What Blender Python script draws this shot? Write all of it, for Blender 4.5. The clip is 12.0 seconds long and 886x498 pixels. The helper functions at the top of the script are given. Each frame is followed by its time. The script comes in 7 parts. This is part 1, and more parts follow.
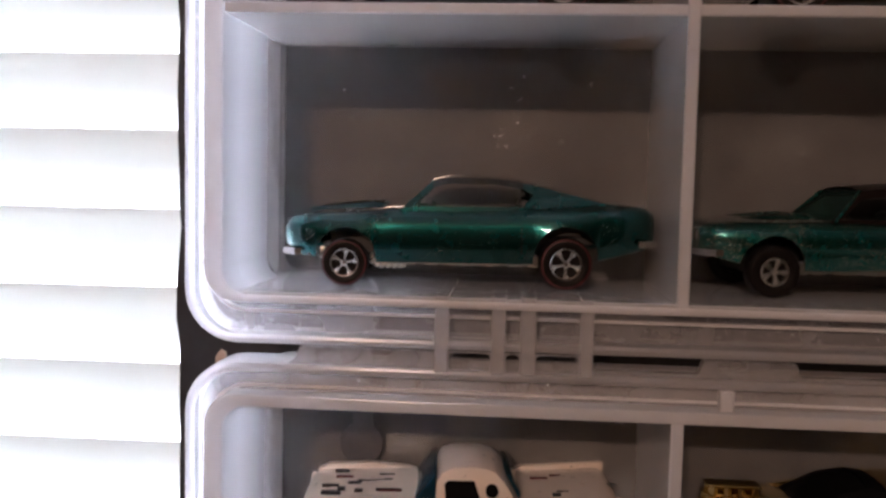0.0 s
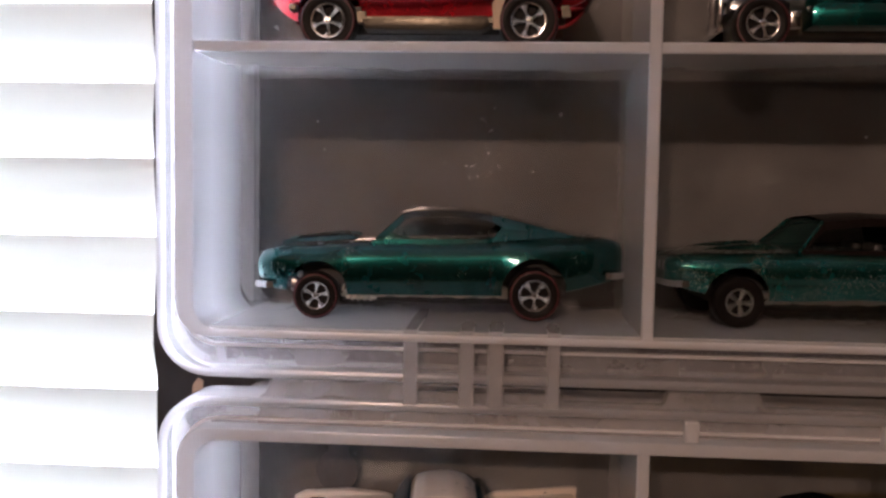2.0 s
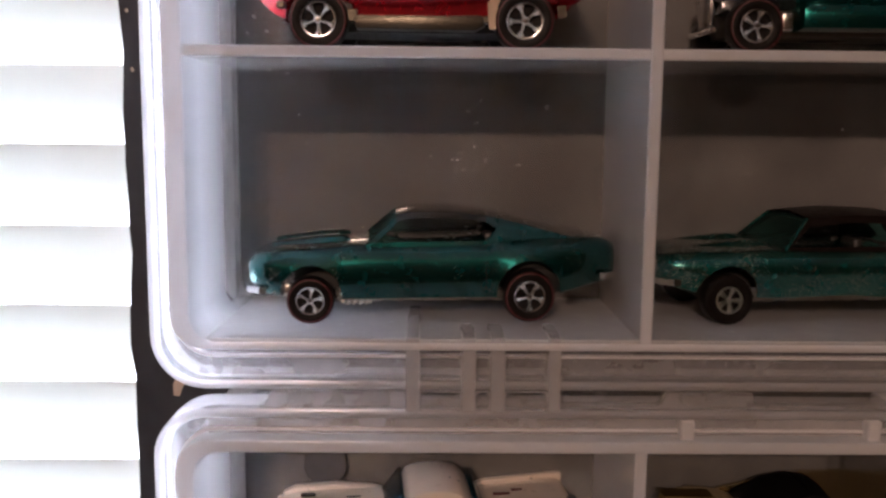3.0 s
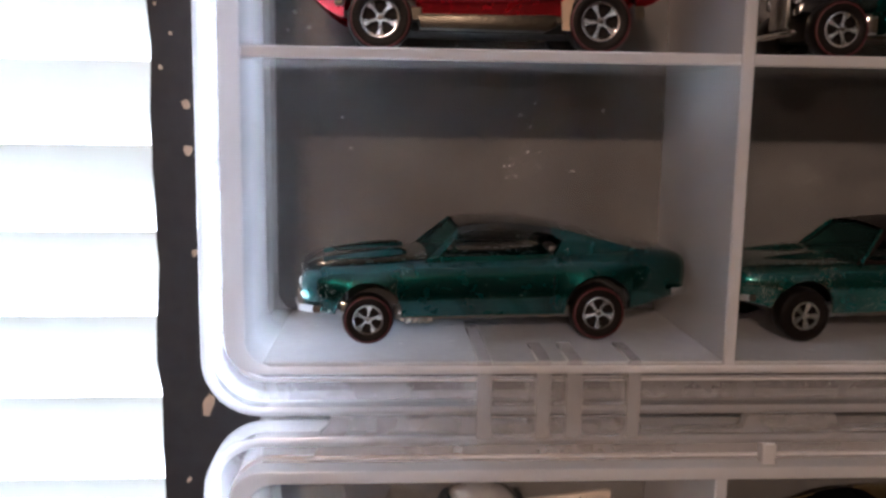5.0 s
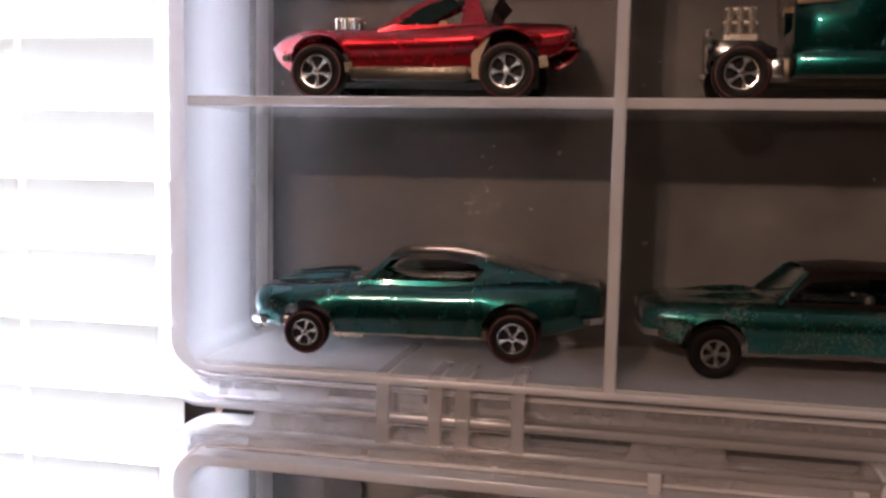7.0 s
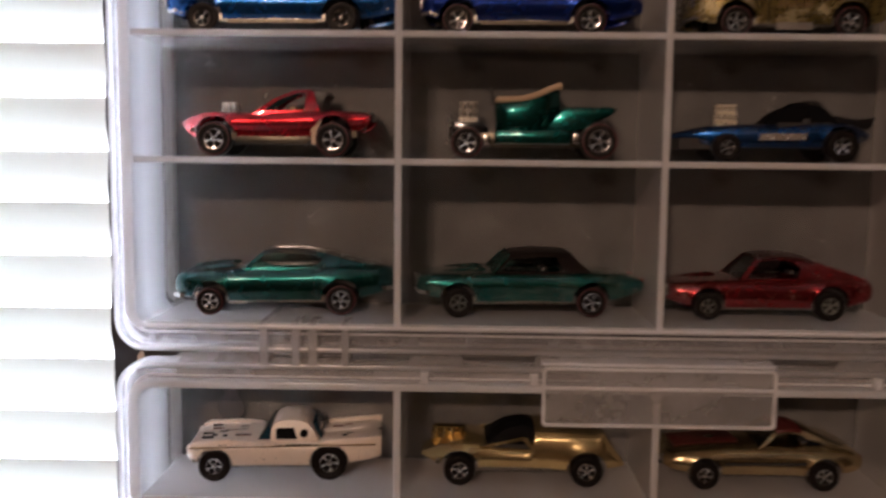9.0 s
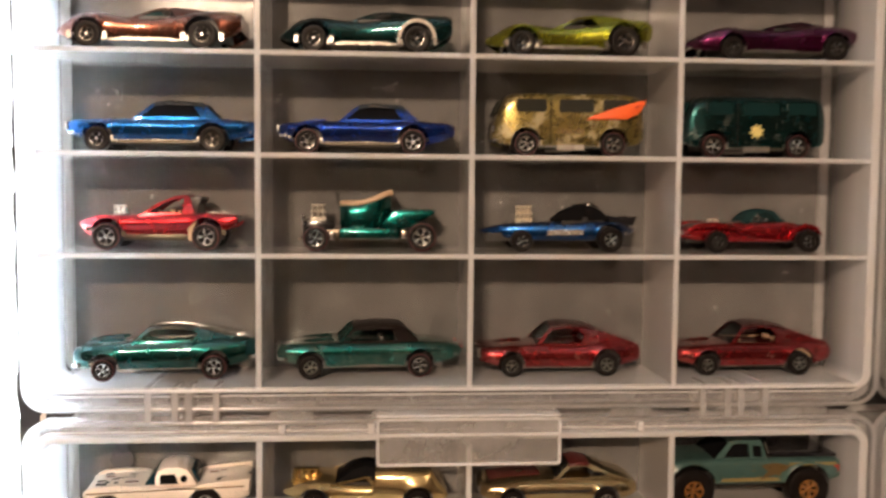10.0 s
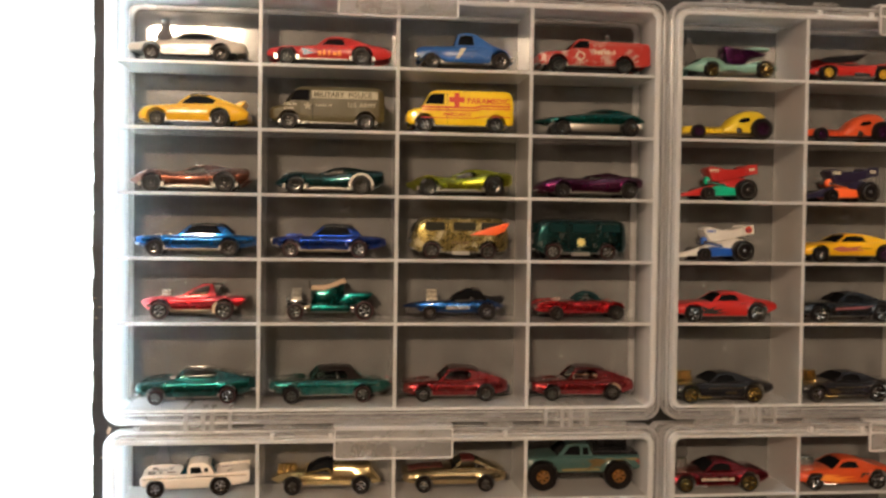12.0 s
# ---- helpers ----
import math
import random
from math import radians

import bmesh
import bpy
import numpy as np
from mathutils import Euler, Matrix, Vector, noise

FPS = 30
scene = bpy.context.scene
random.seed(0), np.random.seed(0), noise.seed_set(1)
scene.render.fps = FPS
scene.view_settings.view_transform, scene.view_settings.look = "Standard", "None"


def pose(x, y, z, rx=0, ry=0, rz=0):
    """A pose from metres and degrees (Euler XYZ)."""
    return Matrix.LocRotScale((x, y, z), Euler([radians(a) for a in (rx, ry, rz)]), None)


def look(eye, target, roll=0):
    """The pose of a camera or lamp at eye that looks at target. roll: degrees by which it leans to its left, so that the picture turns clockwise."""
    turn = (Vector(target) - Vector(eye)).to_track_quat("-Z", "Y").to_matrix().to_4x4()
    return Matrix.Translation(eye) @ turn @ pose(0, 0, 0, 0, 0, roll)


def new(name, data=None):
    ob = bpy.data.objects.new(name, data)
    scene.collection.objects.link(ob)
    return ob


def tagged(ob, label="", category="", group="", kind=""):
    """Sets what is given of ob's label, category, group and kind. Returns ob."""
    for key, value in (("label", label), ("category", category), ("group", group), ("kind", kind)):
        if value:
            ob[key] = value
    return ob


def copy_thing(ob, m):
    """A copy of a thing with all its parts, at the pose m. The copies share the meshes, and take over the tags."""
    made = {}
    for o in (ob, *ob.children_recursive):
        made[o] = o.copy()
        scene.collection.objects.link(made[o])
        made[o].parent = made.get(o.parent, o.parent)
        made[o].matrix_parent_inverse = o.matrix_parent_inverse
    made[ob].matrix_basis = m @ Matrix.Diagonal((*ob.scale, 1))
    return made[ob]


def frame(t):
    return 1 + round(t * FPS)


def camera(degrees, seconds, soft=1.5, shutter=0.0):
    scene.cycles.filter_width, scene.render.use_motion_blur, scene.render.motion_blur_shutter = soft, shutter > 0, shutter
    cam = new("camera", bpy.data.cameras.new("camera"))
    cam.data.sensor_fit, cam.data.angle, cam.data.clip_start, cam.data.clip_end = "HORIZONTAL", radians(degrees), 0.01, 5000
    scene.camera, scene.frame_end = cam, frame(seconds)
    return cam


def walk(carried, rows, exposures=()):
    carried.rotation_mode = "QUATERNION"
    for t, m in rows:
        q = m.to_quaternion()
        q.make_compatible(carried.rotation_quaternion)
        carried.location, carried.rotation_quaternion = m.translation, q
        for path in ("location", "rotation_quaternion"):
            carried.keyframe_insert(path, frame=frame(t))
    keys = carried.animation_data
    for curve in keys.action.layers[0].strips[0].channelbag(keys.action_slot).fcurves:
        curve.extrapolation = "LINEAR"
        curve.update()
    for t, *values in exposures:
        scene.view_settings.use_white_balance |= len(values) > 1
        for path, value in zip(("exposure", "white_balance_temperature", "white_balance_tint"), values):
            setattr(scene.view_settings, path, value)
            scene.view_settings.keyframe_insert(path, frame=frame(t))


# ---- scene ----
cam = camera(52.0, 12.0, soft=2.6, shutter=0.4)
PATH = [
    (0, (0.00775, 0.00048, 1.39664), (-0.1429, 1.98886, 1.24282), 1.26),
    (0.5, (0.01219, -0.00219, 1.39951), (-0.13944, 1.98773, 1.26831), 1.18),
    (1, (0.01296, -0.00406, 1.39919), (-0.14026, 1.98532, 1.26167), 0.77),
    (1.5, (0.01328, -0.00393, 1.40096), (-0.12943, 1.9862, 1.26297), 0.77),
    (2, (0.01287, -0.00101, 1.40188), (-0.12807, 1.98925, 1.26408), 0.89),
    (2.5, (0.01029, -0.00016, 1.40718), (-0.08311, 1.99119, 1.2466), 0.81),
    (2.7, (0.00582, 0.00033, 1.41055), (-0.02918, 1.98716, 1.18403), 0.73),
    (4.3, (-0.02364, 0.01532, 1.4209), (0.19578, 1.97566, 1.09092), 0.23),
    (4.5, (-0.02496, 0.01971, 1.42121), (0.24764, 1.97499, 1.10098), 0.52),
    (5, (-0.022, 0.01326, 1.4181), (0.10653, 1.98592, 1.1146), 0.85),
    (5.5, (0.00406, 0.01128, 1.40522), (-0.05798, 2.00042, 1.20657), 2.07),
    (6, (0.02738, 0.00231, 1.40455), (-0.28285, 1.97199, 1.24924), 1.87),
    (6.5, (0.0367, 0.00443, 1.40558), (-0.3499, 1.96297, 1.2844), 1.75),
    (6.7, (0.04266, 0.00406, 1.4133), (-0.39141, 1.95057, 1.26267), 1.43),
    (8.3, (0.03746, -0.07574, 1.42158), (-0.12101, 1.89991, 1.15384), 0.17),
    (8.5, (0.04337, -0.08795, 1.42415), (-0.08809, 1.88988, 1.1579), 0.36),
    (9, (0.05832, -0.12156, 1.43069), (0.02055, 1.86645, 1.21529), 0.61),
    (9.5, (0.07341, -0.15499, 1.44576), (0.13993, 1.83484, 1.25563), 0.51),
    (10, (0.08418, -0.19384, 1.454), (0.23258, 1.79623, 1.32135), 0.47),
    (10.5, (0.09135, -0.23437, 1.46798), (0.27077, 1.75543, 1.37581), 0.67),
    (11, (0.0897, -0.28598, 1.4758), (0.2629, 1.70612, 1.43657), 0.74),
    (11.5, (0.08739, -0.34469, 1.48153), (0.2873, 1.6449, 1.44218), 0.94),
    (12, (0.08901, -0.39758, 1.48849), (0.3092, 1.58961, 1.43724), 0.73),
]

# exposure follows the phone's own metering
EXPOSURES = [(0.0, -0.33, 6050, 24), (2.7, -0.30, 6050, 23), (4.4, -0.04, 5640, 16), (5.2, -0.02, 5700, 17), (5.6, -0.24, 5950, 21), (6.0, -0.10, 6050, 24), (6.7, -0.06, 6080, 25), (8.4, -0.78, 6150, 27), (9.0, -0.36, 6120, 20), (9.6, 0.94, 6180, 13), (10.0, 1.14, 6120, 8), (10.5, 1.02, 6060, 4), (12.0, 1.0, 6050, 2)]
walk(cam, [(t, look(eye, target, roll)) for t, eye, target, roll in PATH], EXPOSURES)

# ---- world and light ----
world = bpy.data.worlds.new("daylight")
scene.world = world
world.use_nodes = True
wn = world.node_tree
sky = wn.nodes.new("ShaderNodeTexSky")
sky.sky_type, sky.sun_disc = "NISHITA", False
sky.sun_elevation, sky.sun_rotation = radians(38), radians(200)
wn.nodes["Background"].inputs["Strength"].default_value = 0.12
wn.links.new(sky.outputs["Color"], wn.nodes["Background"].inputs["Color"])


def lamp(name, kind, m, energy, color, **settings):
    data = bpy.data.lights.new(name, kind)
    data.energy, data.color = energy, color
    for key, value in settings.items():
        if key == "radius":
            data.shadow_soft_size = value
        elif key == "size":
            data.shape, data.size, data.size_y = "RECTANGLE", value[0], value[1]
        elif key == "angle":
            data.angle = value
    ob = new(name, data)
    ob.matrix_world = m
    return ob


# sky light in the window opening, behind the blind
lamp("window_skylight", "AREA", pose(-0.50, 0.34, 1.42, 90, 0, 180), 810.0, (0.86, 0.935, 1.0), size=(0.94, 1.2))
# two bulbs of the ceiling lamp behind the camera
BULBS = [(-0.36, -1.60, 2.02), (-0.25, -1.60, 2.03)]
for b in BULBS:
    lamp("ceiling_bulb_light", "POINT", Matrix.Translation(b), 27.5, (1.0, 0.685, 0.45), radius=0.026)

# ---- materials ----


def mat(name):
    m = bpy.data.materials.new(name)
    m.use_nodes = True
    nt = m.node_tree
    return m, nt, nt.nodes["Principled BSDF"]


def node(nt, kind, inputs=None, **settings):
    n = nt.nodes.new("ShaderNode" + kind)
    if "operation" in settings:
        n.operation = settings["operation"]
    if "data_type" in settings:
        n.data_type, n.blend_type = settings["data_type"], settings["blend_type"]
    for key, value in (inputs or {}).items():
        if hasattr(value, "is_linked"):
            nt.links.new(value, n.inputs[key])
        else:
            n.inputs[key].default_value = value
    return n


def objco(nt):
    return node(nt, "TexCoord").outputs["Object"]


def noise_tex(nt, scale, detail=3.0, rough=0.55, co=None):
    return node(nt, "TexNoise", {"Vector": co or objco(nt), "Scale": scale, "Detail": detail, "Roughness": rough}).outputs["Fac"]


def ramp(nt, fac, stops):
    r = node(nt, "ValToRGB", {"Fac": fac})
    els = r.color_ramp.elements
    while len(els) < len(stops):
        els.new(0.5)
    for e, (p, c) in zip(els, stops):
        e.position, e.color = p, (c if len(c) == 4 else (*c, 1)) if isinstance(c, tuple) else (c, c, c, 1)
    return r.outputs["Color"]


def mixc(nt, fac, a, b, blend="MIX"):
    n = node(nt, "Mix", data_type="RGBA", blend_type=blend)
    for sock, v in ((n.inputs[0], fac), (n.inputs[6], a), (n.inputs[7], b)):
        if hasattr(v, "is_linked"):
            nt.links.new(v, sock)
        elif isinstance(v, tuple):
            sock.default_value = (*v[:3], 1)
        else:
            sock.default_value = v
    return n.outputs[2]


def bump(nt, bsdf, height, strength, dist):
    b = node(nt, "Bump", {"Height": height, "Strength": strength, "Distance": dist})
    nt.links.new(b.outputs["Normal"], bsdf.inputs["Normal"])


def flake(name, color, wear=0.0, wear_color=(0.55, 0.52, 0.47), rough=0.25, metal=0.92, grain=1500, even=False):
    """Candy metal-flake lacquer over bright zinc, with chips."""
    m, nt, b = mat(name)
    co = objco(nt)
    tone = mixc(nt, noise_tex(nt, 130, 3, 0.6, co), tuple(c * 0.78 for c in color), tuple(min(1, c * 1.12) for c in color))
    sparkle = ramp(nt, noise_tex(nt, 5200, 1, 0.5, co), [(0.58, 0.0), (0.85, 1.0)])
    tone = mixc(nt, sparkle, tone, tuple(min(1, c * 1.5 + 0.01) for c in color))
    # chips gather in patches
    patch = ramp(nt, noise_tex(nt, 95, 2, 0.5, co), [(0.25, 0.35), (0.65, 1.0)] if even else [(0.42, 0.0), (0.70, 1.0)])
    fine = noise_tex(nt, grain, 4, 0.7, co)
    lift = node(nt, "Math", {0: patch, 1: 0.34 * min(1.0, wear)}, operation="MULTIPLY").outputs[0]
    chip = node(nt, "Math", {0: fine, 1: lift}, operation="ADD").outputs[0]
    chip = ramp(nt, chip, [(0.765 - 0.045 * wear, 0.0), (0.785 - 0.045 * wear, 1.0)])
    nt.links.new(mixc(nt, chip, tone, wear_color), b.inputs["Base Color"])
    nt.links.new(ramp(nt, chip, [(0, metal), (1, 0.35)]), b.inputs["Metallic"])
    r = mixc(nt, noise_tex(nt, 420, 4, 0.6, co), (rough * 0.7,) * 3, (rough * 1.35,) * 3)
    nt.links.new(mixc(nt, chip, r, (0.5, 0.5, 0.5)), b.inputs["Roughness"])
    b.inputs["Coat Weight"].default_value = 1.0
    b.inputs["Coat Roughness"].default_value = 0.07
    bump(nt, b, noise_tex(nt, 260, 2, 0.5, co), 0.06, 0.0006)
    return m


def enamel(name, color, wear=0.2, wear_color=(0.08, 0.07, 0.065), rough=0.28, coat=0.6):
    """Plain toy enamel with small chips at random."""
    m, nt, b = mat(name)
    co = objco(nt)
    tone = mixc(nt, noise_tex(nt, 120, 4, 0.6, co), tuple(c * 0.82 for c in color), tuple(min(1, c * 1.08) for c in color))
    patch = ramp(nt, noise_tex(nt, 110, 2, 0.5, co), [(0.45, 0.0), (0.68, 1.0)])
    lift = node(nt, "Math", {0: patch, 1: 0.30 * min(1.0, wear)}, operation="MULTIPLY").outputs[0]
    chip = node(nt, "Math", {0: noise_tex(nt, 900, 4, 0.7, co), 1: lift}, operation="ADD").outputs[0]
    chip = ramp(nt, chip, [(0.74 - 0.05 * wear, 0.0), (0.76 - 0.05 * wear, 1.0)])
    nt.links.new(mixc(nt, chip, tone, wear_color), b.inputs["Base Color"])
    nt.links.new(mixc(nt, noise_tex(nt, 350, 3, 0.6, co), (rough * 0.7,) * 3, (rough * 1.5,) * 3), b.inputs["Roughness"])
    b.inputs["Coat Weight"].default_value = coat
    b.inputs["Coat Roughness"].default_value = 0.07
    bump(nt, b, noise_tex(nt, 240, 2, 0.5, co), 0.08, 0.0006)
    return m


def chrome(name, color=(0.78, 0.77, 0.75), rough=0.16, metal=1.0, ripple=0.12):
    m, nt, b = mat(name)
    co = objco(nt)
    b.inputs["Metallic"].default_value = metal
    nt.links.new(mixc(nt, noise_tex(nt, 500, 4, 0.6, co), tuple(c * 0.86 for c in color), color), b.inputs["Base Color"])
    nt.links.new(ramp(nt, noise_tex(nt, 700, 3, 0.6, co), [(0.3, rough * 0.85), (0.7, rough * 1.2)]), b.inputs["Roughness"])
    bump(nt, b, noise_tex(nt, 900, 2, 0.5, co), ripple, 0.0004)
    return m


def matte(name, color, rough=0.55, spec=0.5, vary=0.2, scale=300):
    m, nt, b = mat(name)
    co = objco(nt)
    nt.links.new(mixc(nt, noise_tex(nt, scale, 4, 0.6, co), tuple(c * (1 - vary) for c in color), tuple(min(1, c * (1 + vary)) for c in color)), b.inputs["Base Color"])
    nt.links.new(ramp(nt, noise_tex(nt, scale * 2.3, 3, 0.6, co), [(0.3, max(0.05, rough - 0.12)), (0.7, min(1, rough + 0.12))]), b.inputs["Roughness"])
    b.inputs["Specular IOR Level"].default_value = spec
    bump(nt, b, noise_tex(nt, scale * 3, 3, 0.6, co), 0.12, 0.0004)
    return m


def sheen(nt, ior, share=1.0):
    """How much a thin plastic face mirrors, the same from both of its sides."""
    f0 = ((ior - 1) / (ior + 1)) ** 2
    edge = node(nt, "Math", {0: node(nt, "LayerWeight", {"Blend": 0.5}).outputs["Facing"], 1: 5.0}, operation="POWER").outputs[0]
    return node(nt, "MapRange", {"Value": edge, "To Min": f0 * share, "To Max": share}).outputs[0]


def frosted(name, clear, albedo=(0.78, 0.78, 0.80), rough=0.28, ior=1.46, scatter=0.5, dust=0.25, wave=0.25, cloudy=0.10, speck=0.0, onward=0.0, thin=None):
    """Milky moulded plastic: part of the light goes straight through, the rest scatters to both sides."""
    m, nt, b = mat(name)
    nt.nodes.remove(b)
    co = objco(nt)
    cloud = noise_tex(nt, 60, 4, 0.6, co)
    scuff = ramp(nt, noise_tex(nt, 900, 5, 0.75, co), [(0.60, 0.0), (0.78, 1.0)])
    diff = node(nt, "BsdfDiffuse", {"Color": (*albedo, 1)})
    trans = node(nt, "BsdfTranslucent", {"Color": (*albedo, 1)})
    body = node(nt, "MixShader", {0: scatter, 1: diff.outputs[0], 2: trans.outputs[0]})
    if onward:      # light that goes on through the plastic, only blurred
        blur = node(nt, "BsdfRefraction", {"Color": (*albedo, 1), "Roughness": 0.55, "IOR": 1.30})
        body = node(nt, "MixShader", {0: onward, 1: body.outputs[0], 2: blur.outputs[0]})
    thru = node(nt, "BsdfTransparent", {"Color": (0.97, 0.97, 0.97, 1)})
    amount = node(nt, "MapRange", {"Value": cloud, "From Min": 0.3, "From Max": 0.7, "To Min": clear * (1 - cloudy), "To Max": min(1, clear * (1 + cloudy))})
    amount = node(nt, "Math", {0: amount.outputs[0], 1: node(nt, "Math", {0: scuff, 1: dust * clear}, operation="MULTIPLY").outputs[0]}, operation="SUBTRACT")
    # dust specks and smears; the bright dots also stand for small glints
    if speck:
        dots = ramp(nt, noise_tex(nt, 420, 2, 0.5, co), [(0.715, 0.0), (0.75, 1.0)])
        smear = ramp(nt, noise_tex(nt, 170, 5, 0.8, co), [(0.45, 0.0), (0.70, 0.35)])
        marks = node(nt, "Math", {0: dots, 1: smear}, operation="MAXIMUM").outputs[0]
        amount = node(nt, "Math", {0: amount.outputs[0], 1: node(nt, "Math", {0: marks, 1: speck}, operation="MULTIPLY").outputs[0]}, operation="SUBTRACT")
    if thin:        # clearer with depth: the wall's shade towards the back is put into its clarity
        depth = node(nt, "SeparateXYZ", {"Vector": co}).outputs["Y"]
        back_fade = node(nt, "MapRange", {"Value": depth, "From Min": thin[0], "From Max": thin[1], "To Min": 0.0, "To Max": thin[2] - clear})
        amount = node(nt, "Math", {0: amount.outputs[0], 1: back_fade.outputs[0]}, operation="ADD")
    mixed = node(nt, "MixShader", {0: amount.outputs[0], 1: body.outputs[0], 2: thru.outputs[0]})
    gloss = node(nt, "BsdfGlossy", {"Color": (1, 1, 1, 1), "Roughness": rough})
    relief = node(nt, "Bump", {"Height": noise_tex(nt, 75, 2, 0.5, co), "Strength": wave, "Distance": 0.0012})
    nt.links.new(relief.outputs["Normal"], gloss.inputs["Normal"])
    out = node(nt, "MixShader", {0: sheen(nt, ior), 1: mixed.outputs[0], 2: gloss.outputs[0]})
    nt.links.new(out.outputs[0], nt.nodes["Material Output"].inputs["Surface"])
    return m


def clear_window(name, tint, rough=0.06, see=0.8):
    m, nt, b = mat(name)
    nt.nodes.remove(b)
    body = node(nt, "BsdfDiffuse", {"Color": (*(c * 0.5 for c in tint), 1)})
    thru = node(nt, "BsdfTransparent", {"Color": (*tint, 1)})
    mixed = node(nt, "MixShader", {0: see, 1: body.outputs[0], 2: thru.outputs[0]})
    gloss = node(nt, "BsdfGlossy", {"Color": (1, 1, 1, 1), "Roughness": rough})
    out = node(nt, "MixShader", {0: sheen(nt, 1.45, 0.11), 1: mixed.outputs[0], 2: gloss.outputs[0]})
    nt.links.new(out.outputs[0], nt.nodes["Material Output"].inputs["Surface"])
    return m


CASE = frosted("lit_frosted_edge", 0.24, (0.96, 0.95, 0.96), rough=0.16, ior=1.38, scatter=0.38, wave=0.06, dust=0.10, cloudy=0.05)
CASE_RIM = frosted("frosted_rim", 0.30, (0.98, 0.97, 0.98), rough=0.16, ior=1.38, onward=0.35, scatter=0.58, wave=0.06, dust=0.10, cloudy=0.05)
CASE_FIN = frosted("hinge_fin_plastic", 0.64, (0.96, 0.95, 0.96), rough=0.12, ior=1.4, scatter=0.38, wave=0.05, dust=0.15)
# darker copy of the edge plastic; the edges' lit look is put into CASE
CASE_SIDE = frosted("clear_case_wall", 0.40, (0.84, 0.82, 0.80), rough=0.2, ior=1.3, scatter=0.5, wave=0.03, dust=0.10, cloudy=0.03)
CASE_FLOOR = frosted("milky_case_floor", 0.48, (0.97, 0.97, 0.97), rough=0.10, scatter=0.30, wave=0.05, dust=0.10, cloudy=0.05, speck=0.12)
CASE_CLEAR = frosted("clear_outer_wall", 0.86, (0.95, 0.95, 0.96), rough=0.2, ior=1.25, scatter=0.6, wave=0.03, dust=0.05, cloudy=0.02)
# side wall plastic, its fade into shade at the back set by depth
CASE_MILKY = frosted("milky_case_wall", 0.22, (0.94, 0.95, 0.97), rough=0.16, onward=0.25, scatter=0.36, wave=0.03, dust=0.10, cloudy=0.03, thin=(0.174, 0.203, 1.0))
CASE_BACK = frosted("thin_case_back_plastic", 0.80, (0.80, 0.78, 0.76), rough=0.10, dust=0.26, wave=0.05, speck=0.13)
CASE_LATCH = frosted("latch_plastic", 0.72, (0.88, 0.86, 0.86), rough=0.14, wave=0.05)
CASE_FLANGE = frosted("flange_plastic", 0.74, (0.93, 0.92, 0.95), rough=0.14, wave=0.05, cloudy=0.05)
BLACK_BOARD = matte("black_foam_board", (0.030, 0.029, 0.029), 0.6, 0.3, 0.3, 120)
BOARD_CORE = matte("torn_board_paper", (0.52, 0.39, 0.28), 0.85, 0.2, 0.2, 500)
HOLE = matte("keyhole_shade", (0.012, 0.012, 0.012), 0.8, 0.2)
KEYHOLE = matte("keyhole_board", (0.085, 0.080, 0.077), 0.6, 0.3)
# room surfaces out of view, toned dark to dim bounced light and reflections
PAINTED_WALL = matte("wall_paint", (0.13, 0.105, 0.085), 0.8, 0.25, 0.05, 8)
CEILING_PAINT = matte("ceiling_paint", (0.17, 0.155, 0.14), 0.85, 0.2, 0.05, 6)
FLOORING = matte("brown_carpet", (0.10, 0.07, 0.05), 0.9, 0.15, 0.3, 60)
WHITE_TRIM = matte("white_trim_paint", (0.74, 0.74, 0.72), 0.45, 0.4, 0.06, 40)
CHROME = chrome("bright_chrome")
ZINC = chrome("worn_zinc", (0.55, 0.53, 0.49), 0.34)
BASE_METAL = chrome("dull_zinc_base", (0.34, 0.33, 0.30), 0.30, 1.0, 0.4)
ENGINE_METAL = chrome("bright_engine_metal", (0.95, 0.90, 0.80), 0.24, 0.82)
HUB_CHROME = chrome("hub_chrome", (0.88, 0.86, 0.82), 0.12, 1.0, 0.06)
DARK_HUB = chrome("dark_chrome_hub", (0.42, 0.40, 0.37), 0.22, 1.0, 0.06)
GOLD_CHROME = chrome("gold_chrome", (0.83, 0.60, 0.24), 0.17)
DULL_METAL = chrome("dull_grey_metal", (0.105, 0.092, 0.072), 0.34)
RUBBER = matte("black_tyre_plastic", (0.008, 0.006, 0.0055), 0.40, 0.12, 0.3, 900)
RED_LINE = matte("red_tyre_line", (0.075, 0.008, 0.009), 0.45, 0.5, 0.2, 900)
DARK_PLASTIC = matte("dark_interior_plastic", (0.028, 0.026, 0.024), 0.45, 0.5, 0.2, 600)
CREAM_PLASTIC = matte("cream_interior_plastic", (0.55, 0.40, 0.26), 0.5, 0.5, 0.12, 600)
WHITE_PLASTIC = matte("white_interior_plastic", (0.60, 0.54, 0.46), 0.5, 0.5, 0.12, 600)
SMOKE = clear_window("clear_smoke_window", (0.70, 0.76, 0.74), 0.05, 0.93)
BLUE_WINDOW = clear_window("blue_tinted_window", (0.10, 0.24, 0.26), 0.06, 0.7)
BLACK_WINDOW = clear_window("black_tinted_window", (0.016, 0.016, 0.018), 0.06, 0.12)


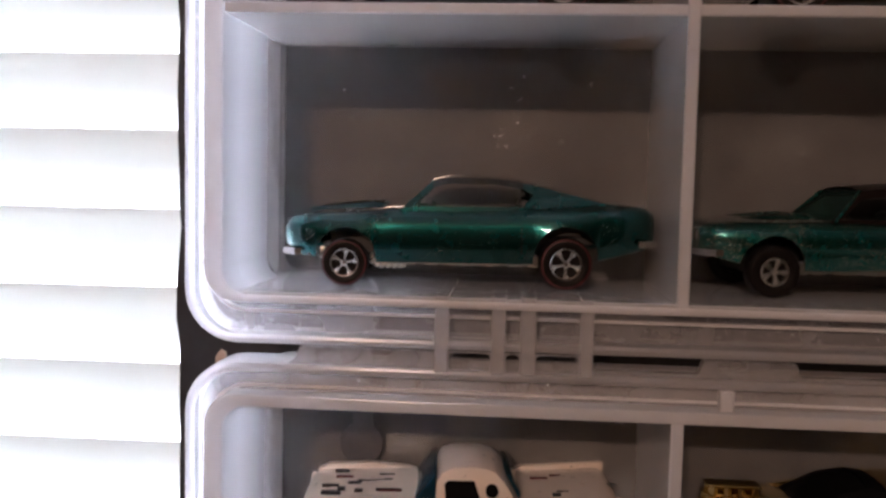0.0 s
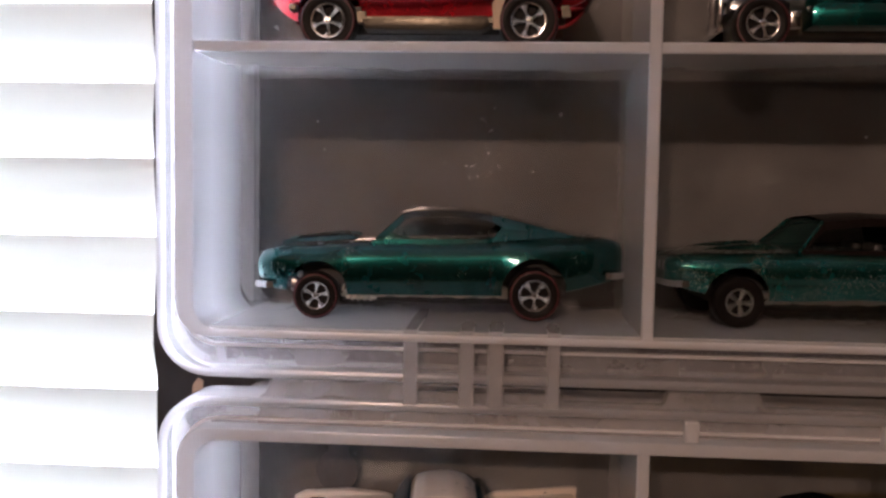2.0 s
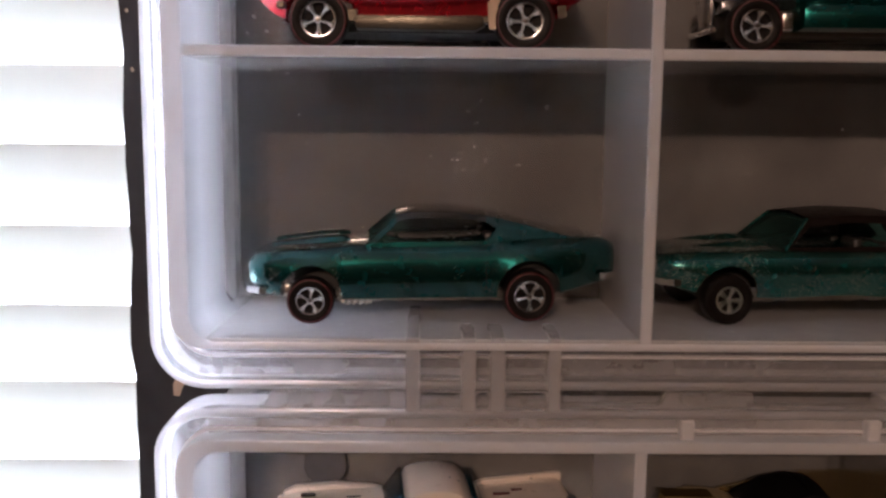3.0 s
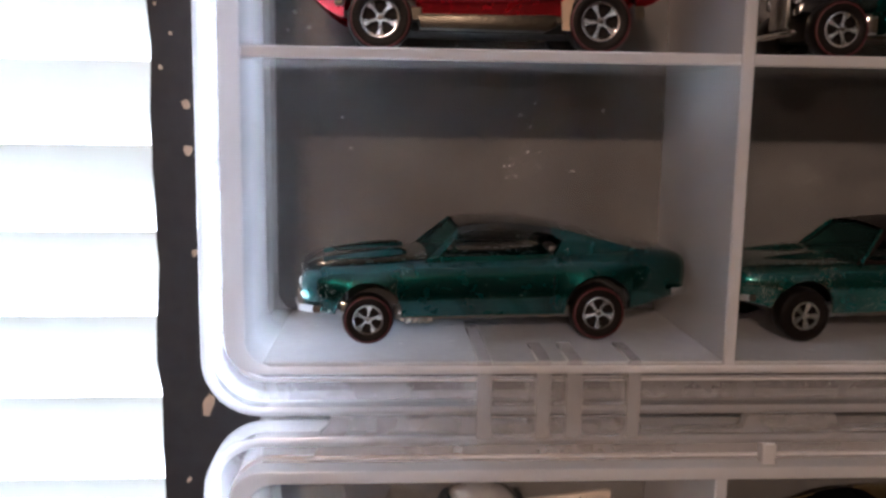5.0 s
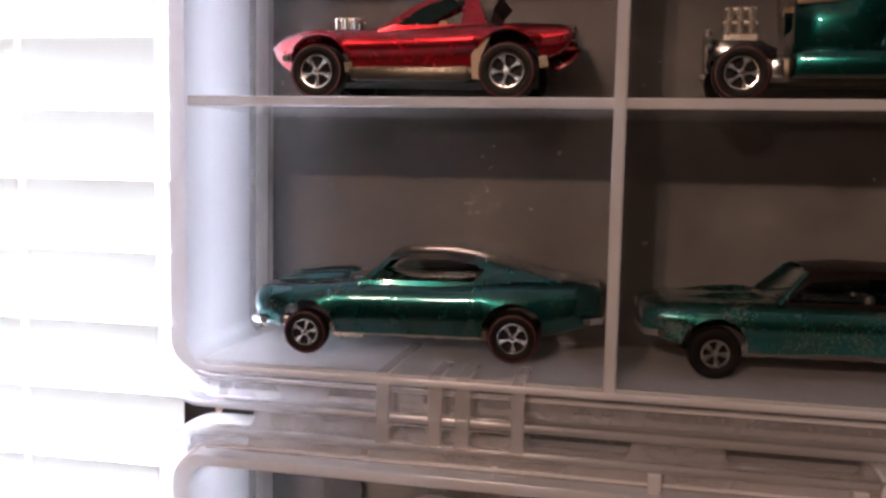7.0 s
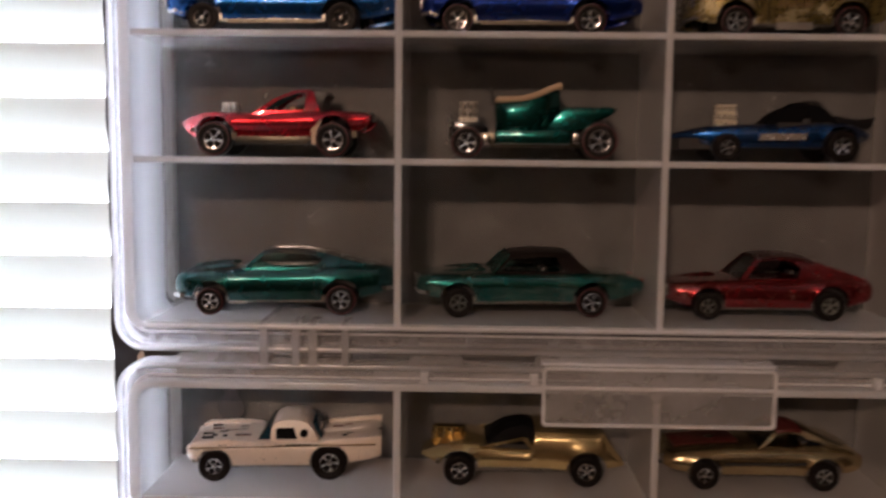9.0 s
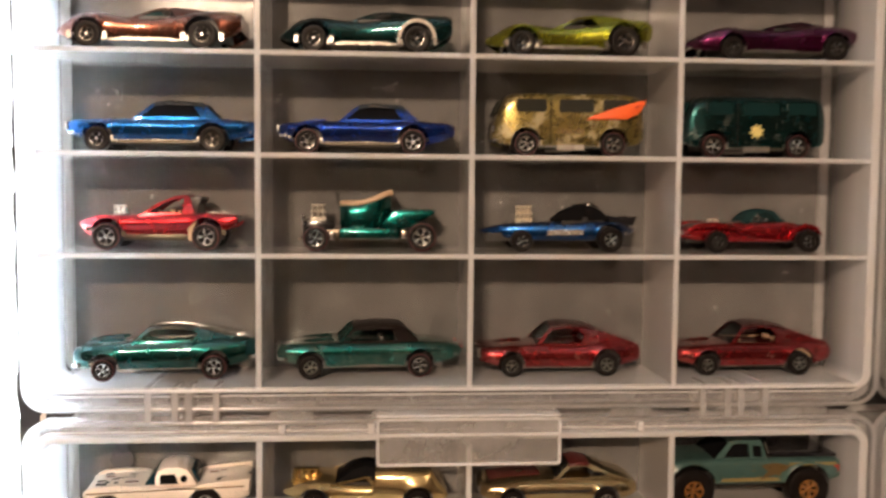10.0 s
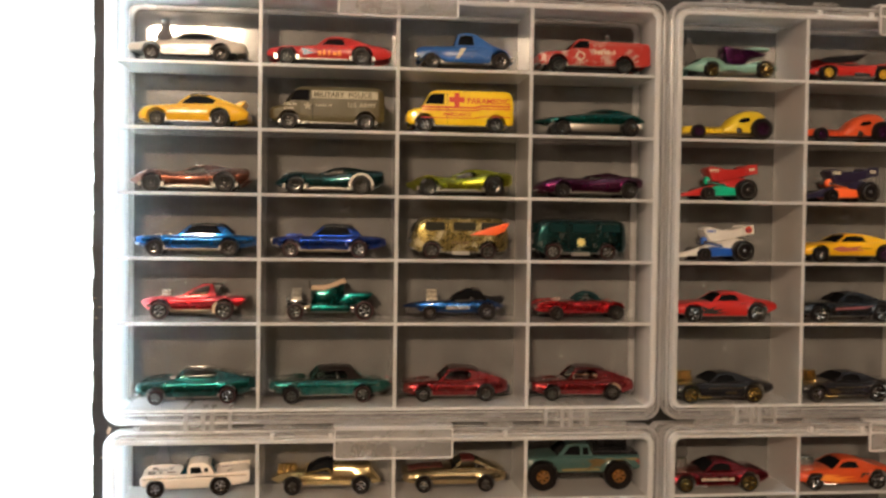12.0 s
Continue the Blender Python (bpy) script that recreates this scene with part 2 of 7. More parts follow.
def slat_material():
    m, nt, b = mat("white_blind_slat")
    b.inputs["Base Color"].default_value = (0.80, 0.82, 0.80, 1)
    b.inputs["Roughness"].default_value = 0.4
    trans = node(nt, "BsdfTranslucent", {"Color": (0.78, 0.80, 0.765, 1)})
    nt.links.new(ramp(nt, noise_tex(nt, 25, 3, 0.5), [(0.3, (0.74, 0.77, 0.75)), (0.7, (0.84, 0.85, 0.83))]), b.inputs["Base Color"])
    mixed = node(nt, "MixShader", {0: 0.15, 1: b.outputs[0], 2: trans.outputs[0]})
    nt.links.new(mixed.outputs[0], nt.nodes["Material Output"].inputs["Surface"])
    return m


SLAT = slat_material()

# ---- mesh helpers ----


def part(name, bm, material, parent=None, label="", scale=1.0, m=None, sharp=38):
    """Links a bmesh as one mesh object, under a thing or a part if one is given."""
    if scale != 1.0:
        bmesh.ops.scale(bm, vec=(scale,) * 3, verts=bm.verts)
    bmesh.ops.recalc_face_normals(bm, faces=bm.faces)
    me = bpy.data.meshes.new(name)
    bm.to_mesh(me)
    bm.free()
    me.polygons.foreach_set("use_smooth", [True] * len(me.polygons))
    me.set_sharp_from_angle(angle=radians(sharp))
    me.materials.append(material)
    ob = new(name, me)
    ob.parent = parent
    if m is not None:
        ob.matrix_basis = m
    return tagged(ob, label)


def lit_edged(ob, side):
    """Gives the faces that do not look to the front or back another plastic, so the light gathered in the edges sits in
    the material.
    """
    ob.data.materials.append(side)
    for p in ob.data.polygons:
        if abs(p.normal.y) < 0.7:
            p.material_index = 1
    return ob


def again(name, me, parent, m, label=""):
    ob = new(name, me)
    ob.parent = parent
    ob.matrix_basis = m
    return tagged(ob, label)


def thing(name, label, category, m, group="", kind=""):
    ob = new(name)
    ob.empty_display_size = 0.01
    ob.matrix_basis = m
    return tagged(ob, label, category, group, kind)


def box(bm, x0, x1, y0, y1, z0, z1, bevel=0.0, segments=2):
    vs = [bm.verts.new((x, y, z)) for x in (x0, x1) for y in (y0, y1) for z in (z0, z1)]
    faces = [bm.faces.new([vs[i] for i in q]) for q in ((0, 1, 3, 2), (4, 6, 7, 5), (0, 4, 5, 1), (2, 3, 7, 6), (0, 2, 6, 4), (1, 5, 7, 3))]
    if bevel > 0:
        edges = {e for f in faces for e in f.edges}
        bmesh.ops.bevel(bm, geom=list(edges), offset=bevel, segments=segments, affect="EDGES", profile=0.5)
    return bm


def rounded_rect(x0, x1, z0, z1, r, n=8):
    pts = []
    for cx, cz, a0 in ((x1 - r, z1 - r, 0), (x0 + r, z1 - r, 90), (x0 + r, z0 + r, 180), (x1 - r, z0 + r, 270)):
        for i in range(n + 1):
            a = radians(a0 + 90 * i / n)
            pts.append((cx + r * math.cos(a), cz + r * math.sin(a)))
    return pts


def ring_prism(bm, outer, inner, y0, y1, bevel=0.0, inner_back=None):
    """A frame between two outlines of equal count in the x-z plane."""
    n = len(outer)
    rows = [[bm.verts.new((x, y, z)) for x, z in pts] for y, pts in ((y0, outer), (y0, inner), (y1, outer), (y1, inner_back or inner))]
    of, inf, ob_, inb = rows
    faces = []
    for i in range(n):
        j = (i + 1) % n
        faces += [bm.faces.new((of[i], of[j], inf[j], inf[i])), bm.faces.new((ob_[i], inb[i], inb[j], ob_[j])),
                  bm.faces.new((of[i], ob_[i], ob_[j], of[j])), bm.faces.new((inf[i], inf[j], inb[j], inb[i]))]
    if bevel:
        edges = [e for f in faces for e in f.edges if (e.verts[0] in of or e.verts[0] in inf) and (e.verts[1] in of or e.verts[1] in inf)
                 and (e.verts[0] in of) == (e.verts[1] in of)]
        bmesh.ops.bevel(bm, geom=list(set(edges)), offset=bevel, segments=2, affect="EDGES", profile=0.5)


def prism(bm, pts, y0, y1, bevel=0.0):
    """An outline in the x-z plane, drawn out along y."""
    a = [bm.verts.new((x, y0, z)) for x, z in pts]
    b = [bm.verts.new((x, y1, z)) for x, z in pts]
    n = len(pts)
    faces = [bm.faces.new(a), bm.faces.new(list(reversed(b)))]
    for i in range(n):
        faces.append(bm.faces.new((a[i], b[i], b[(i + 1) % n], a[(i + 1) % n])))
    if bevel:
        edges = {e for f in faces[:2] for e in f.edges}
        bmesh.ops.bevel(bm, geom=list(edges), offset=bevel, segments=2, affect="EDGES", profile=0.5)
    return bm


def lathe(bm, profile, n=32, axis="y", at=(0, 0, 0)):
    """Turns (radius, height) points round an axis through at."""
    rings = []
    for r, h in profile:
        ring = []
        for i in range(1 if r < 1e-6 else n):
            a = math.tau * i / n
            c, s = r * math.cos(a), r * math.sin(a)
            p = {"y": (c, h, s), "z": (c, s, h), "x": (h, c, s)}[axis]
            ring.append(bm.verts.new((p[0] + at[0], p[1] + at[1], p[2] + at[2])))
        rings.append(ring)
    for a, b in zip(rings, rings[1:]):
        if len(a) == 1 and len(b) == 1:
            continue
        for i in range(n):
            j = (i + 1) % n
            if len(a) == 1:
                bm.faces.new((a[0], b[j], b[i]))
            elif len(b) == 1:
                bm.faces.new((a[i], a[j], b[0]))
            else:
                bm.faces.new((a[i], a[j], b[j], b[i]))
    return bm


def rod(bm, p, q, r, n=10):
    """A round bar from p to q."""
    p, q = Vector(p), Vector(q)
    d = (q - p).normalized()
    u = d.orthogonal().normalized()
    v = d.cross(u)
    a = [bm.verts.new(p + r * (u * math.cos(t) + v * math.sin(t))) for t in (math.tau * i / n for i in range(n))]
    b = [bm.verts.new(w.co + (q - p)) for w in a]
    for i in range(n):
        bm.faces.new((a[i], a[(i + 1) % n], b[(i + 1) % n], b[i]))
    bm.faces.new(list(reversed(a)))
    bm.faces.new(b)
    return bm


def B():
    return bmesh.new()


# ---- the room ----
WALL_Y = 0.2175          # the wall's face, on which the black board lies
WIN = (-0.98, -0.030, 0.86, 2.02)   # window opening: x0, x1, z0, z1
ROOM = (-2.3, 2.2, -3.1, 2.45)      # x0, x1, y0, height

bm = B()
for x0, x1, z0, z1 in ((ROOM[0], WIN[0], 0, ROOM[3]), (WIN[1], ROOM[1], 0, ROOM[3]), (WIN[0], WIN[1], 0, WIN[2]), (WIN[0], WIN[1], WIN[3], ROOM[3])):
    box(bm, x0, x1, WALL_Y, WALL_Y + 0.14, z0, z1)
tagged(part("wall_north", bm, PAINTED_WALL), "brown-beige painted wall with a window opening", "wall", kind="structure")
tagged(part("wall_south", box(B(), ROOM[0], ROOM[1], ROOM[2] - 0.12, ROOM[2], 0, ROOM[3]), PAINTED_WALL), "brown-beige painted wall behind the camera", "wall", kind="structure")
tagged(part("wall_west", box(B(), ROOM[0] - 0.12, ROOM[0], ROOM[2] - 0.12, WALL_Y + 0.14, 0, ROOM[3]), PAINTED_WALL), "brown-beige painted side wall of the room", "wall", kind="structure")
tagged(part("wall_east", box(B(), ROOM[1], ROOM[1] + 0.12, ROOM[2] - 0.12, WALL_Y + 0.14, 0, ROOM[3]), PAINTED_WALL), "brown-beige painted side wall of the room", "wall", kind="structure")
tagged(part("floor", box(B(), ROOM[0] - 0.12, ROOM[1] + 0.12, ROOM[2] - 0.12, WALL_Y + 0.14, -0.1, -0.001), FLOORING), "brown carpeted floor of the room", "floor", kind="structure")
tagged(part("ceiling", box(B(), ROOM[0] - 0.12, ROOM[1] + 0.12, ROOM[2] - 0.12, WALL_Y + 0.14, ROOM[3] + 0.001, ROOM[3] + 0.1), CEILING_PAINT), "dull beige painted ceiling of the room", "ceiling", kind="structure")

win = tagged(new("window_1"), "white framed window behind a lowered blind", "window", kind="structure")
win.matrix_basis = Matrix.Translation((WIN[0], WALL_Y + 0.10, WIN[2]))
W_, H_ = WIN[1] - WIN[0], WIN[3] - WIN[2]
bm = B()
ring_prism(bm, [(0.001, 0.001), (W_ - 0.001, 0.001), (W_ - 0.001, H_ - 0.001), (0.001, H_ - 0.001)], [(0.045, 0.045), (W_ - 0.045, 0.045), (W_ - 0.045, H_ - 0.045), (0.045, H_ - 0.045)], 0, 0.03)
box(bm, 0.045, W_ - 0.045, 0.002, 0.028, H_ * 0.5 - 0.02, H_ * 0.5 + 0.02)
part("window_frame", bm, WHITE_TRIM, win)
part("window_sill", box(B(), -0.03, W_ - 0.001, -0.115, -0.001, -0.02, -0.001, 0.003), WHITE_TRIM, win)

# the blind: curved slats, closed but for a narrow slit, on two ladder cords
blind = thing("window_blind", "white horizontal slat blind, lowered and glowing with daylight", "blind", Matrix.Translation((WIN[0], 0.246, WIN[2])))
PITCH, SLATS = 0.0213, 52
bm = B()
x0, x1 = 0.012, W_ - 0.006
prof = []
for i in range(9):
    s = i / 8 - 0.5
    prof.append((0.0126 * 2 * s, 0.0022 * (1 - 4 * s * s)))
rows = []
for thick in (0.0, 0.0003):
    for x in (x0, x1):
        rows.append([bm.verts.new((x, a, b - thick)) for a, b in prof])
for i in range(8):
    bm.faces.new((rows[0][i], rows[0][i + 1], rows[1][i + 1], rows[1][i]))
    bm.faces.new((rows[2][i], rows[3][i], rows[3][i + 1], rows[2][i + 1]))
for a, b in ((0, 2), (1, 3)):
    for i in range(8):
        bm.faces.new((rows[a][i], rows[b][i], rows[b][i + 1], rows[a][i + 1]))
for i in (0, 8):
    bm.faces.new((rows[0][i], rows[1][i], rows[3][i], rows[2][i]))
slat = part("slat", bm, SLAT, blind, m=pose(0, 0, 0.0242, 104))
rng = random.Random(4)
for k in range(1, SLATS):
    again("slat", slat.data, blind, pose(0, 0, 0.0242 + PITCH * k, 104 + rng.uniform(-2.0, 2.0), rng.uniform(-0.05, 0.05)))
part("head_rail", box(B(), 0.006, W_ - 0.004, -0.014, 0.014, PITCH * SLATS + 0.030, H_ - 0.002, 0.002), WHITE_TRIM, blind)
part("bottom_rail", box(B(), 0.010, W_ - 0.006, -0.010, 0.010, -0.0006, 0.010, 0.002), WHITE_TRIM, blind)
CORD = frosted("blind_cord", 0.60, (0.95, 0.85, 0.80), rough=0.5, ior=1.1, scatter=0.8)
for cx in (0.16, W_ * 0.5, 0.846):
    part("ladder_cord", rod(B(), (cx, -0.0135, 0.004), (cx, -0.0135, PITCH * SLATS + 0.032), 0.0008, 6), CORD, blind)

# ceiling lamp that lights the cases
lampthing = thing("ceiling_lamp", "brass ceiling lamp with two bare bulbs on a stem", "lamp", Matrix.Translation((-0.29, -1.70, ROOM[3])))
BRASS = chrome("brass", (0.62, 0.44, 0.20), 0.3)
bm = B()
lathe(bm, [(0, 0), (0.07, 0), (0.07, -0.012), (0.02, -0.03), (0.009, -0.04), (0.009, -0.30), (0.02, -0.31), (0.02, -0.34), (0, -0.345)], 24, "z")
part("stem", bm, BRASS, lampthing)
for bx, by, bz in BULBS:
    bm = B()
    p = Vector((bx + 0.29, by + 1.70, bz - ROOM[3] + 0.10))
    rod(bm, (0, 0, -0.325), p, 0.006)
    lathe(bm, [(0, 0.02), (0.018, 0.018), (0.018, -0.035), (0, -0.036)], 16, "z", p)
    part("arm", bm, BRASS, lampthing)

# ---- the black board and the four cases ----
BOARD_Y = 0.2105
board = thing("backing_board", "black foam board with a rough edge and torn chips", "board", Matrix.Translation((0, BOARD_Y, 0)))
bm = B()
rng = random.Random(7)
edge = []
z = 0.95
while z < 1.90:
    edge.append((-0.0712 + rng.gauss(0, 0.00035), z))
    z += rng.uniform(0.004, 0.014)
prism(bm, edge + [(-0.0712, 1.90), (0.78, 1.90), (0.78, 0.95)], 0, 0.0065)
part("panel", bm, BLACK_BOARD, board)
for cx, cz, r in ((-0.0610, 1.3525, 0.0021), (-0.0545, 1.3455, 0.0012), (-0.0638, 1.4085, 0.0012), (-0.0640, 1.4185, 0.0011), (-0.0630, 1.3865, 0.0009), (-0.0690, 1.4260, 0.0005), (-0.0698, 1.4390, 0.0004), (-0.0668, 1.4330, 0.0004), (-0.0655, 1.3350, 0.0006), (-0.0600, 1.5050, 0.0010)):
    pts = []
    for i in range(9):
        a = math.tau * i / 9
        rr = r * rng.uniform(0.55, 1.15)
        pts.append((cx + rr * math.cos(a) * 0.85, cz + rr * math.sin(a) * 1.2))
    part("torn_chip", prism(B(), pts, -0.0004, -0.00005), BOARD_CORE, board, "pale torn paper showing through")

CW, CH = 0.3465, 0.2675            # case, outside
FRONT, BACK = 0.1640, 0.2085       # depth of the case, front rim to back
COLS = [0.0917, 0.1753, 0.2589]    # dividers from the outer edge
ROWS_Z = [0.0610, 0.1005, 0.1400, 0.1795, 0.2190]   # shelves from the lower edge
FLOOR_Z = 0.0092


def storage_case(lift=0.0):
    c = thing("storage_case", "clear frosted plastic storage case with twenty-four compartments on a black board", "storage case", Matrix.Identity(4), "wall of storage cases")
    f, b = FRONT, BACK
    bm = B()
    ring_prism(bm, rounded_rect(0, CW, -0.0008, CH, 0.0100), rounded_rect(0.0024, CW - 0.0024, 0.0013, CH - 0.0022, 0.0078), f + 0.0008, f + 0.0095, 0.0010)
    lit_edged(part("outer_rim", bm, CASE_RIM, c), CASE_CLEAR)
    bm = B()
    ring_prism(bm, rounded_rect(0.0024, CW - 0.0024, 0.0013, CH - 0.0022, 0.0077), rounded_rect(0.0040, CW - 0.0040, 0.0067, CH - 0.0055, 0.0062), f + 0.0042, f + 0.0052)
    part("flange", bm, CASE_FLANGE, c)
    # added milky strip: puts the haze of the lit top band into plastic
    part("top_flange", box(B(), 0.0100, CW - 0.0100, f + 0.0034, f + 0.0040, CH - 0.0058, CH - 0.0023), CASE_LATCH, c)
    bm = B()
    ring_prism(bm, rounded_rect(0.0043, CW - 0.0043, 0.0049, CH - 0.0046, 0.0070), rounded_rect(0.0050, CW - 0.0050, 0.0054, CH - 0.0051, 0.0066), f + 0.0030, f + 0.0043)
    part("bead", bm, CASE, c)
    bm = B()
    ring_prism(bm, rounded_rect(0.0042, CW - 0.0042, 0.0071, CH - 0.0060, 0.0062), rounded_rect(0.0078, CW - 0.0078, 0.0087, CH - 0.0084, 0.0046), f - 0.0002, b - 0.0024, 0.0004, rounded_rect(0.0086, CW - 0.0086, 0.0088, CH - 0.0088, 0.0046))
    wall = lit_edged(part("inner_wall", bm, CASE, c), CASE_MILKY)
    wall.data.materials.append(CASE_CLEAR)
    for p in wall.data.polygons:      # the floor side is clearer, so the fins show through
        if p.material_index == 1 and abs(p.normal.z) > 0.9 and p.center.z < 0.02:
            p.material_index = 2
    bm = box(B(), 0.0076, CW - 0.0076, b - 0.0022, b - 0.0010, 0.0080, CH - 0.0076)
    bmesh.ops.transform(bm, matrix=Matrix.Translation((0, b, CH / 2)) @ Matrix.Rotation(-0.012, 4, "X") @ Matrix.Translation((0, -b, -CH / 2)), verts=bm.verts)
    part("back_panel", bm, CASE_BACK, c, "thin see-through back panel")
    part("floor_plate", box(B(), 0.0077, CW - 0.0077, f + 0.0008, b - 0.0023, 0.0077, 0.0091), CASE_FLOOR, c)
    for x in COLS:
        lit_edged(part("divider", box(B(), x - 0.00115, x + 0.00115, f + 0.0002, b - 0.0023, 0.0074, CH - 0.0080, 0.0003, 1), CASE, c), CASE_SIDE)
    for z in (r + lift for r in ROWS_Z):
        lit_edged(part("shelf", box(B(), 0.0074, CW - 0.0074, f + 0.0006, b - 0.0024, z - 0.0010, z + 0.0010, 0.0003, 1), CASE, c), CASE_SIDE)
    # hinge knuckles: fins that bridge the two rims
    for base, sgn in ((0.0, 1), (CW, -1)):
        for x, w in ((0.0486, 0.0013), (0.0590, 0.0013), (0.0644, 0.0014), (0.0750, 0.0012)):
            xc = base + sgn * x
            fin = lit_edged(part("hinge_fin", box(B(), xc - w, xc + w, f + 0.0003, f + (0.0300 if x < 0.05 else 0.0130), -0.0048, 0.0094, 0.0002, 1), CASE_FIN, c), CASE_SIDE)
            fin.data.materials.append(CASE_FIN)
            for p in fin.data.polygons:
                if p.normal.z > 0.8:
                    p.material_index = 2
        # webs that round the openings between the fins
        for xa, xb in ((0.0499, 0.0577), (0.0603, 0.0630), (0.0658, 0.0738)):
            xa, xb = sorted((base + sgn * xa, base + sgn * xb))
            for za, zb_ in ((0.0013, 0.0060), (-0.0046, -0.0009)):
                bm = B()
                ring_prism(bm, rounded_rect(xa, xb, za, zb_, 0.00002, 4), rounded_rect(xa + 0.00012, xb - 0.00012, za + 0.00012, zb_ - 0.00012, 0.0009, 4), f + 0.0006, f + 0.0016)
                part("hinge_web", bm, CASE_FIN, c)
    # lug strip along the top edge, with slots between its webs
    y0, y1 = f + 0.0018, f + 0.0042
    half = CW / 2
    for base, sgn in ((0.0, 1), (CW, -1)):
        for a, b2, lo, hi in ((0.0220, 0.047, 0.0, 0.0030), (0.047, 0.077, 0.0, 0.0016), (0.077, 0.0962, 0.0, 0.0005), (0.0962, 0.1125, 0.0, 0.0030), (0.1125, 0.1365, 0.0, 0.0005), (0.1365, 0.1440, 0.0, 0.0030), (0.1440, half, 0.0, 0.0006)):
            cut = 0.0022 if hi > 0.0025 else 0.0
            pts = [(a - cut, CH - 0.0002), (a - cut * 0.35, CH + hi * 0.3), (a, CH + hi), (b2, CH + hi), (b2 + cut * 0.35, CH + hi * 0.3), (b2 + cut, CH - 0.0002)]
            pts = [(base + sgn * px, pz) for px, pz in pts]
            part("lug_web", prism(B(), pts, y0 - (0.0002 if hi > 0.0025 else 0), y1), CASE_LATCH, c)
        for a in (0.1005, 0.1360):
            xs = sorted((base + sgn * a - 0.0013, base + sgn * a + 0.0013))
            part("rim_rib", box(B(), xs[0], xs[1], f + 0.0010, f + 0.0045, CH - 0.0062, CH - 0.0022, 0.0003, 1), CASE, c)
    # latch: a plate that folds over the top rim, on a raised border
    lx0, lx1, lz0, lz1 = 0.1380, 0.2120, CH - 0.0180, CH + 0.0012
    latch = part("latch", box(B(), lx0, lx1, f - 0.0030, f - 0.0019, lz0, lz1, 0.0004, 1), CASE_LATCH, c, "frosted snap latch")
    bm = B()
    ring_prism(bm, rounded_rect(lx0, lx1, lz0, lz1, 0.0016, 4), rounded_rect(lx0 + 0.0011, lx1 - 0.0011, lz0 + 0.0010, lz1 - 0.0010, 0.0008, 4), f - 0.0040, f - 0.0031)
    part("latch_border", bm, CASE, latch)
    part("latch_lip", box(B(), lx0, lx1, f - 0.0030, f + 0.0080, lz1 + 0.0001, lz1 + 0.0012, 0.0003, 1), CASE, latch)
    part("latch_ridge", box(B(), lx0 + 0.001, lx1 - 0.001, f - 0.0037, f - 0.0031, CH - 0.0062, CH - 0.0050, 0.0002, 1), CASE, latch)
    # keyholes by which the case hangs, each a dark plate in place of the hole, with a screw
    for kx in (0.0275, CW - 0.0275):
        kz = CH - 0.0265
        arc = [(kx + 0.0050 * math.cos(radians(a)), kz + 0.0050 * math.sin(radians(a))) for a in range(115, 426, 12)]
        hole = part("keyhole", prism(B(), arc + [(kx + 0.0021, kz + 0.0130), (kx - 0.0021, kz + 0.0130)], BACK - 0.0038, BACK - 0.0036), KEYHOLE, c, "dark plate standing for a keyhole")
        bm = B()
        lathe(bm, [(0, -0.0012), (0.0012, -0.0010), (0.0019, -0.0004), (0.0020, 0.0)], 16, "y", (kx, BACK - 0.0039, kz + 0.0105))
        part("screw", bm, CHROME, hole, "small screw head")
    return c


A0 = (-0.0532, 1.3660)
case = storage_case()
case.matrix_basis = Matrix.Translation((A0[0], 0, A0[1]))
LIFT = 0.0025
case_low = storage_case(LIFT)
case_low.matrix_basis = Matrix.Translation((A0[0], 0, 1.3618 - CH))
case_b = copy_thing(case, Matrix.Translation((0.2958, 0, A0[1])))
case_b_low = copy_thing(case_low, Matrix.Translation((0.2958, 0, 1.3618 - CH)))

# ---- toy vehicles: all in millimetres, nose at x = 0, near side at -y, ground at z = 0 ----
MM = 0.001


def smooth_curve(pts):
    """A monotone cubic through (u, value) points."""
    xs = [p[0] for p in pts]
    ys = [p[1] for p in pts]
    n = len(xs)
    if n == 2:
        return lambda u: ys[0] + (ys[1] - ys[0]) * min(1, max(0, (u - xs[0]) / (xs[1] - xs[0])))
    d = [(ys[i + 1] - ys[i]) / (xs[i + 1] - xs[i]) for i in range(n - 1)]
    m = [d[0]] + [0 if d[i - 1] * d[i] <= 0 else 2 / (1 / d[i - 1] + 1 / d[i]) for i in range(1, n - 1)] + [d[-1]]

    def f(u):
        if u <= xs[0]:
            return ys[0]
        if u >= xs[-1]:
            return ys[-1]
        i = max(k for k in range(n - 1) if xs[k] <= u)
        h = xs[i + 1] - xs[i]
        t = (u - xs[i]) / h
        return ((2 * t ** 3 - 3 * t ** 2 + 1) * ys[i] + (t ** 3 - 2 * t ** 2 + t) * h * m[i] + (-2 * t ** 3 + 3 * t ** 2) * ys[i + 1] + (t ** 3 - t ** 2) * h * m[i + 1])
    return f


SIDE = [(0, 0.925), (0.2, 0.975), (0.48, 1.0), (0.66, 0.992), (0.82, 0.950), (0.93, 0.885), (1.0, 0.80)]
SLAB = [(0, 0.95), (0.12, 0.99), (0.5, 1.0), (0.8, 0.985), (0.93, 0.95), (1.0, 0.86)]
PLAN = [(0, 0.74), (0.03, 0.88), (0.12, 0.965), (0.3, 0.985), (0.5, 0.975), (0.75, 1.0), (0.92, 0.96), (0.98, 0.89), (1.0, 0.80)]


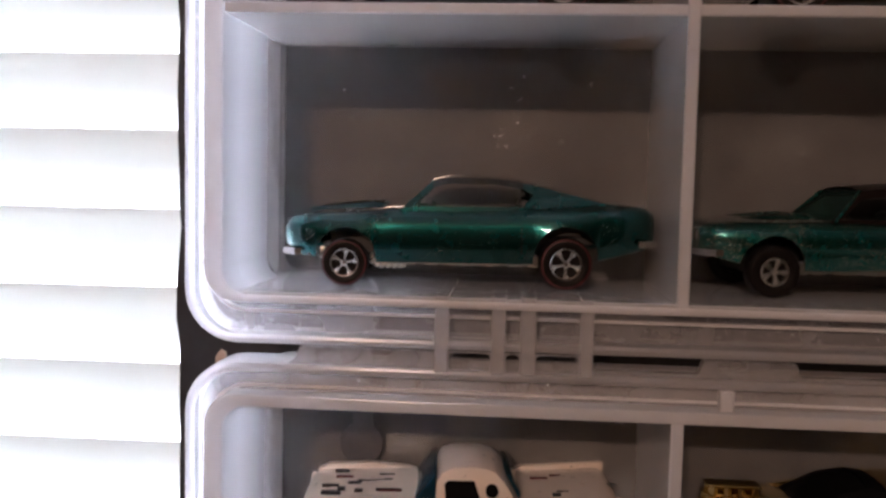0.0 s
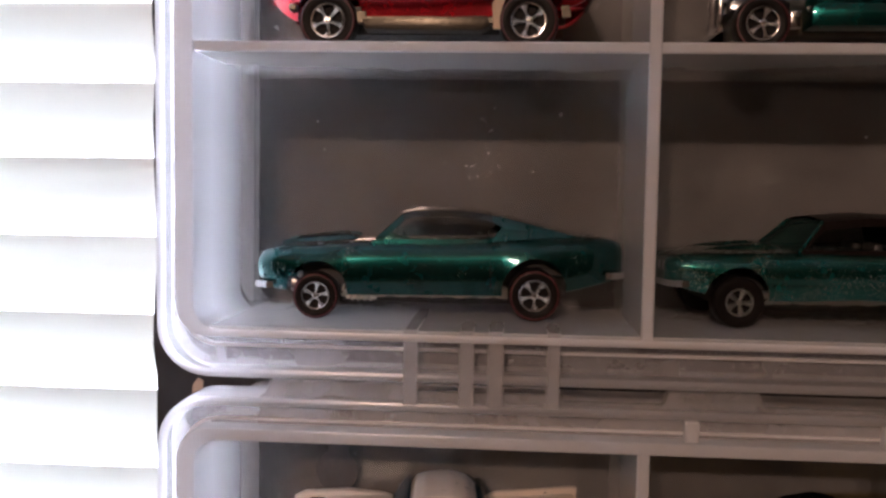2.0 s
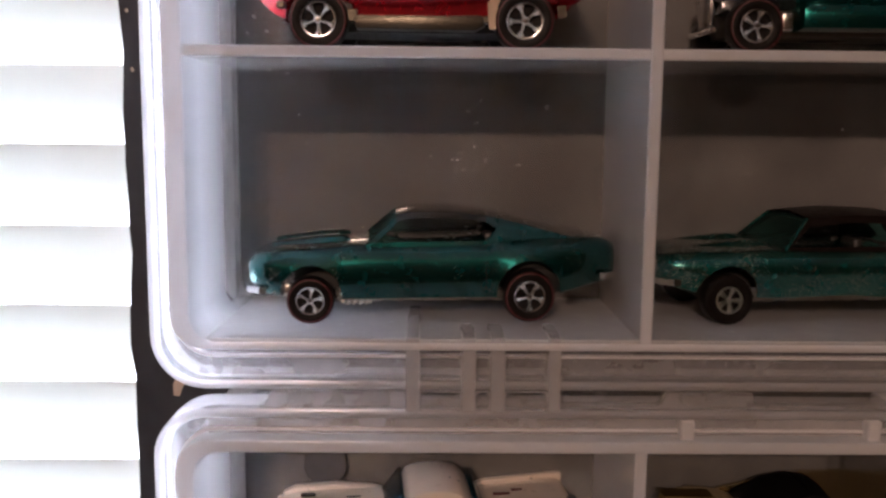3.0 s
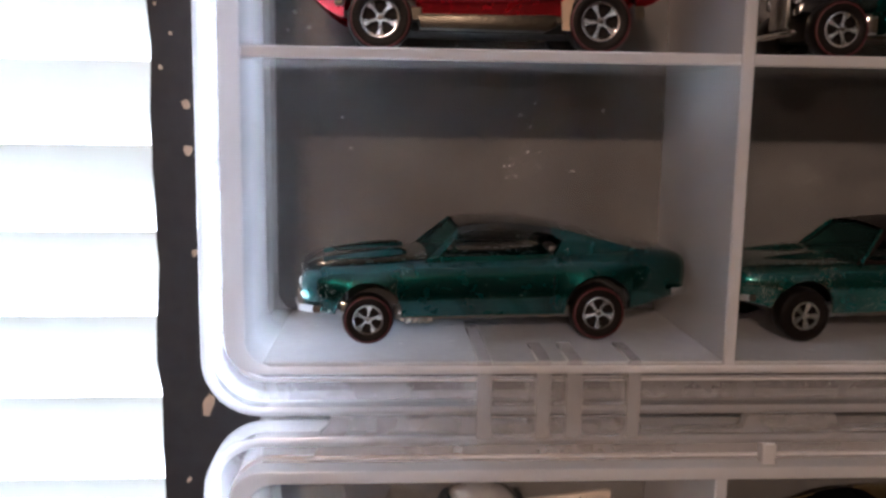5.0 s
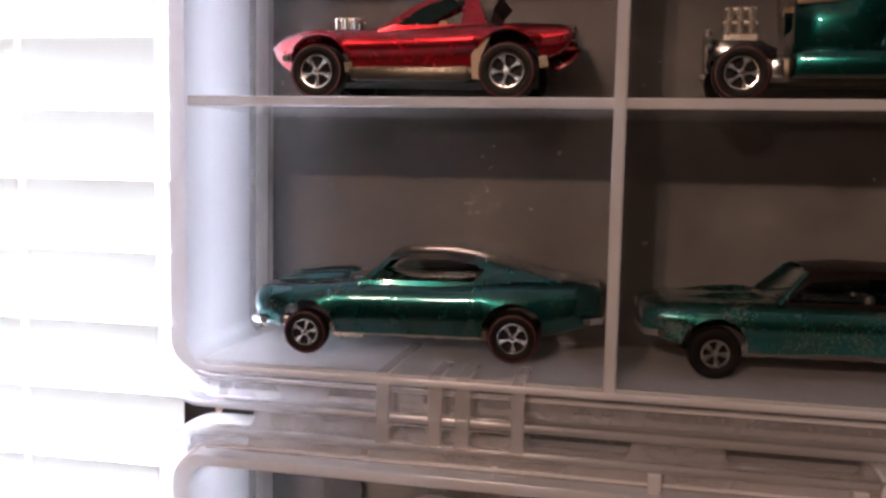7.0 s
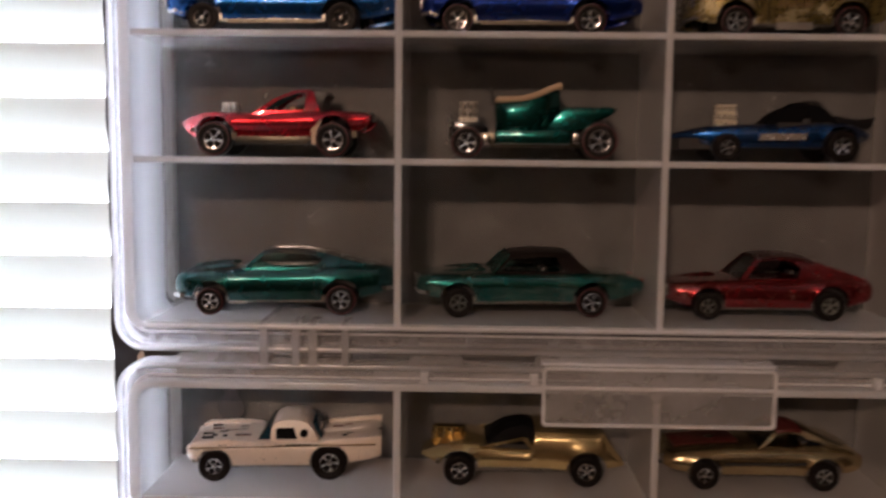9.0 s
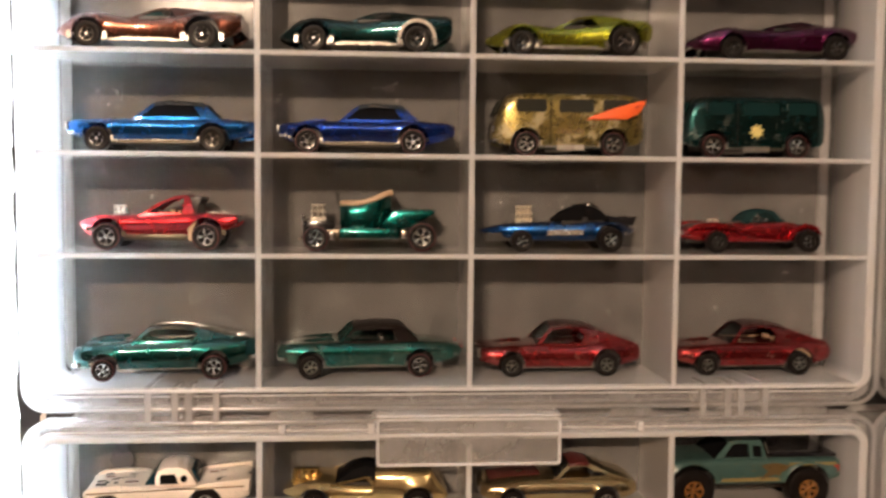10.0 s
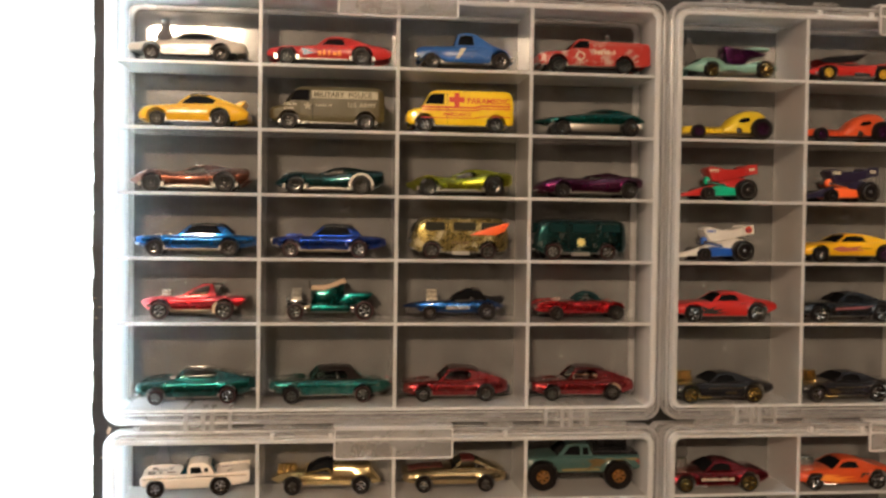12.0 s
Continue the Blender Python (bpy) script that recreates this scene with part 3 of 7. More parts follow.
def body_mesh(s):
    """The body shell, lofted along its length, with wheel arches cut into the lower edge and flared lips."""
    L, W = s["L"], s["W"]
    top, bot = smooth_curve(s["top"]), smooth_curve(s["bot"])
    plan, side = smooth_curve(s.get("plan", PLAN)), smooth_curve(s.get("side", SIDE))
    crown = s.get("crown", 0.9)
    arches = s["arches"]
    xs = {round(L * i / 46, 3) for i in range(47)} | {0.25, 0.6, 1.1, L - 1.1, L - 0.6, L - 0.25}
    for xa, za, ra in arches:
        xs |= {round(xa + ra * math.cos(radians(a)), 3) for a in range(0, 181, 12)} | {xa - ra - 0.04, xa + ra + 0.04}
    xs = sorted(x for x in xs if 0 <= x <= L)
    bm = B()
    rows = []
    for x in xs:
        u = x / L
        zt, z0, w = top(u), bot(u), W * plan(u)
        zb, flare = z0, 0.0
        for xa, za, ra in arches:
            d = abs(x - xa)
            if d <= ra + 1e-6:
                zb = max(zb, za + math.sqrt(max(0, ra * ra - d * d)))
            flare = max(flare, math.exp(-((d / (ra * 1.05)) ** 4)))
        zb = min(zb, zt - 0.9)
        h = max(0.5, zt - z0)
        half = []
        f0 = (zb - z0) / h
        lip = w * side(f0) + s.get("flare", 0.25) * flare
        half += [(lip - 1.1, zb + 0.9), (lip - 0.9, zb), (lip - 0.2, zb - 0.02)]
        for i in range(10):
            f = f0 + (1 - f0) * i / 9
            y = w * side(f) + s.get("flare", 0.25) * flare * max(0, 1 - 1.6 * (f - f0) / max(0.05, 1 - f0))
            half.append((y, z0 + h * f + (0.08 if i == 0 else 0)))
        ys = half[-1][0]
        fade = min(1, u * 12, (1 - u) * 12)
        for k in (0.86, 0.66, 0.4, 0.15):
            half.append((ys * k, zt + crown * fade * (1 - k * k) ** 0.8))
        sec = [(-y, z) for y, z in half] + [(0, zt + crown * fade)] + [(y, z) for y, z in reversed(half)]
        rows.append([bm.verts.new((x, y, z)) for y, z in sec])
    for a, b in zip(rows, rows[1:]):
        for i in range(len(a) - 1):
            bm.faces.new((a[i], a[i + 1], b[i + 1], b[i]))
    for r in (rows[0], rows[-1]):
        bm.faces.new(r[2:-2])
    return bm


def in_side(s, z, zb, zr):
    """Half width of the cabin at height z."""
    t = min(1, max(0, (z - zb) / max(0.1, zr - zb)))
    wb, wr = s["W"] * s.get("belt", 0.83), s["W"] * s.get("roofw", 0.66) * 0.87
    return wb + (wr - wb) * t ** 1.25


def ray_poly(c, a, poly):
    """Where a ray from c at angle a leaves a closed outline."""
    dx, dz = math.cos(a), math.sin(a)
    best = None
    for (x1, z1), (x2, z2) in zip(poly, poly[1:] + poly[:1]):
        ex, ez = x2 - x1, z2 - z1
        den = dx * ez - dz * ex
        if abs(den) < 1e-9:
            continue
        t = ((x1 - c[0]) * ez - (z1 - c[1]) * ex) / den
        k = ((x1 - c[0]) * dz - (z1 - c[1]) * dx) / den
        if t > 0 and -1e-6 <= k <= 1 + 1e-6 and (best is None or t > best):
            best = t
    best = best or 0
    return c[0] + best * dx, c[1] + best * dz


def fine_chain(chain, n=6):
    """Rounds the corners of a cabin outline a little."""
    out = [chain[0]]
    for p, q, r in zip(chain, chain[1:], chain[2:]):
        a = (q[0] + (p[0] - q[0]) * 0.22, q[1] + (p[1] - q[1]) * 0.22)
        b = (q[0] + (r[0] - q[0]) * 0.22, q[1] + (r[1] - q[1]) * 0.22)
        out += [((1 - t) ** 2 * a[0] + 2 * t * (1 - t) * q[0] + t * t * b[0], (1 - t) ** 2 * a[1] + 2 * t * (1 - t) * q[1] + t * t * b[1]) for t in (i / n for i in range(n + 1))]
    return out + [chain[-1]]


def sweep(bm, chain, s, zb, zr, inset=0.0, crown=1.0):
    rows = []
    for x, z in chain:
        y = in_side(s, z, zb, zr) - inset
        rows.append([bm.verts.new((x, y * t, z - inset + crown * (1 - t * t) * 0.8)) for t in (-1, -0.94, -0.8, -0.5, 0, 0.5, 0.8, 0.94, 1)])
    for a, b in zip(rows, rows[1:]):
        for i in range(8):
            bm.faces.new((a[i], a[i + 1], b[i + 1], b[i]))


def cabin(s, root, paint):
    """Roof, pillars with real window openings, one clear insert and the seats inside."""
    L = s["L"]
    top = smooth_curve(s["top"])
    chain = [(u * L, z) for u, z in s["cab"]]
    win = [(u * L, z) for u, z in s["win"]]
    zb = min(chain[0][1], chain[-1][1])
    zr = max(z for _, z in chain)
    ws, bl = s.get("ws", 1), s.get("bl", 1)
    roofpts = chain[ws:len(chain) - bl]
    front, rear = chain[:ws + 1], chain[len(chain) - 1 - bl:]
    bm = B()
    sweep(bm, fine_chain(roofpts) if len(roofpts) > 2 else roofpts, s, zb, zr, 0, s.get("roofcrown", 1.0))
    inner = [(x, z - 0.7) for x, z in roofpts]
    sweep(bm, inner, s, zb, zr, 0.3, s.get("roofcrown", 1.0))
    part("roof", bm, s.get("roofmat", paint), root, s.get("rooflabel", ""), MM)
    if "cover" in s:
        u0, u1, cmat = s["cover"]
        line = [(u0 * L + (u1 - u0) * L * i / 14) for i in range(15)]
        prof = [(x, next(z1 + (z2 - z1) * (x - x1) / max(1e-6, x2 - x1) for (x1, z1), (x2, z2) in zip(chain, chain[1:]) if x1 <= x <= x2 + 1e-6)) for x in line]
        bm = B()
        rows = []
        for k, (x, z) in enumerate(prof):
            bow = 0.9 * (1 - (k / 7 - 1) ** 2)      # the sides of the roof bow outwards
            y = in_side(s, z, zb, zr) + bow
            drop = s.get("skirt", 0.75)
            y2 = in_side(s, z - drop, zb, zr) + bow * 0.4
            half = [(y2 + 0.16, z - drop), (y + 0.20, z - 0.22), (y + 0.06, z + 0.08), (y * 0.94, z + 0.22), (y * 0.8, z + 0.45), (y * 0.5, z + 0.75)]
            rows.append([bm.verts.new((x, -yy, zz)) for yy, zz in half] + [bm.verts.new((x, 0, z + 0.98))] + [bm.verts.new((x, yy, zz)) for yy, zz in reversed(half)])
        for ra, rb_ in zip(rows, rows[1:]):
            for i in range(12):
                bm.faces.new((ra[i], ra[i + 1], rb_[i + 1], rb_[i]))
        part("roof_cover", bm, cmat, root, "dark painted roof", MM)
    # side panels round the window
    base = [(x, top(x / L) - 0.8) for x in (chain[-1][0] + (chain[0][0] - chain[-1][0]) * i / 8 for i in range(9))]
    outer = front[:-1] + (fine_chain(roofpts) if len(roofpts) > 2 else roofpts) + rear[1:] + base
    c = (sum(p[0] for p in win) / len(win), sum(p[1] for p in win) / len(win))
    angs = sorted({round(math.atan2(z - c[1], x - c[0]), 4) for x, z in outer + win} | {round(-math.pi + math.tau * i / 36, 4) for i in range(36)})
    for sgn in (-1, 1):
        bm = B()
        ro, ri, rb = [], [], []
        for a in angs:
            xo, zo = ray_poly(c, a, outer)
            xi, zi = ray_poly(c, a, win)
            ro.append(bm.verts.new((xo, sgn * in_side(s, zo, zb, zr), zo)))
            ri.append(bm.verts.new((xi, sgn * (in_side(s, zi, zb, zr)), zi)))
            rb.append(bm.verts.new((c[0] + (xi - c[0]) * 0.985, sgn * (in_side(s, zi, zb, zr) - 0.8), c[1] + (zi - c[1]) * 0.985)))
        n = len(angs)
        for i in range(n):
            j = (i + 1) % n
            bm.faces.new((ro[i], ro[j], ri[j], ri[i]))
            bm.faces.new((ri[i], ri[j], rb[j], rb[i]))
        part("pillar_panel", bm, s.get("pillarmat", paint), root, "", MM)
    bm = B()
    sweep(bm, front, s, zb, zr, 0.25, 0.8)
    if bl:
        sweep(bm, rear, s, zb, zr, 0.25, 0.8)
    for sgn in (-1, 1):
        if s.get("side_glass", s.get("glass") is BLACK_WINDOW):
            pane = B()
            pane.faces.new([pane.verts.new((x, sgn * (in_side(s, z, zb, zr) - 0.9), z)) for x, z in ([(c[0] + (x - c[0]) * 1.05, c[1] + (z - c[1]) * 1.05) for x, z in win])])
            part("side_window", pane, s.get("side_mat", s.get("glass", SMOKE)), root, "tinted side window", MM)
    part("window_insert", bm, s.get("glass", SMOKE), root, "clear plastic window insert", MM)
    # tub, two seats and a wheel
    inmat = s.get("inside", DARK_PLASTIC)
    x0, x1 = chain[0][0] + 2, chain[-1][0] - 2
    xm = (x0 + x1) / 2
    yb = s["W"] * 0.66
    bm = B()
    box(bm, x0, x1, -yb, yb, zb - 6, zb - 4.2)
    hz = zb + min(2.4, (zr - zb) * 0.42)
    for y in (-yb * 0.5, yb * 0.5):
        box(bm, xm + 0.5, xm + 2.6, y - 2.9, y + 2.9, zb - 4.3, hz, 0.7)
        box(bm, xm - 4, xm + 1, y - 2.9, y + 2.9, zb - 4.3, zb - 2.6, 0.6)
    if x1 - xm > 9:
        box(bm, xm + 7, xm + 8.8, -yb * 0.85, yb * 0.85, zb - 4.3, hz - 0.9, 0.7)
    box(bm, x0, x0 + 3.4, -yb, yb, zb - 4.3, zb + 0.2, 0.8)
    for ya, yc in ((-1.13, -1.05), (1.05, 1.13)):      # door cards, added to cover the bright far sills
        box(bm, x0 + 2, x1 - 2, min(ya, yc) * yb, max(ya, yc) * yb, zb - 4.3, zb + 1.0)
    part("interior", bm, inmat, root, "moulded seats and dashboard", MM)
    bm = B()
    lathe(bm, [(1.7, -0.25), (2.0, 0), (1.7, 0.25), (1.45, 0), (1.7, -0.25)], 18, "x", (0, 0, 0))
    bmesh.ops.rotate(bm, cent=(0, 0, 0), matrix=Matrix.Rotation(radians(-25), 3, "Y"), verts=bm.verts)
    bmesh.ops.translate(bm, vec=(x0 + 5.2, -yb * 0.45, zb + 0.4), verts=bm.verts)
    part("steering_wheel", bm, CHROME if s.get("bright_wheel") else inmat, root, "", MM)


# wheels: built once per style, unit radius, near face at -y
WHEELS = {}


def wheel_meshes(style):
    if style in WHEELS:
        return WHEELS[style]
    rub, hubmat, line = {"red": (RUBBER, HUB_CHROME, True), "black": (RUBBER, DARK_HUB, False), "chrome": (RUBBER, HUB_CHROME, False), "gold": (RUBBER, GOLD_CHROME, False), "dark": (RUBBER, HUB_CHROME, False), "dull": (RUBBER, BASE_METAL, False), "bright": (RUBBER, HUB_CHROME, False),
                         "yellow": (RUBBER, enamel("yellow_hub", (0.80, 0.50, 0.03), 0.0), False), "orange": (RUBBER, enamel("orange_hub", (0.26, 0.115, 0.028), 0.0), False),
                         "purple": (RUBBER, flake("purple_hub", (0.16, 0.03, 0.13)), False)}[style]
    holder = new("wheel_stock")
    k_ = 0.94 if style == "red" else 0.84
    if style in ("dark", "gold", "bright"):
        k_ = 1.14
    if style == "orange":
        k_ = 0.70
    bm = B()
    lathe(bm, [(0, -0.18), (0.56 * k_, -0.20), (0.60 * k_, -0.30), (0.625 * k_, -0.38), (0.72, -0.415), (0.80, -0.42), (0.90, -0.405), (0.965, -0.35), (0.99, -0.26), (1, -0.1), (1, 0.26), (0.96, 0.36), (0.88, 0.40), (0.5, 0.40), (0.48, 0.2), (0, 0.2)], 40)
    tyre = part("wheel", bm, rub, holder, sharp=30)
    bm = B()
    lathe(bm, [(0.545, -0.305), (0.545, -0.390), (0.560, -0.425), (0.605, -0.432), (0.640, -0.40), (0.652, -0.37)], 40)
    spokes = 5 if style in ("red", "black", "chrome", "gold", "dark", "dull", "bright") else 6
    for k in range(0 if style == "dark" else spokes):
        a = math.tau * k / spokes + 0.3
        ca, sa = math.cos(a), math.sin(a)

        def at(r, w, y):
            return bm.verts.new((r * ca - w * sa, y, r * sa + w * ca))
        n0, n1, n2 = at(0.08, 0.05, -0.33), at(0.08, 0, -0.385), at(0.08, -0.05, -0.33)
        m0, m1, m2 = at(0.34, 0.08, -0.34), at(0.34, 0, -0.40), at(0.34, -0.08, -0.34)
        o0, o1, o2 = at(0.565, 0.140, -0.34), at(0.565, 0, -0.425), at(0.565, -0.140, -0.34)
        i0, i2, j0, j2 = at(0.08, 0.07, -0.29), at(0.08, -0.07, -0.29), at(0.565, 0.140, -0.26), at(0.565, -0.140, -0.26)
        for q in ((n0, n1, m1, m0), (n1, n2, m2, m1), (m0, m1, o1, o0), (m1, m2, o2, o1), (i0, n0, m0), (i0, m0, o0, j0), (i2, m2, n2), (i2, j2, o2, m2)):
            bm.faces.new(q)
    lathe(bm, [(0.15, -0.30), (0.145, -0.41), (0.09, -0.44), (0, -0.445)], 16)
    bmesh.ops.scale(bm, vec=(k_, 1, k_), verts=bm.verts)
    hub = part("hub", bm, hubmat, holder, sharp=24)
    stripe = None
    if line:
        bm = B()
        lathe(bm, [(0.868, -0.404), (0.876, -0.420), (0.918, -0.414), (0.932, -0.394)], 40)
        stripe = part("red_stripe", bm, RED_LINE, holder).data
    WHEELS[style] = (tyre.data, hub.data, stripe)
    for o in (tyre, hub, *[c for c in holder.children if c not in (tyre, hub)], holder):
        bpy.data.objects.remove(o)
    return WHEELS[style]


HUB_LABEL = {"red": "chrome five-spoke hub", "black": "dark chrome five-spoke hub", "chrome": "chrome five-spoke hub", "gold": "gold chrome five-spoke hub", "dark": "thin chrome rim ring", "dull": "dull grey metal hub", "bright": "large chrome five-spoke hub", "yellow": "yellow hub", "orange": "orange hub", "purple": "purple hub"}


def add_wheels(root, L, half, axles, style, width=1.0):
    """axles: (u, radius) from nose to tail."""
    rng = random.Random(int(L * 100) + len(axles))
    for k, (u, r) in enumerate(axles):
        st = style[k] if isinstance(style, (list, tuple)) else style
        tyre, hub, stripe = wheel_meshes(st)
        for sgn in (1, -1):
            spin = Matrix.Rotation(rng.uniform(0, 6.28), 4, "Y")
            m = Matrix.Translation((u * L * MM, -sgn * (half - 0.40 * r * width) * MM, r * MM)) @ Matrix.Rotation(0 if sgn > 0 else math.pi, 4, "Z") @ spin @ Matrix.Diagonal((r * MM, r * MM * width, r * MM, 1))
            w = again("wheel", tyre, root, m, "black tyre with a thin red line" if stripe else "")
            again("hub", hub, w, Matrix.Identity(4), HUB_LABEL[st])
            if stripe:
                again("red_stripe", stripe, w, Matrix.Identity(4))
        part("axle", rod(B(), (u * L, -half + 1.5, r), (u * L, half - 1.5, r), 0.55, 8), ZINC, root, "", MM)


def chassis(s, root, material=None):
    """Underbody, coloured dark for the shade in the wheel arches, and a base plate with sill rails and bright blocks
    beside the wheels.
    """
    L, W = s["L"], s["W"]
    bot = smooth_curve(s["bot"])
    a = sorted(s["arches"])
    base = s.get("base", 3.4)
    w_in = W - 6.2
    zt = max(min(z for _, z in s["top"]) * 0.75 + 1.0, 6.5)
    part("underbody", box(B(), a[0][0] - 0.6 * a[0][2] if len(a) > 1 else 2.4, a[-1][0] + 0.6 * a[-1][2], -w_in, w_in, base + 0.5, max(zt, base + 3)), DARK_PLASTIC, root, "", MM)
    metal = material or s.get("basemat", BASE_METAL)
    spots = []
    if len(a) > 1:
        x0, x1 = a[0][0] + a[0][2] + 0.2, a[-1][0] - a[-1][2] - 0.2
        zs = bot((x0 + x1) / 2 / L)
        lo = max(base, zs - s.get("rail", 0.7))
        n = 22
        edge = [(x0 + (x1 - x0) * i / n, lo + 0.22 * abs(math.sin(i * 2.3 + L)) * (1 + (i % 3 == 0))) for i in range(n + 1)]
        part("chassis", prism(B(), edge + [(x1, zs + 0.6), (x0, zs + 0.6)], -W * 0.885, W * 0.885), metal, root, "unpainted metal base plate", MM)
        spots += [(x0 - 1.5, x0 + 0.7, lo, zs + 1.9), (x1 - 0.7, x1 + 1.5, lo, zs + 1.9)]
    for x, u, d in ((a[0][0] - a[0][2], 0.04, -1), (a[-1][0] + a[-1][2], 0.96, 1)):
        xa, xb = sorted((x, x + 1.6 * d))
        spots.append((xa, xb, bot(u) - 0.2, bot(u) + 1.2))
    for xa, xb, za, zb in spots:
        for sg in (-1, 1):
            ya, yb = sorted((sg * W * 0.875, sg * W * 0.72))
            part("bracket", box(B(), xa, xb, ya, yb, za, zb, 0.3, 1), metal, root, "bright metal bracket", MM)


def bumper(root, x, w, z, h=1.3, d=1.5, material=None, name="bumper", bow=1.2):
    """A bar that bows round an end of the body."""
    bm = B()
    sgn = -1 if x < 20 else 1
    rows = []
    for i in range(13):
        t = i / 6 - 1
        xx = x - sgn * bow * t * t - sgn * (2.2 if abs(t) == 1 else 0)
        rows.append([bm.verts.new((xx + dx, t * w, z + dz)) for dx, dz in ((sgn * 0.5, -h / 2), (sgn * 0.75, 0), (sgn * 0.5, h / 2), (-sgn * d / 2, h / 2), (-sgn * d / 2, -h / 2))])
    for a, b in zip(rows, rows[1:]):
        for i in range(5):
            bm.faces.new((a[i], a[(i + 1) % 5], b[(i + 1) % 5], b[i]))
    bm.faces.new(rows[0])
    bm.faces.new(list(reversed(rows[-1])))
    part(name, bm, material or CHROME, root, "", MM)


def engine(root, x, z, size=1.0, material=None, stacks=True, y=0.0):
    """A blown engine: block, two rows of pipes, air scoop."""
    bm = B()
    k = size
    box(bm, x - 4 * k, x + 4 * k, y - 2.3 * k, y + 2.3 * k, z - 2 * k, z + 1.2 * k, 0.4, 1)
    for i in range(4):
        xx = x - 3 * k + 2 * k * i
        for sg in (-1, 1):
            box(bm, xx - 0.6 * k, xx + 0.6 * k, y + sg * 2.9 * k - 0.9 * k, y + sg * 2.9 * k + 0.9 * k, z - 1.2 * k, z + 1.6 * k, 0.25, 1)
            if stacks:
                rod(bm, (xx, y + sg * 1.2 * k, z + 1 * k), (xx, y + sg * 1.3 * k, z + 3.6 * k), 0.62 * k, 8)
    box(bm, x - 3.4 * k, x + 3.4 * k, y - 0.9 * k, y + 0.9 * k, z + 1.0 * k, z + 2.4 * k, 0.3, 1)
    part("engine", bm, material or ENGINE_METAL, root, "bright exposed engine", MM)


def scoop(root, x0, x1, w, z0, z1, material, name="hood_scoop", y=0.0):
    """A wedge raised on the hood, open at the back."""
    bm = B()
    pts = [(x0, z0), (x0 + (x1 - x0) * 0.25, z0 + (z1 - z0) * 0.55), (x1 - 0.8, z1), (x1, z1 - 0.15), (x1, z0 - 0.4), (x0, z0 - 0.4)]
    prism(bm, pts, y - w, y + w, 0.25)
    part(name, bm, material, root, "", MM)


def bulge(root, x0, x1, w, z0, z1, material, name="hood_scoop", y=0.0):
    """A low rounded swelling on a hood that rises towards a blunt rear end."""
    bm = B()
    rows = []
    for i in range(13):
        t = i / 12
        peak = z0 + (z1 - z0) * math.sin(min(1.0, t * 1.1) * math.pi / 2) - (0.5 if i == 12 else 0)
        ww = w * (0.55 + 0.45 * min(1, t * 2.2))
        rows.append([bm.verts.new((x0 + (x1 - x0) * t, y + ww * q, z0 - 1.2 + (peak - z0 + 1.2) * 0.5 * (1 + math.cos(math.pi * q)))) for q in (-1, -0.85, -0.65, -0.4, -0.15, 0.15, 0.4, 0.65, 0.85, 1)])
    for a, b in zip(rows, rows[1:]):
        for i in range(9):
            bm.faces.new((a[i], a[i + 1], b[i + 1], b[i]))
    for r in (rows[0], rows[-1]):
        bm.faces.new(r)
    part(name, bm, material, root, "", MM)


def stack_engine(root, x, z, w, h, material, layers=2, n=4):
    """An exposed engine: a block with decks, and short upright stacks under each deck."""
    block = part("engine", box(B(), x - w / 2, x + w / 2, -2.6, 2.6, z - 1.0, z + h * 0.22, 0.3, 1), material, root, "bright exposed engine", MM)
    lh = h * 0.78 / layers
    for k in range(layers):
        za = z + h * 0.22 + k * lh
        half = w / 2 * (1 - 0.10 * k)
        part("engine_deck", box(B(), x - half, x + half, -2.3, 2.3, za + lh * 0.62, za + lh * 0.98, 0.25, 1), material, block, "", MM)
        stack = None
        for i in range(n):
            for sg in (-1, 1):
                m = Matrix.Translation(((x - half + half * (2 * i + 1) / n) * MM, sg * 2.0 * MM, (za - 0.1) * MM))
                if stack is None:
                    stack = part("stack", rod(B(), (0, 0, 0), (0, 0, lh * 0.9), half * 0.72 / n, 8), material, block, "", MM, m)
                else:
                    again("stack", stack.data, block, m)


def lamp_disc(root, x, y, z, r, material, name="headlight", axis="x"):
    bm = B()
    lathe(bm, [(0, -0.5), (r * 0.6, -0.42), (r, -0.1), (r, 0.7), (0, 0.7)], 14, axis, (x, y, z))
    part(name, bm, material, root, "", MM)


def plate(root, name, pts, y, material, t=0.14, label=""):
    """A flat decal, panel or pane on the near side, and its twin on the far side."""
    part(name, prism(B(), pts, -y - t, -y), material, root, label, MM)
    part(name, prism(B(), pts, y, y + t), material, root, label, MM)


def lettering(root, words, x, z, size, y, material, label, spacing=1.0):
    cu = bpy.data.curves.new("lettering", "FONT")
    cu.body, cu.size, cu.extrude, cu.space_character = words, size * MM, 0.00005, spacing
    cu.resolution_u = 2
    cu.offset = size * 0.022 * MM
    tmp = new("lettering_source", cu)
    bpy.context.view_layer.update()
    me = bpy.data.meshes.new_from_object(tmp.evaluated_get(bpy.context.evaluated_depsgraph_get()))
    bpy.data.objects.remove(tmp)
    me.name = "lettering"
    me.materials.clear()
    me.materials.append(material)
    again("lettering", me, root, pose(x * MM, -y * MM - 0.00012, z * MM, 90), label)


def toy(name, label, x0, z0, yc, group, turn=0.0):
    m = Matrix.Translation((x0, yc, z0)) @ Matrix.Rotation(radians(turn), 4, "Z")
    return thing(name, label, "toy car", m, group)


def arch_set(L, axles, gap=0.9, lift=0.4):
    return [(u * L, r + lift, r + gap) for u, r in axles]


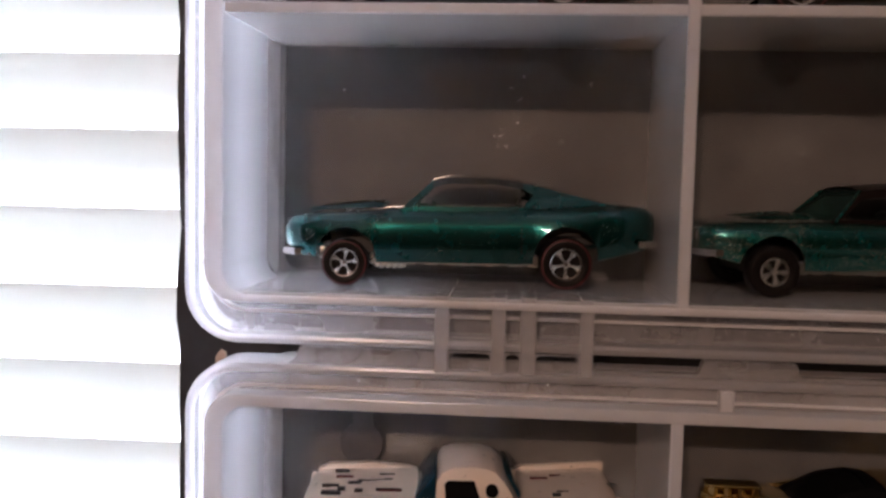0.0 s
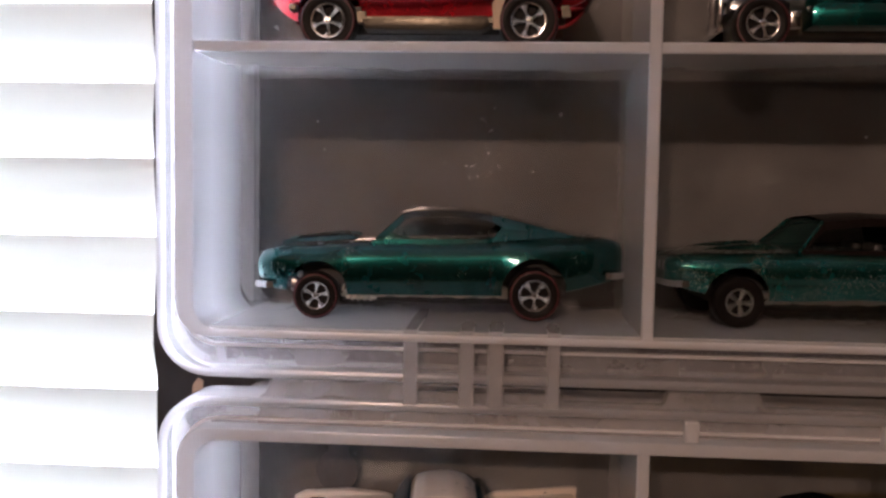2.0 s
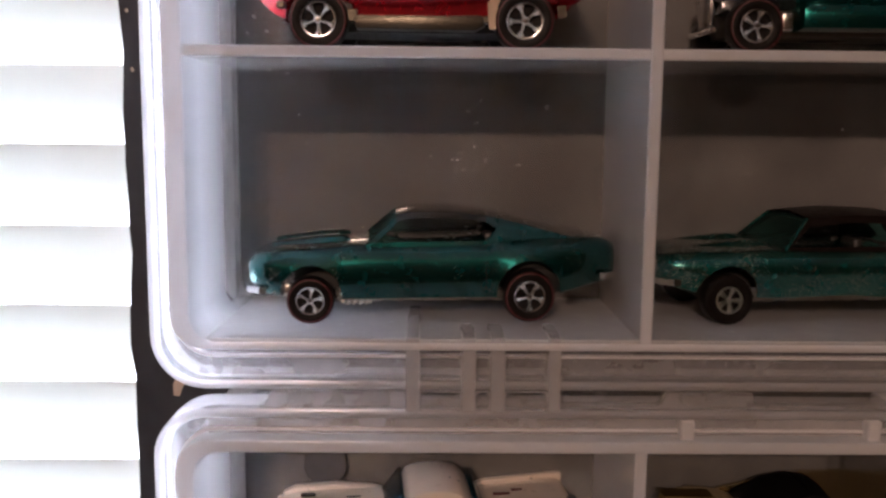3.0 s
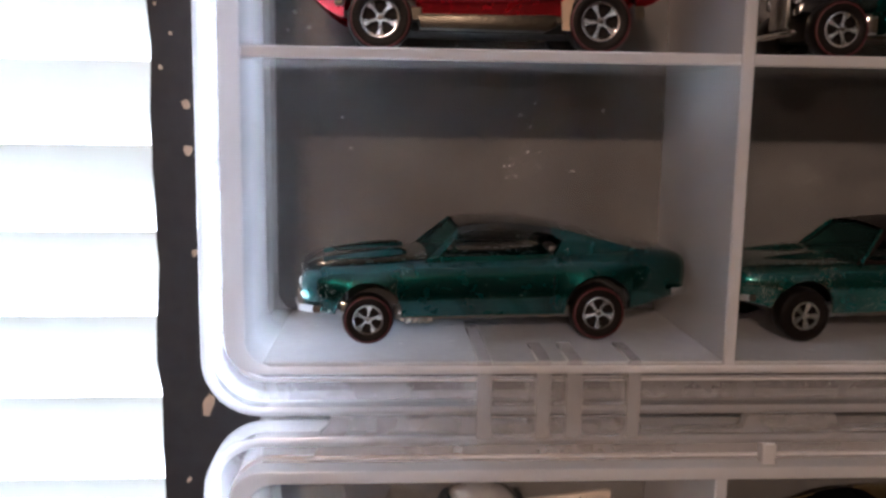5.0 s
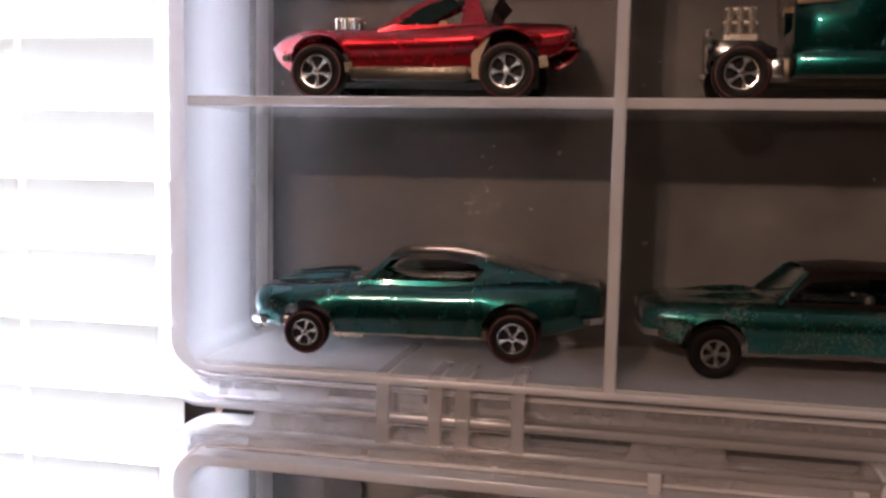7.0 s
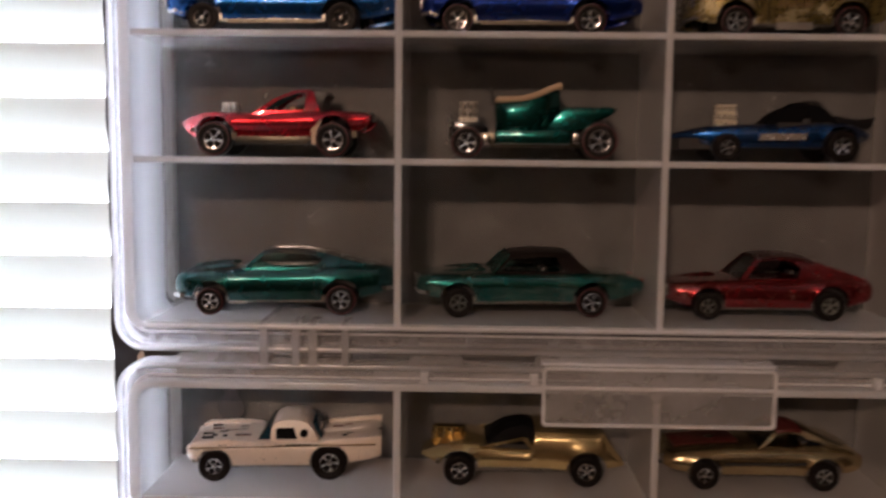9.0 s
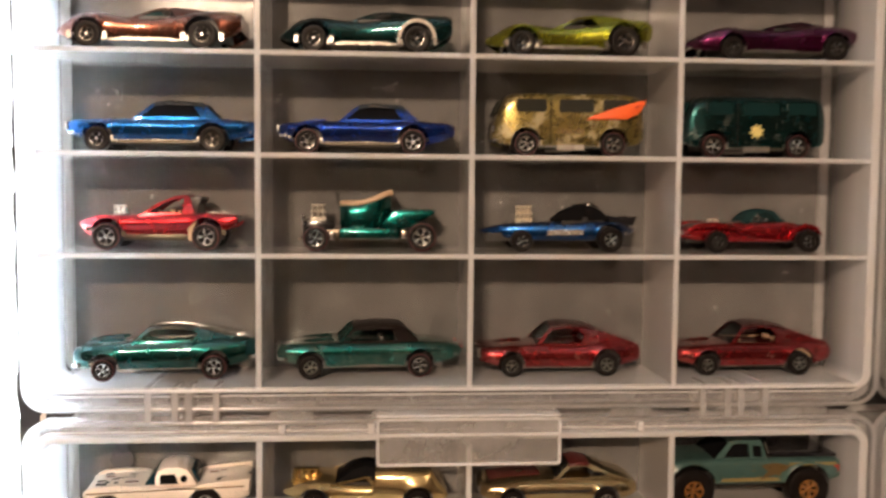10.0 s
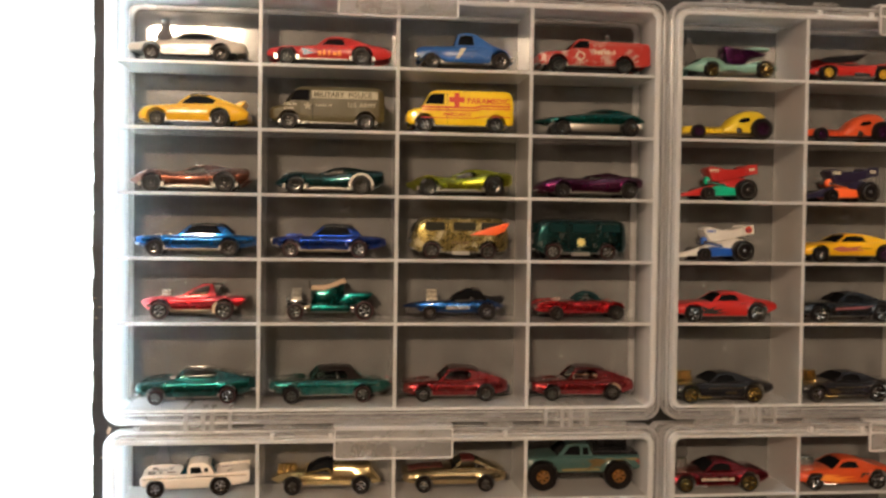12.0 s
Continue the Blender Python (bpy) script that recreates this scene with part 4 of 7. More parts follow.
def coupe(s, x0, z0, yc, paint, label, group, name="toy_car", turn=0.0):
    """A closed die-cast car from its side outline."""
    root = toy(name, label, x0, z0, yc, group, turn)
    s.setdefault("arches", arch_set(s["L"], s["axles"], s.get("gap", 1.0)))
    part("body", body_mesh(s), paint, root, "", MM)
    chassis(s, root)
    if "cab" in s:
        cabin(s, root, paint)
    add_wheels(root, s["L"], s["W"] - s.get("inset", 0.3), s["axles"], s.get("wheels", "red"), s.get("ww", 1.0))
    L, W = s["L"], s["W"]
    bot, top = smooth_curve(s["bot"]), smooth_curve(s["top"])
    if s.get("bumpers", True):
        out = s.get("reach", 0.0)
        zf, zr = s.get("bz", (bot(0) + 1.2, bot(1) + 1.4))
        bm_ = s.get("bumpermat", CHROME)
        wf, wr = s.get("bw", (0.86, 0.88))
        bumper(root, 0.1 - out, W * wf, zf, material=bm_)
        bumper(root, L - 0.1 + out, W * wr, zr, material=bm_)
    if s.get("lights", True):
        for y in (-W * 0.6, -W * 0.38, W * 0.38, W * 0.6) if s.get("quad") else (-W * 0.55, W * 0.55):
            lamp_disc(root, 0.2, y, (top(0) + bot(0)) / 2 + 0.8, 1.15, CHROME)
        for y in (-W * 0.55, W * 0.55):
            bm = B()
            box(bm, L - 0.35, L + 0.15, y - 2.6, y + 2.6, (top(1) + bot(1)) / 2 + 0.1, (top(1) + bot(1)) / 2 + 1.9, 0.25, 1)
            part("tail_light", bm, RED_LAMP, root, "", MM)
    return root


RED_LAMP = matte("red_tail_lamp", (0.32, 0.03, 0.02), 0.3, 0.5, 0.2, 600)

# ---- paints ----
TEAL = flake("teal_flake_lacquer", (0.000, 0.062, 0.058), 0.42, (0.30, 0.31, 0.27), grain=2800)
TEAL_WORN = flake("worn_teal_lacquer", (0.003, 0.120, 0.105), 0.48, (0.36, 0.35, 0.27), grain=3600, even=True)
TEAL_ROD = flake("deep_teal_lacquer", (0.000, 0.080, 0.072), 0.25)
RED_CANDY = flake("candy_red_lacquer", (0.46, 0.014, 0.022), 0.15)
RED_ROSE = flake("rose_red_lacquer", (0.27, 0.016, 0.019), 0.5, (0.36, 0.22, 0.18))
BLUE_LIGHT = flake("light_blue_lacquer", (0.005, 0.088, 0.31), 0.2)
BLUE_DEEP = flake("deep_blue_lacquer", (0.006, 0.035, 0.26), 0.15)
BLUE_RACER = flake("racer_blue_lacquer", (0.003, 0.045, 0.17), 0.2)
GOLD_FLAKE = flake("worn_gold_lacquer", (0.30, 0.235, 0.075), 1.0, (0.42, 0.36, 0.20), 0.27)
GREEN_VAN = flake("dark_green_lacquer", (0.006, 0.044, 0.046), 0.6, (0.16, 0.17, 0.15))
BRONZE = flake("bronze_lacquer", (0.17, 0.058, 0.036), 0.5)
DARK_TEAL = flake("dark_teal_lacquer", (0.002, 0.038, 0.038), 0.25)
LIME = flake("lime_lacquer", (0.34, 0.36, 0.018), 0.25)
PURPLE = flake("magenta_lacquer", (0.082, 0.003, 0.043), 0.2)
WEDGE = flake("sea_green_lacquer", (0.004, 0.105, 0.090), 0.3)
SILVER = enamel("pearl_silver_enamel", (0.62, 0.57, 0.50), 0.3)
YELLOW = enamel("school_yellow_enamel", (0.86, 0.48, 0.008), 0.2)
OLIVE = enamel("olive_drab_enamel", (0.066, 0.049, 0.007), 0.3, (0.3, 0.24, 0.12), 0.42, 0.1)
AMBER = enamel("amber_yellow_enamel", (0.95, 0.63, 0.006), 0.3)
RED_ENAMEL = enamel("fire_red_enamel", (0.42, 0.030, 0.022), 1.0, (0.45, 0.33, 0.28))
TINT_BLOCK = matte("dark_blue_window_plastic", (0.006, 0.030, 0.045), 0.10, 0.5, 0.1, 400)
RED_FUNNY = enamel("scarlet_enamel", (0.52, 0.022, 0.018), 0.3)
BLUE_ENAMEL = enamel("sky_blue_enamel", (0.016, 0.095, 0.34), 0.4, (0.5, 0.48, 0.42))
IVORY = enamel("ivory_enamel", (0.80, 0.69, 0.58), 0.4, (0.05, 0.045, 0.04))
GOLD_BODY = chrome("gold_plated_body", (0.92, 0.72, 0.36), 0.17, 0.95, 0.02)
PALE_GOLD = chrome("pale_gold_body", (0.72, 0.57, 0.32), 0.20, 1.0, 0.02)
TRUCK_PAINT = enamel("seafoam_enamel", (0.050, 0.105, 0.098), 0.6, (0.12, 0.10, 0.05))
BLACK_PAINT = enamel("black_enamel", (0.012, 0.012, 0.015), 0.05, rough=0.16)
ORANGE = enamel("orange_enamel", (0.62, 0.075, 0.014), 0.2)
TOMATO = enamel("tomato_enamel", (0.50, 0.024, 0.022), 0.15)
GREY_PAINT = flake("gunmetal_lacquer", (0.075, 0.09, 0.115), 0.2)
WINE = flake("wine_red_lacquer", (0.25, 0.010, 0.022), 0.1)
MINT = enamel("mint_enamel", (0.20, 0.36, 0.30), 0.2)
VIOLET = flake("violet_plastic", (0.085, 0.010, 0.085), 0.0)
NAVY = enamel("navy_plastic", (0.020, 0.015, 0.045), 0.1)
GREEN_PLASTIC = enamel("green_plastic", (0.02, 0.42, 0.23), 0.0)
WHITE_ENAMEL = enamel("white_enamel", (0.78, 0.74, 0.68), 0.15)
BLUE_PLASTIC = enamel("blue_plastic", (0.012, 0.09, 0.42), 0.0)
BROWN_VINYL = matte("brown_vinyl_roof", (0.011, 0.007, 0.006), 0.32, 0.07, 0.25, 900)
BLACK_VINYL = matte("black_vinyl_roof", (0.014, 0.013, 0.013), 0.26, 0.5, 0.3, 900)
BLACK_ROOF = enamel("black_roof_lacquer", (0.010, 0.012, 0.012), 0.05, (0.05, 0.05, 0.05), 0.11)
DARK_GLASS = clear_window("dark_smoke_window", (0.30, 0.34, 0.35), 0.04, 0.96)
GREEN_GLASS = clear_window("dark_green_window", (0.020, 0.062, 0.064), 0.06, 0.12)
VAN_GLASS = clear_window("grey_van_window", (0.085, 0.085, 0.07), 0.05, 0.15)
TEAL_GLASS = clear_window("teal_tinted_window", (0.16, 0.40, 0.36), 0.04, 0.90)
WINE_ROOF = matte("dark_wine_roof_paint", (0.040, 0.008, 0.008), 0.26, 0.5, 0.3, 900)
ORANGE_PLASTIC = matte("bright_orange_plastic", (0.95, 0.15, 0.03), 0.4, 0.5, 0.06, 300)
INK_WHITE = matte("white_print", (0.62, 0.56, 0.42), 0.5)
INK_RED = matte("red_print", (0.62, 0.055, 0.02), 0.5)
DULL_RED = matte("dull_red_print", (0.10, 0.013, 0.010), 0.4)
INK_BLACK = matte("black_print", (0.02, 0.02, 0.02), 0.5)
INK_YELLOW = matte("pale_yellow_print", (0.72, 0.62, 0.22), 0.5)
INK_BLUE = matte("blue_print", (0.05, 0.11, 0.42), 0.5)
INK_ORANGE = matte("orange_print", (0.85, 0.26, 0.03), 0.5)

FLOORS = [A0[1] + FLOOR_Z] + [A0[1] + z + 0.0011 for z in ROWS_Z]
LOW_FLOOR = 1.3618 - CH + ROWS_Z[4] + LIFT + 0.0011
NEAR_A, NEAR_B, NEAR_C = 0.1760, 0.1655, 0.1672


def bars(root, x0, x1, z, h, y, material, n, seed, label):
    """A row of plain strokes where small print stands."""
    rng = random.Random(seed)
    bm = B()
    x = x0
    step = (x1 - x0) / n
    for _ in range(n):
        w = step * rng.uniform(0.45, 0.85)
        hh = h * rng.uniform(0.6, 1.0)
        prism(bm, [(x, z), (x + w, z), (x + w, z + hh), (x, z + hh)], -y - 0.12, -y)
        x += step
    part("print", bm, material, root, label, MM)


# ---- first case, lowest row ----
G = "toy cars in the storage cases"
L = 72.9
barra = coupe(dict(L=L, W=14.2, crown=1.0, base=3.9, rail=0.5,
    top=[(0, 12.4), (0.012, 13.3), (0.05, 13.9), (0.18, 14.6), (0.34, 15.3), (0.5, 15.4), (0.66, 15.8), (0.78, 16.5), (0.9, 16.7), (0.965, 16.6), (1, 15.7)],
    bot=[(0, 8.0), (0.03, 6.2), (0.10, 5.4), (0.3, 4.8), (0.6, 4.9), (0.8, 5.4), (0.93, 7.4), (1, 8.8)],
    side=[(0, 0.91), (0.2, 0.965), (0.46, 1.0), (0.62, 0.998), (0.74, 0.985), (0.84, 0.955), (0.93, 0.90), (1.0, 0.82)],
    axles=[(0.164, 4.65), (0.761, 5.25)], arches=[(0.166 * L, 5.6, 6.0), (0.760 * L, 6.2, 6.4)], flare=0.45,
    cab=[(0.308, 15.0), (0.398, 20.9), (0.44, 21.6), (0.57, 21.6), (0.68, 20.5), (0.82, 18.0), (0.965, 15.5)], bl=0,
    win=[(0.344, 15.9), (0.408, 20.2), (0.45, 20.9), (0.58, 20.7), (0.640, 19.9), (0.674, 18.6), (0.645, 16.2)], belt=0.84, roofw=0.63,
    cover=(0.398, 0.645, BLACK_ROOF), glass=TEAL_GLASS, skirt=1.1, inside=DARK_PLASTIC, bright_wheel=True, bz=(6.6, 9.4), reach=0.9, bw=(0.90, 0.97), lights=False),
    -0.0378, FLOORS[0], NEAR_A + 0.0130, TEAL, "teal metal-flake fastback toy car with red-lined tyres and chrome bumpers", G, turn=3.8)
# hood bulge in two ridges, grille, lamps, exhausts
for y in (-4.8, 4.8):
    bulge(barra, 4.0, 19.8, 4.6, 15.2, 16.9, TEAL, y=y)
part("grille", box(B(), -0.15, 0.5, -9.4, 9.4, 9.4, 11.8, 0.3), DULL_METAL, barra, "dark metal grille", MM)
for y in (-7.2, 7.2):
    lamp_disc(barra, -0.1, y, 10.8, 1.2, CHROME)
    bm = B()
    prism(bm, [(L - 0.6, 9.4), (L + 0.35, 9.8), (L + 0.25, 13.2), (L - 0.2, 14.0), (L - 0.8, 13.6)], y - 2.6, y + 2.6, 0.2)
    part("tail_panel", bm, DULL_METAL, barra, "dark framed tail light panel", MM)
for sg in (-1, 1):
    bm = B()
    for i in range(4):
        rod(bm, (18.8 + 1.25 * i, sg * 12.0, 4.6), (19.3 + 1.25 * i, sg * 13.0, 4.0), 0.42, 8)
    rod(bm, (18.0, sg * 12.3, 4.3), (24.0, sg * 12.3, 4.2), 0.4, 8)
    part("side_pipes", bm, ZINC, barra, "metal side exhaust", MM)
for sg in (-1, 1):
    for xa, xb in ((0.094, 0.116), (0.240, 0.272)):
        y0, y1 = sorted((sg * 10.6, sg * 13.0))
        part("axle_bracket", box(B(), xa * L, xb * L, y0, y1, 5.4, 7.9, 0.35), CHROME, barra, "chrome bracket beside the front wheel", MM)
part("door_line", box(B(), 46.6, 46.72, -14.25, -14.0, 7.0, 13.0), HOLE, barra, "", MM)

L = 76.8
tbird = coupe(dict(L=L, W=14.4, crown=0.8, base=3.9,
    top=[(0, 12.4), (0.012, 13.6), (0.05, 14.1), (0.2, 14.5), (0.36, 14.7), (0.6, 14.6), (0.75, 14.8), (0.9, 14.2), (0.97, 13.2), (1, 12.2)],
    bot=[(0, 9.2), (0.03, 7.8), (0.09, 6.6), (0.14, 5.6), (0.3, 5.2), (0.65, 5.2), (0.85, 6.0), (0.95, 7.8), (1, 9.4)],
    side=[(0, 0.9), (0.3, 0.95), (0.48, 0.975), (0.52, 1.0), (0.72, 0.995), (0.86, 0.94), (0.95, 0.88), (1.0, 0.82)],
    axles=[(0.178, 5.1), (0.765, 5.2)], arches=[(0.178 * L, 5.7, 6.2), (0.765 * L, 5.9, 6.2)],
    cab=[(0.315, 14.2), (0.408, 20.8), (0.53, 21.6), (0.675, 21.2), (0.775, 14.4)],
    win=[(0.350, 15.3), (0.418, 19.8), (0.53, 20.3), (0.615, 19.9), (0.645, 15.3)], roofw=0.68,
    roofmat=BROWN_VINYL, pillarmat=BROWN_VINYL, rooflabel="dark brown vinyl-look roof", inside=DARK_PLASTIC, glass=TEAL_GLASS, cover=(0.410, 0.70, BROWN_VINYL), skirt=1.5, wheels=["dull", "red"], bz=(8.4, 9.8), quad=True),
    0.0432, FLOORS[0], NEAR_A + 0.0142, TEAL_WORN, "worn teal toy coupe with chipped paint and a brown roof", G, turn=4.5)
for y in (-5.4, 5.4):
    bulge(tbird, 6.0, 23.5, 4.2, 14.6, 16.4, TEAL_WORN, "hood_ridge", y)
for sg in (-1, 1):
    part("window_trim", rod(B(), (0.332 * L, sg * 12.0, 14.6), (0.408 * L, sg * 8.7, 20.8), 0.42, 8), TEAL_WORN, tbird, "teal windshield pillar", MM)


def mustang(x0, inside, label):
    L = 68.5
    m = coupe(dict(L=L, W=14.0, crown=0.8, base=3.4,
        top=[(0, 10.4), (0.02, 11.8), (0.08, 12.2), (0.2, 12.8), (0.38, 13.2), (0.6, 13.0), (0.74, 14.0), (0.88, 14.2), (0.97, 13.8), (1, 12.8)],
        bot=[(0, 6.6), (0.06, 5.4), (0.14, 4.4), (0.3, 4.2), (0.65, 4.2), (0.85, 4.8), (0.95, 6.2), (1, 7.2)],
        axles=[(0.195, 4.7), (0.785, 5.2)], flare=0.5, gap=1.1,
        cab=[(0.34, 12.8), (0.44, 20.4), (0.52, 21.4), (0.66, 20.7), (0.82, 17.4), (0.965, 14.0)], bl=0,
        win=[(0.382, 13.8), (0.452, 19.2), (0.53, 20.0), (0.620, 19.5), (0.655, 17.2), (0.632, 13.8)], roofw=0.62,
        cover=(0.445, 0.72, WINE_ROOF), inside=inside, glass=DARK_GLASS, wheels="dull", bz=(7.2, 8.4)),
        x0, FLOORS[0], NEAR_A + 0.0175, RED_ROSE, label, G)
    bulge(m, 5.5, 18.5, 5.0, 13.2, 14.9, RED_ROSE)
    plate(m, "side_scoop", [(0.66 * L, 9.8), (0.72 * L, 10.6), (0.70 * L, 7.6), (0.665 * L, 7.2)], 13.75, RED_ROSE, 0.5)
    part("grille", box(B(), -0.5, 0.6, -11.0, 11.0, 7.9, 11.0, 0.35), CHROME, m, "chrome grille", MM)
    for y in (-8.5, 8.5):
        lamp_disc(m, -0.2, y, 9.9, 1.8, CHROME)
    return m


mustang(0.1282, DARK_PLASTIC, "rose red metallic fastback toy car with dull black wheels")
mustang(0.2124, CREAM_PLASTIC, "rose red metallic fastback toy car with a cream interior")

# ---- second row ----
L = 64.5
s = dict(L=L, W=14.0, crown=0.5, base=3.4,
    top=[(0, 11.2), (0.05, 13.0), (0.14, 14.2), (0.26, 14.4), (0.40, 14.4), (0.6, 14.8), (0.8, 15.2), (0.94, 15.0), (0.985, 14.6), (1, 13.6)],
    bot=[(0, 10.6), (0.05, 7.6), (0.10, 6.0), (0.28, 6.0), (0.5, 6.1), (0.68, 6.6), (0.88, 8.0), (0.93, 8.6), (0.97, 9.8), (1, 12.2)],
    plan=[(0, 0.42), (0.06, 0.72), (0.16, 0.94), (0.35, 0.93), (0.6, 0.98), (0.85, 1.0), (1.0, 0.96)],
    side=[(0, 0.90), (0.35, 0.93), (0.55, 1.0), (0.75, 0.985), (0.9, 0.92), (1.0, 0.82)],
    axles=[(0.199, 5.7), (0.805, 5.8)], arches=[(0.200 * L, 6.6, 6.5), (0.806 * L, 6.9, 6.7)], flare=0.5,
    cab=[(0.39, 14.2), (0.50, 19.2), (0.60, 22.0), (0.69, 22.3), (0.735, 15.2)], ws=2, bl=0,
    win=[(0.445, 15.1), (0.53, 18.9), (0.605, 20.9), (0.662, 21.2), (0.655, 15.1)], roofw=0.64,
    inside=CREAM_PLASTIC, glass=BLUE_WINDOW, basemat=DULL_METAL, bumpers=False, lights=False)
redcar = coupe(s, -0.0358, FLOORS[1], NEAR_A + 0.0142, RED_CANDY, "candy red wedge-nosed show car toy with an exposed engine", G)
stack_engine(redcar, 0.24 * L, 14.4, 5.8, 3.8, ENGINE_METAL, 1, 3)
part("rear_wing_box", prism(B(), [(0.70 * L, 15.0), (0.695 * L, 21.8), (0.76 * L, 21.8), (0.775 * L, 20.6), (0.74 * L, 18.8), (0.745 * L, 15.1)], -7.8, 7.8, 0.4), DARK_PLASTIC, redcar, "black rear window hood", MM)
part("side_skirt", prism(B(), [(0.31 * L, 4.2), (0.30 * L, 6.3), (0.5 * L, 6.5), (0.68 * L, 7.0), (0.69 * L, 5.0), (0.66 * L, 4.0)], -12.6, 12.6, 0.3), DULL_METAL, redcar, "dull grey metal side skirt", MM)
plate(redcar, "chrome_scoop", [(0.70 * L, 4.2), (0.695 * L, 9.0), (0.735 * L, 12.6), (0.755 * L, 12.8), (0.725 * L, 8.6), (0.722 * L, 4.2)], 12.9, CREAM_PLASTIC, 0.5)
plate(redcar, "exhaust_tip", [(0.905 * L, 6.4), (0.90 * L, 8.6), (0.925 * L, 8.8), (0.93 * L, 6.6)], 12.4, DULL_METAL, 0.6)
part("rear_face", box(B(), L - 0.4, L + 0.6, -12.4, 12.4, 11.8, 14.6, 0.3), BLACK_PAINT, redcar, "black rear panel", MM)

# a tub-bodied hot rod
L = 55.0
rod_car = toy("toy_hot_rod", "deep teal open tub hot rod toy with cream seat trim", 0.0530, FLOORS[1], NEAR_A + 0.0135, G)
bm = B()
rows = []
tub_top = smooth_curve([(0, 19.2), (0.3, 19.3), (0.6, 20.6), (0.85, 23.0), (1.0, 24.0)])
for i in range(15):
    t = i / 14
    x = 16.6 + 21.0 * t
    zt = tub_top(t)
    w = 8.8 + 1.0 * math.sin(math.pi * min(1, t * 1.1)) - (2.4 * max(0, t - 0.82) / 0.18) - (1.4 * max(0, 0.15 - t) / 0.15)
    low = 9.0 + 6.5 * max(0, t - 0.62) / 0.38 * (t - 0.2)
    sec = [(-w * 0.90, low), (-w * 0.985, low + (zt - low) * 0.25), (-w, low + (zt - low) * 0.6), (-w * 0.95, zt - 0.5), (-w * 0.90, zt)]
    rows.append([bm.verts.new((x, y, z)) for y, z in sec + [(-w * 0.74, zt - 0.2), (-w * 0.70, zt - 5.0), (w * 0.70, zt - 5.0), (w * 0.74, zt - 0.2)] + [(-y, z) for y, z in reversed(sec)]])
for a, b in zip(rows, rows[1:]):
    for i in range(len(a)):
        bm.faces.new((a[i], a[(i + 1) % len(a)], b[(i + 1) % len(a)], b[i]))
for r in (rows[0], rows[-1]):
    bm.faces.new(r)
part("tub", bm, TEAL_ROD, rod_car, "deep teal tub", MM)
bm = B()
for sg in (-1, 1):
    pts = [(16.8 + 21.2 * i / 12, sg * (8.2 + 0.9 * math.sin(math.pi * i / 12)), tub_top(i / 12) + 0.3) for i in range(13)]
    for p, q in zip(pts, pts[1:]):
        rod(bm, p, q, 1.05, 8)
rod(bm, (37.4, -8.2, 23.9), (37.4, 8.2, 23.9), 1.15, 8)
part("seat_trim", bm, CREAM_PLASTIC, rod_car, "cream upholstery roll", MM)
bm = B()
prism(bm, [(16.2, 4.8), (16.2, 9.0), (18.0, 9.9), (39.8, 9.9), (41.4, 8.8), (40.8, 4.8)], -12.2, 12.2, 1.5)
part("running_board", bm, TEAL_ROD, rod_car, "", MM)
bm = B()
prism(bm, [(33.0, 9.7), (35.4, 13.8), (38.0, 16.4), (41.0, 17.2), (54.6, 17.3), (56.2, 16.6), (54.6, 14.6), (51.0, 12.9), (46.8, 12.4), (44.0, 10.8), (42.6, 9.0)], -11.4, 11.4, 1.0)
part("rear_deck", bm, TEAL_ROD, rod_car, "", MM)
bm = B()
prism(bm, [(1.8, 8.4), (2.4, 12.4), (10.8, 12.2), (14.0, 10.6), (14.0, 8.2), (10.6, 8.6)], -6.6, 6.6, 0.7)
part("front_fender", bm, BLACK_PAINT, rod_car, "black front frame", MM)
bm = B()
box(bm, 0.6, 2.0, -4.0, 4.0, 6.0, 14.8, 0.6)
for y in (-6.4, 6.4):
    lathe(bm, [(0, -1.0), (1.2, -0.7), (1.5, 0.2), (0.9, 1.4), (0, 1.6)], 14, "x", (1.6, y, 11.8))
rod(bm, (0.2, -8.5, 5.0), (0.2, 8.5, 5.0), 0.6)
part("radiator", bm, CHROME, rod_car, "chrome radiator and headlights", MM)
stack_engine(rod_car, 7.4, 12.6, 6.8, 6.6, ENGINE_METAL, 2, 3)
bm = B()
box(bm, 4.0, 46.0, -6.4, 6.4, 4.0, 9.0, 0.5)
for sg in (-1, 1):
    bracket = box(B(), 12.4, 14.6, sg * 10.6 - 1.2, sg * 10.6 + 1.2, 4.6, 8.0, 0.4)
    part("bracket", bracket, CHROME, rod_car, "bright metal bracket", MM)
    bracket = box(B(), 41.6, 44.0, sg * 10.6 - 1.2, sg * 10.6 + 1.2, 5.2, 8.8, 0.4)
    part("bracket", bracket, CHROME, rod_car, "bright metal bracket", MM)
part("chassis", bm, DULL_METAL, rod_car, "bright metal frame", MM)
bm = B()
rod(bm, (15.8, -7.4, 18.4), (15.2, -7.4, 23.6), 0.32, 6)
rod(bm, (15.8, 7.4, 18.4), (15.2, 7.4, 23.6), 0.32, 6)
rod(bm, (15.2, -7.4, 23.6), (15.2, 7.4, 23.6), 0.32, 6)
part("windshield_frame", bm, DARK_PLASTIC, rod_car, "", MM)
add_wheels(rod_car, L, 13.4, [(0.128, 5.3), (0.912, 6.1)], "red")

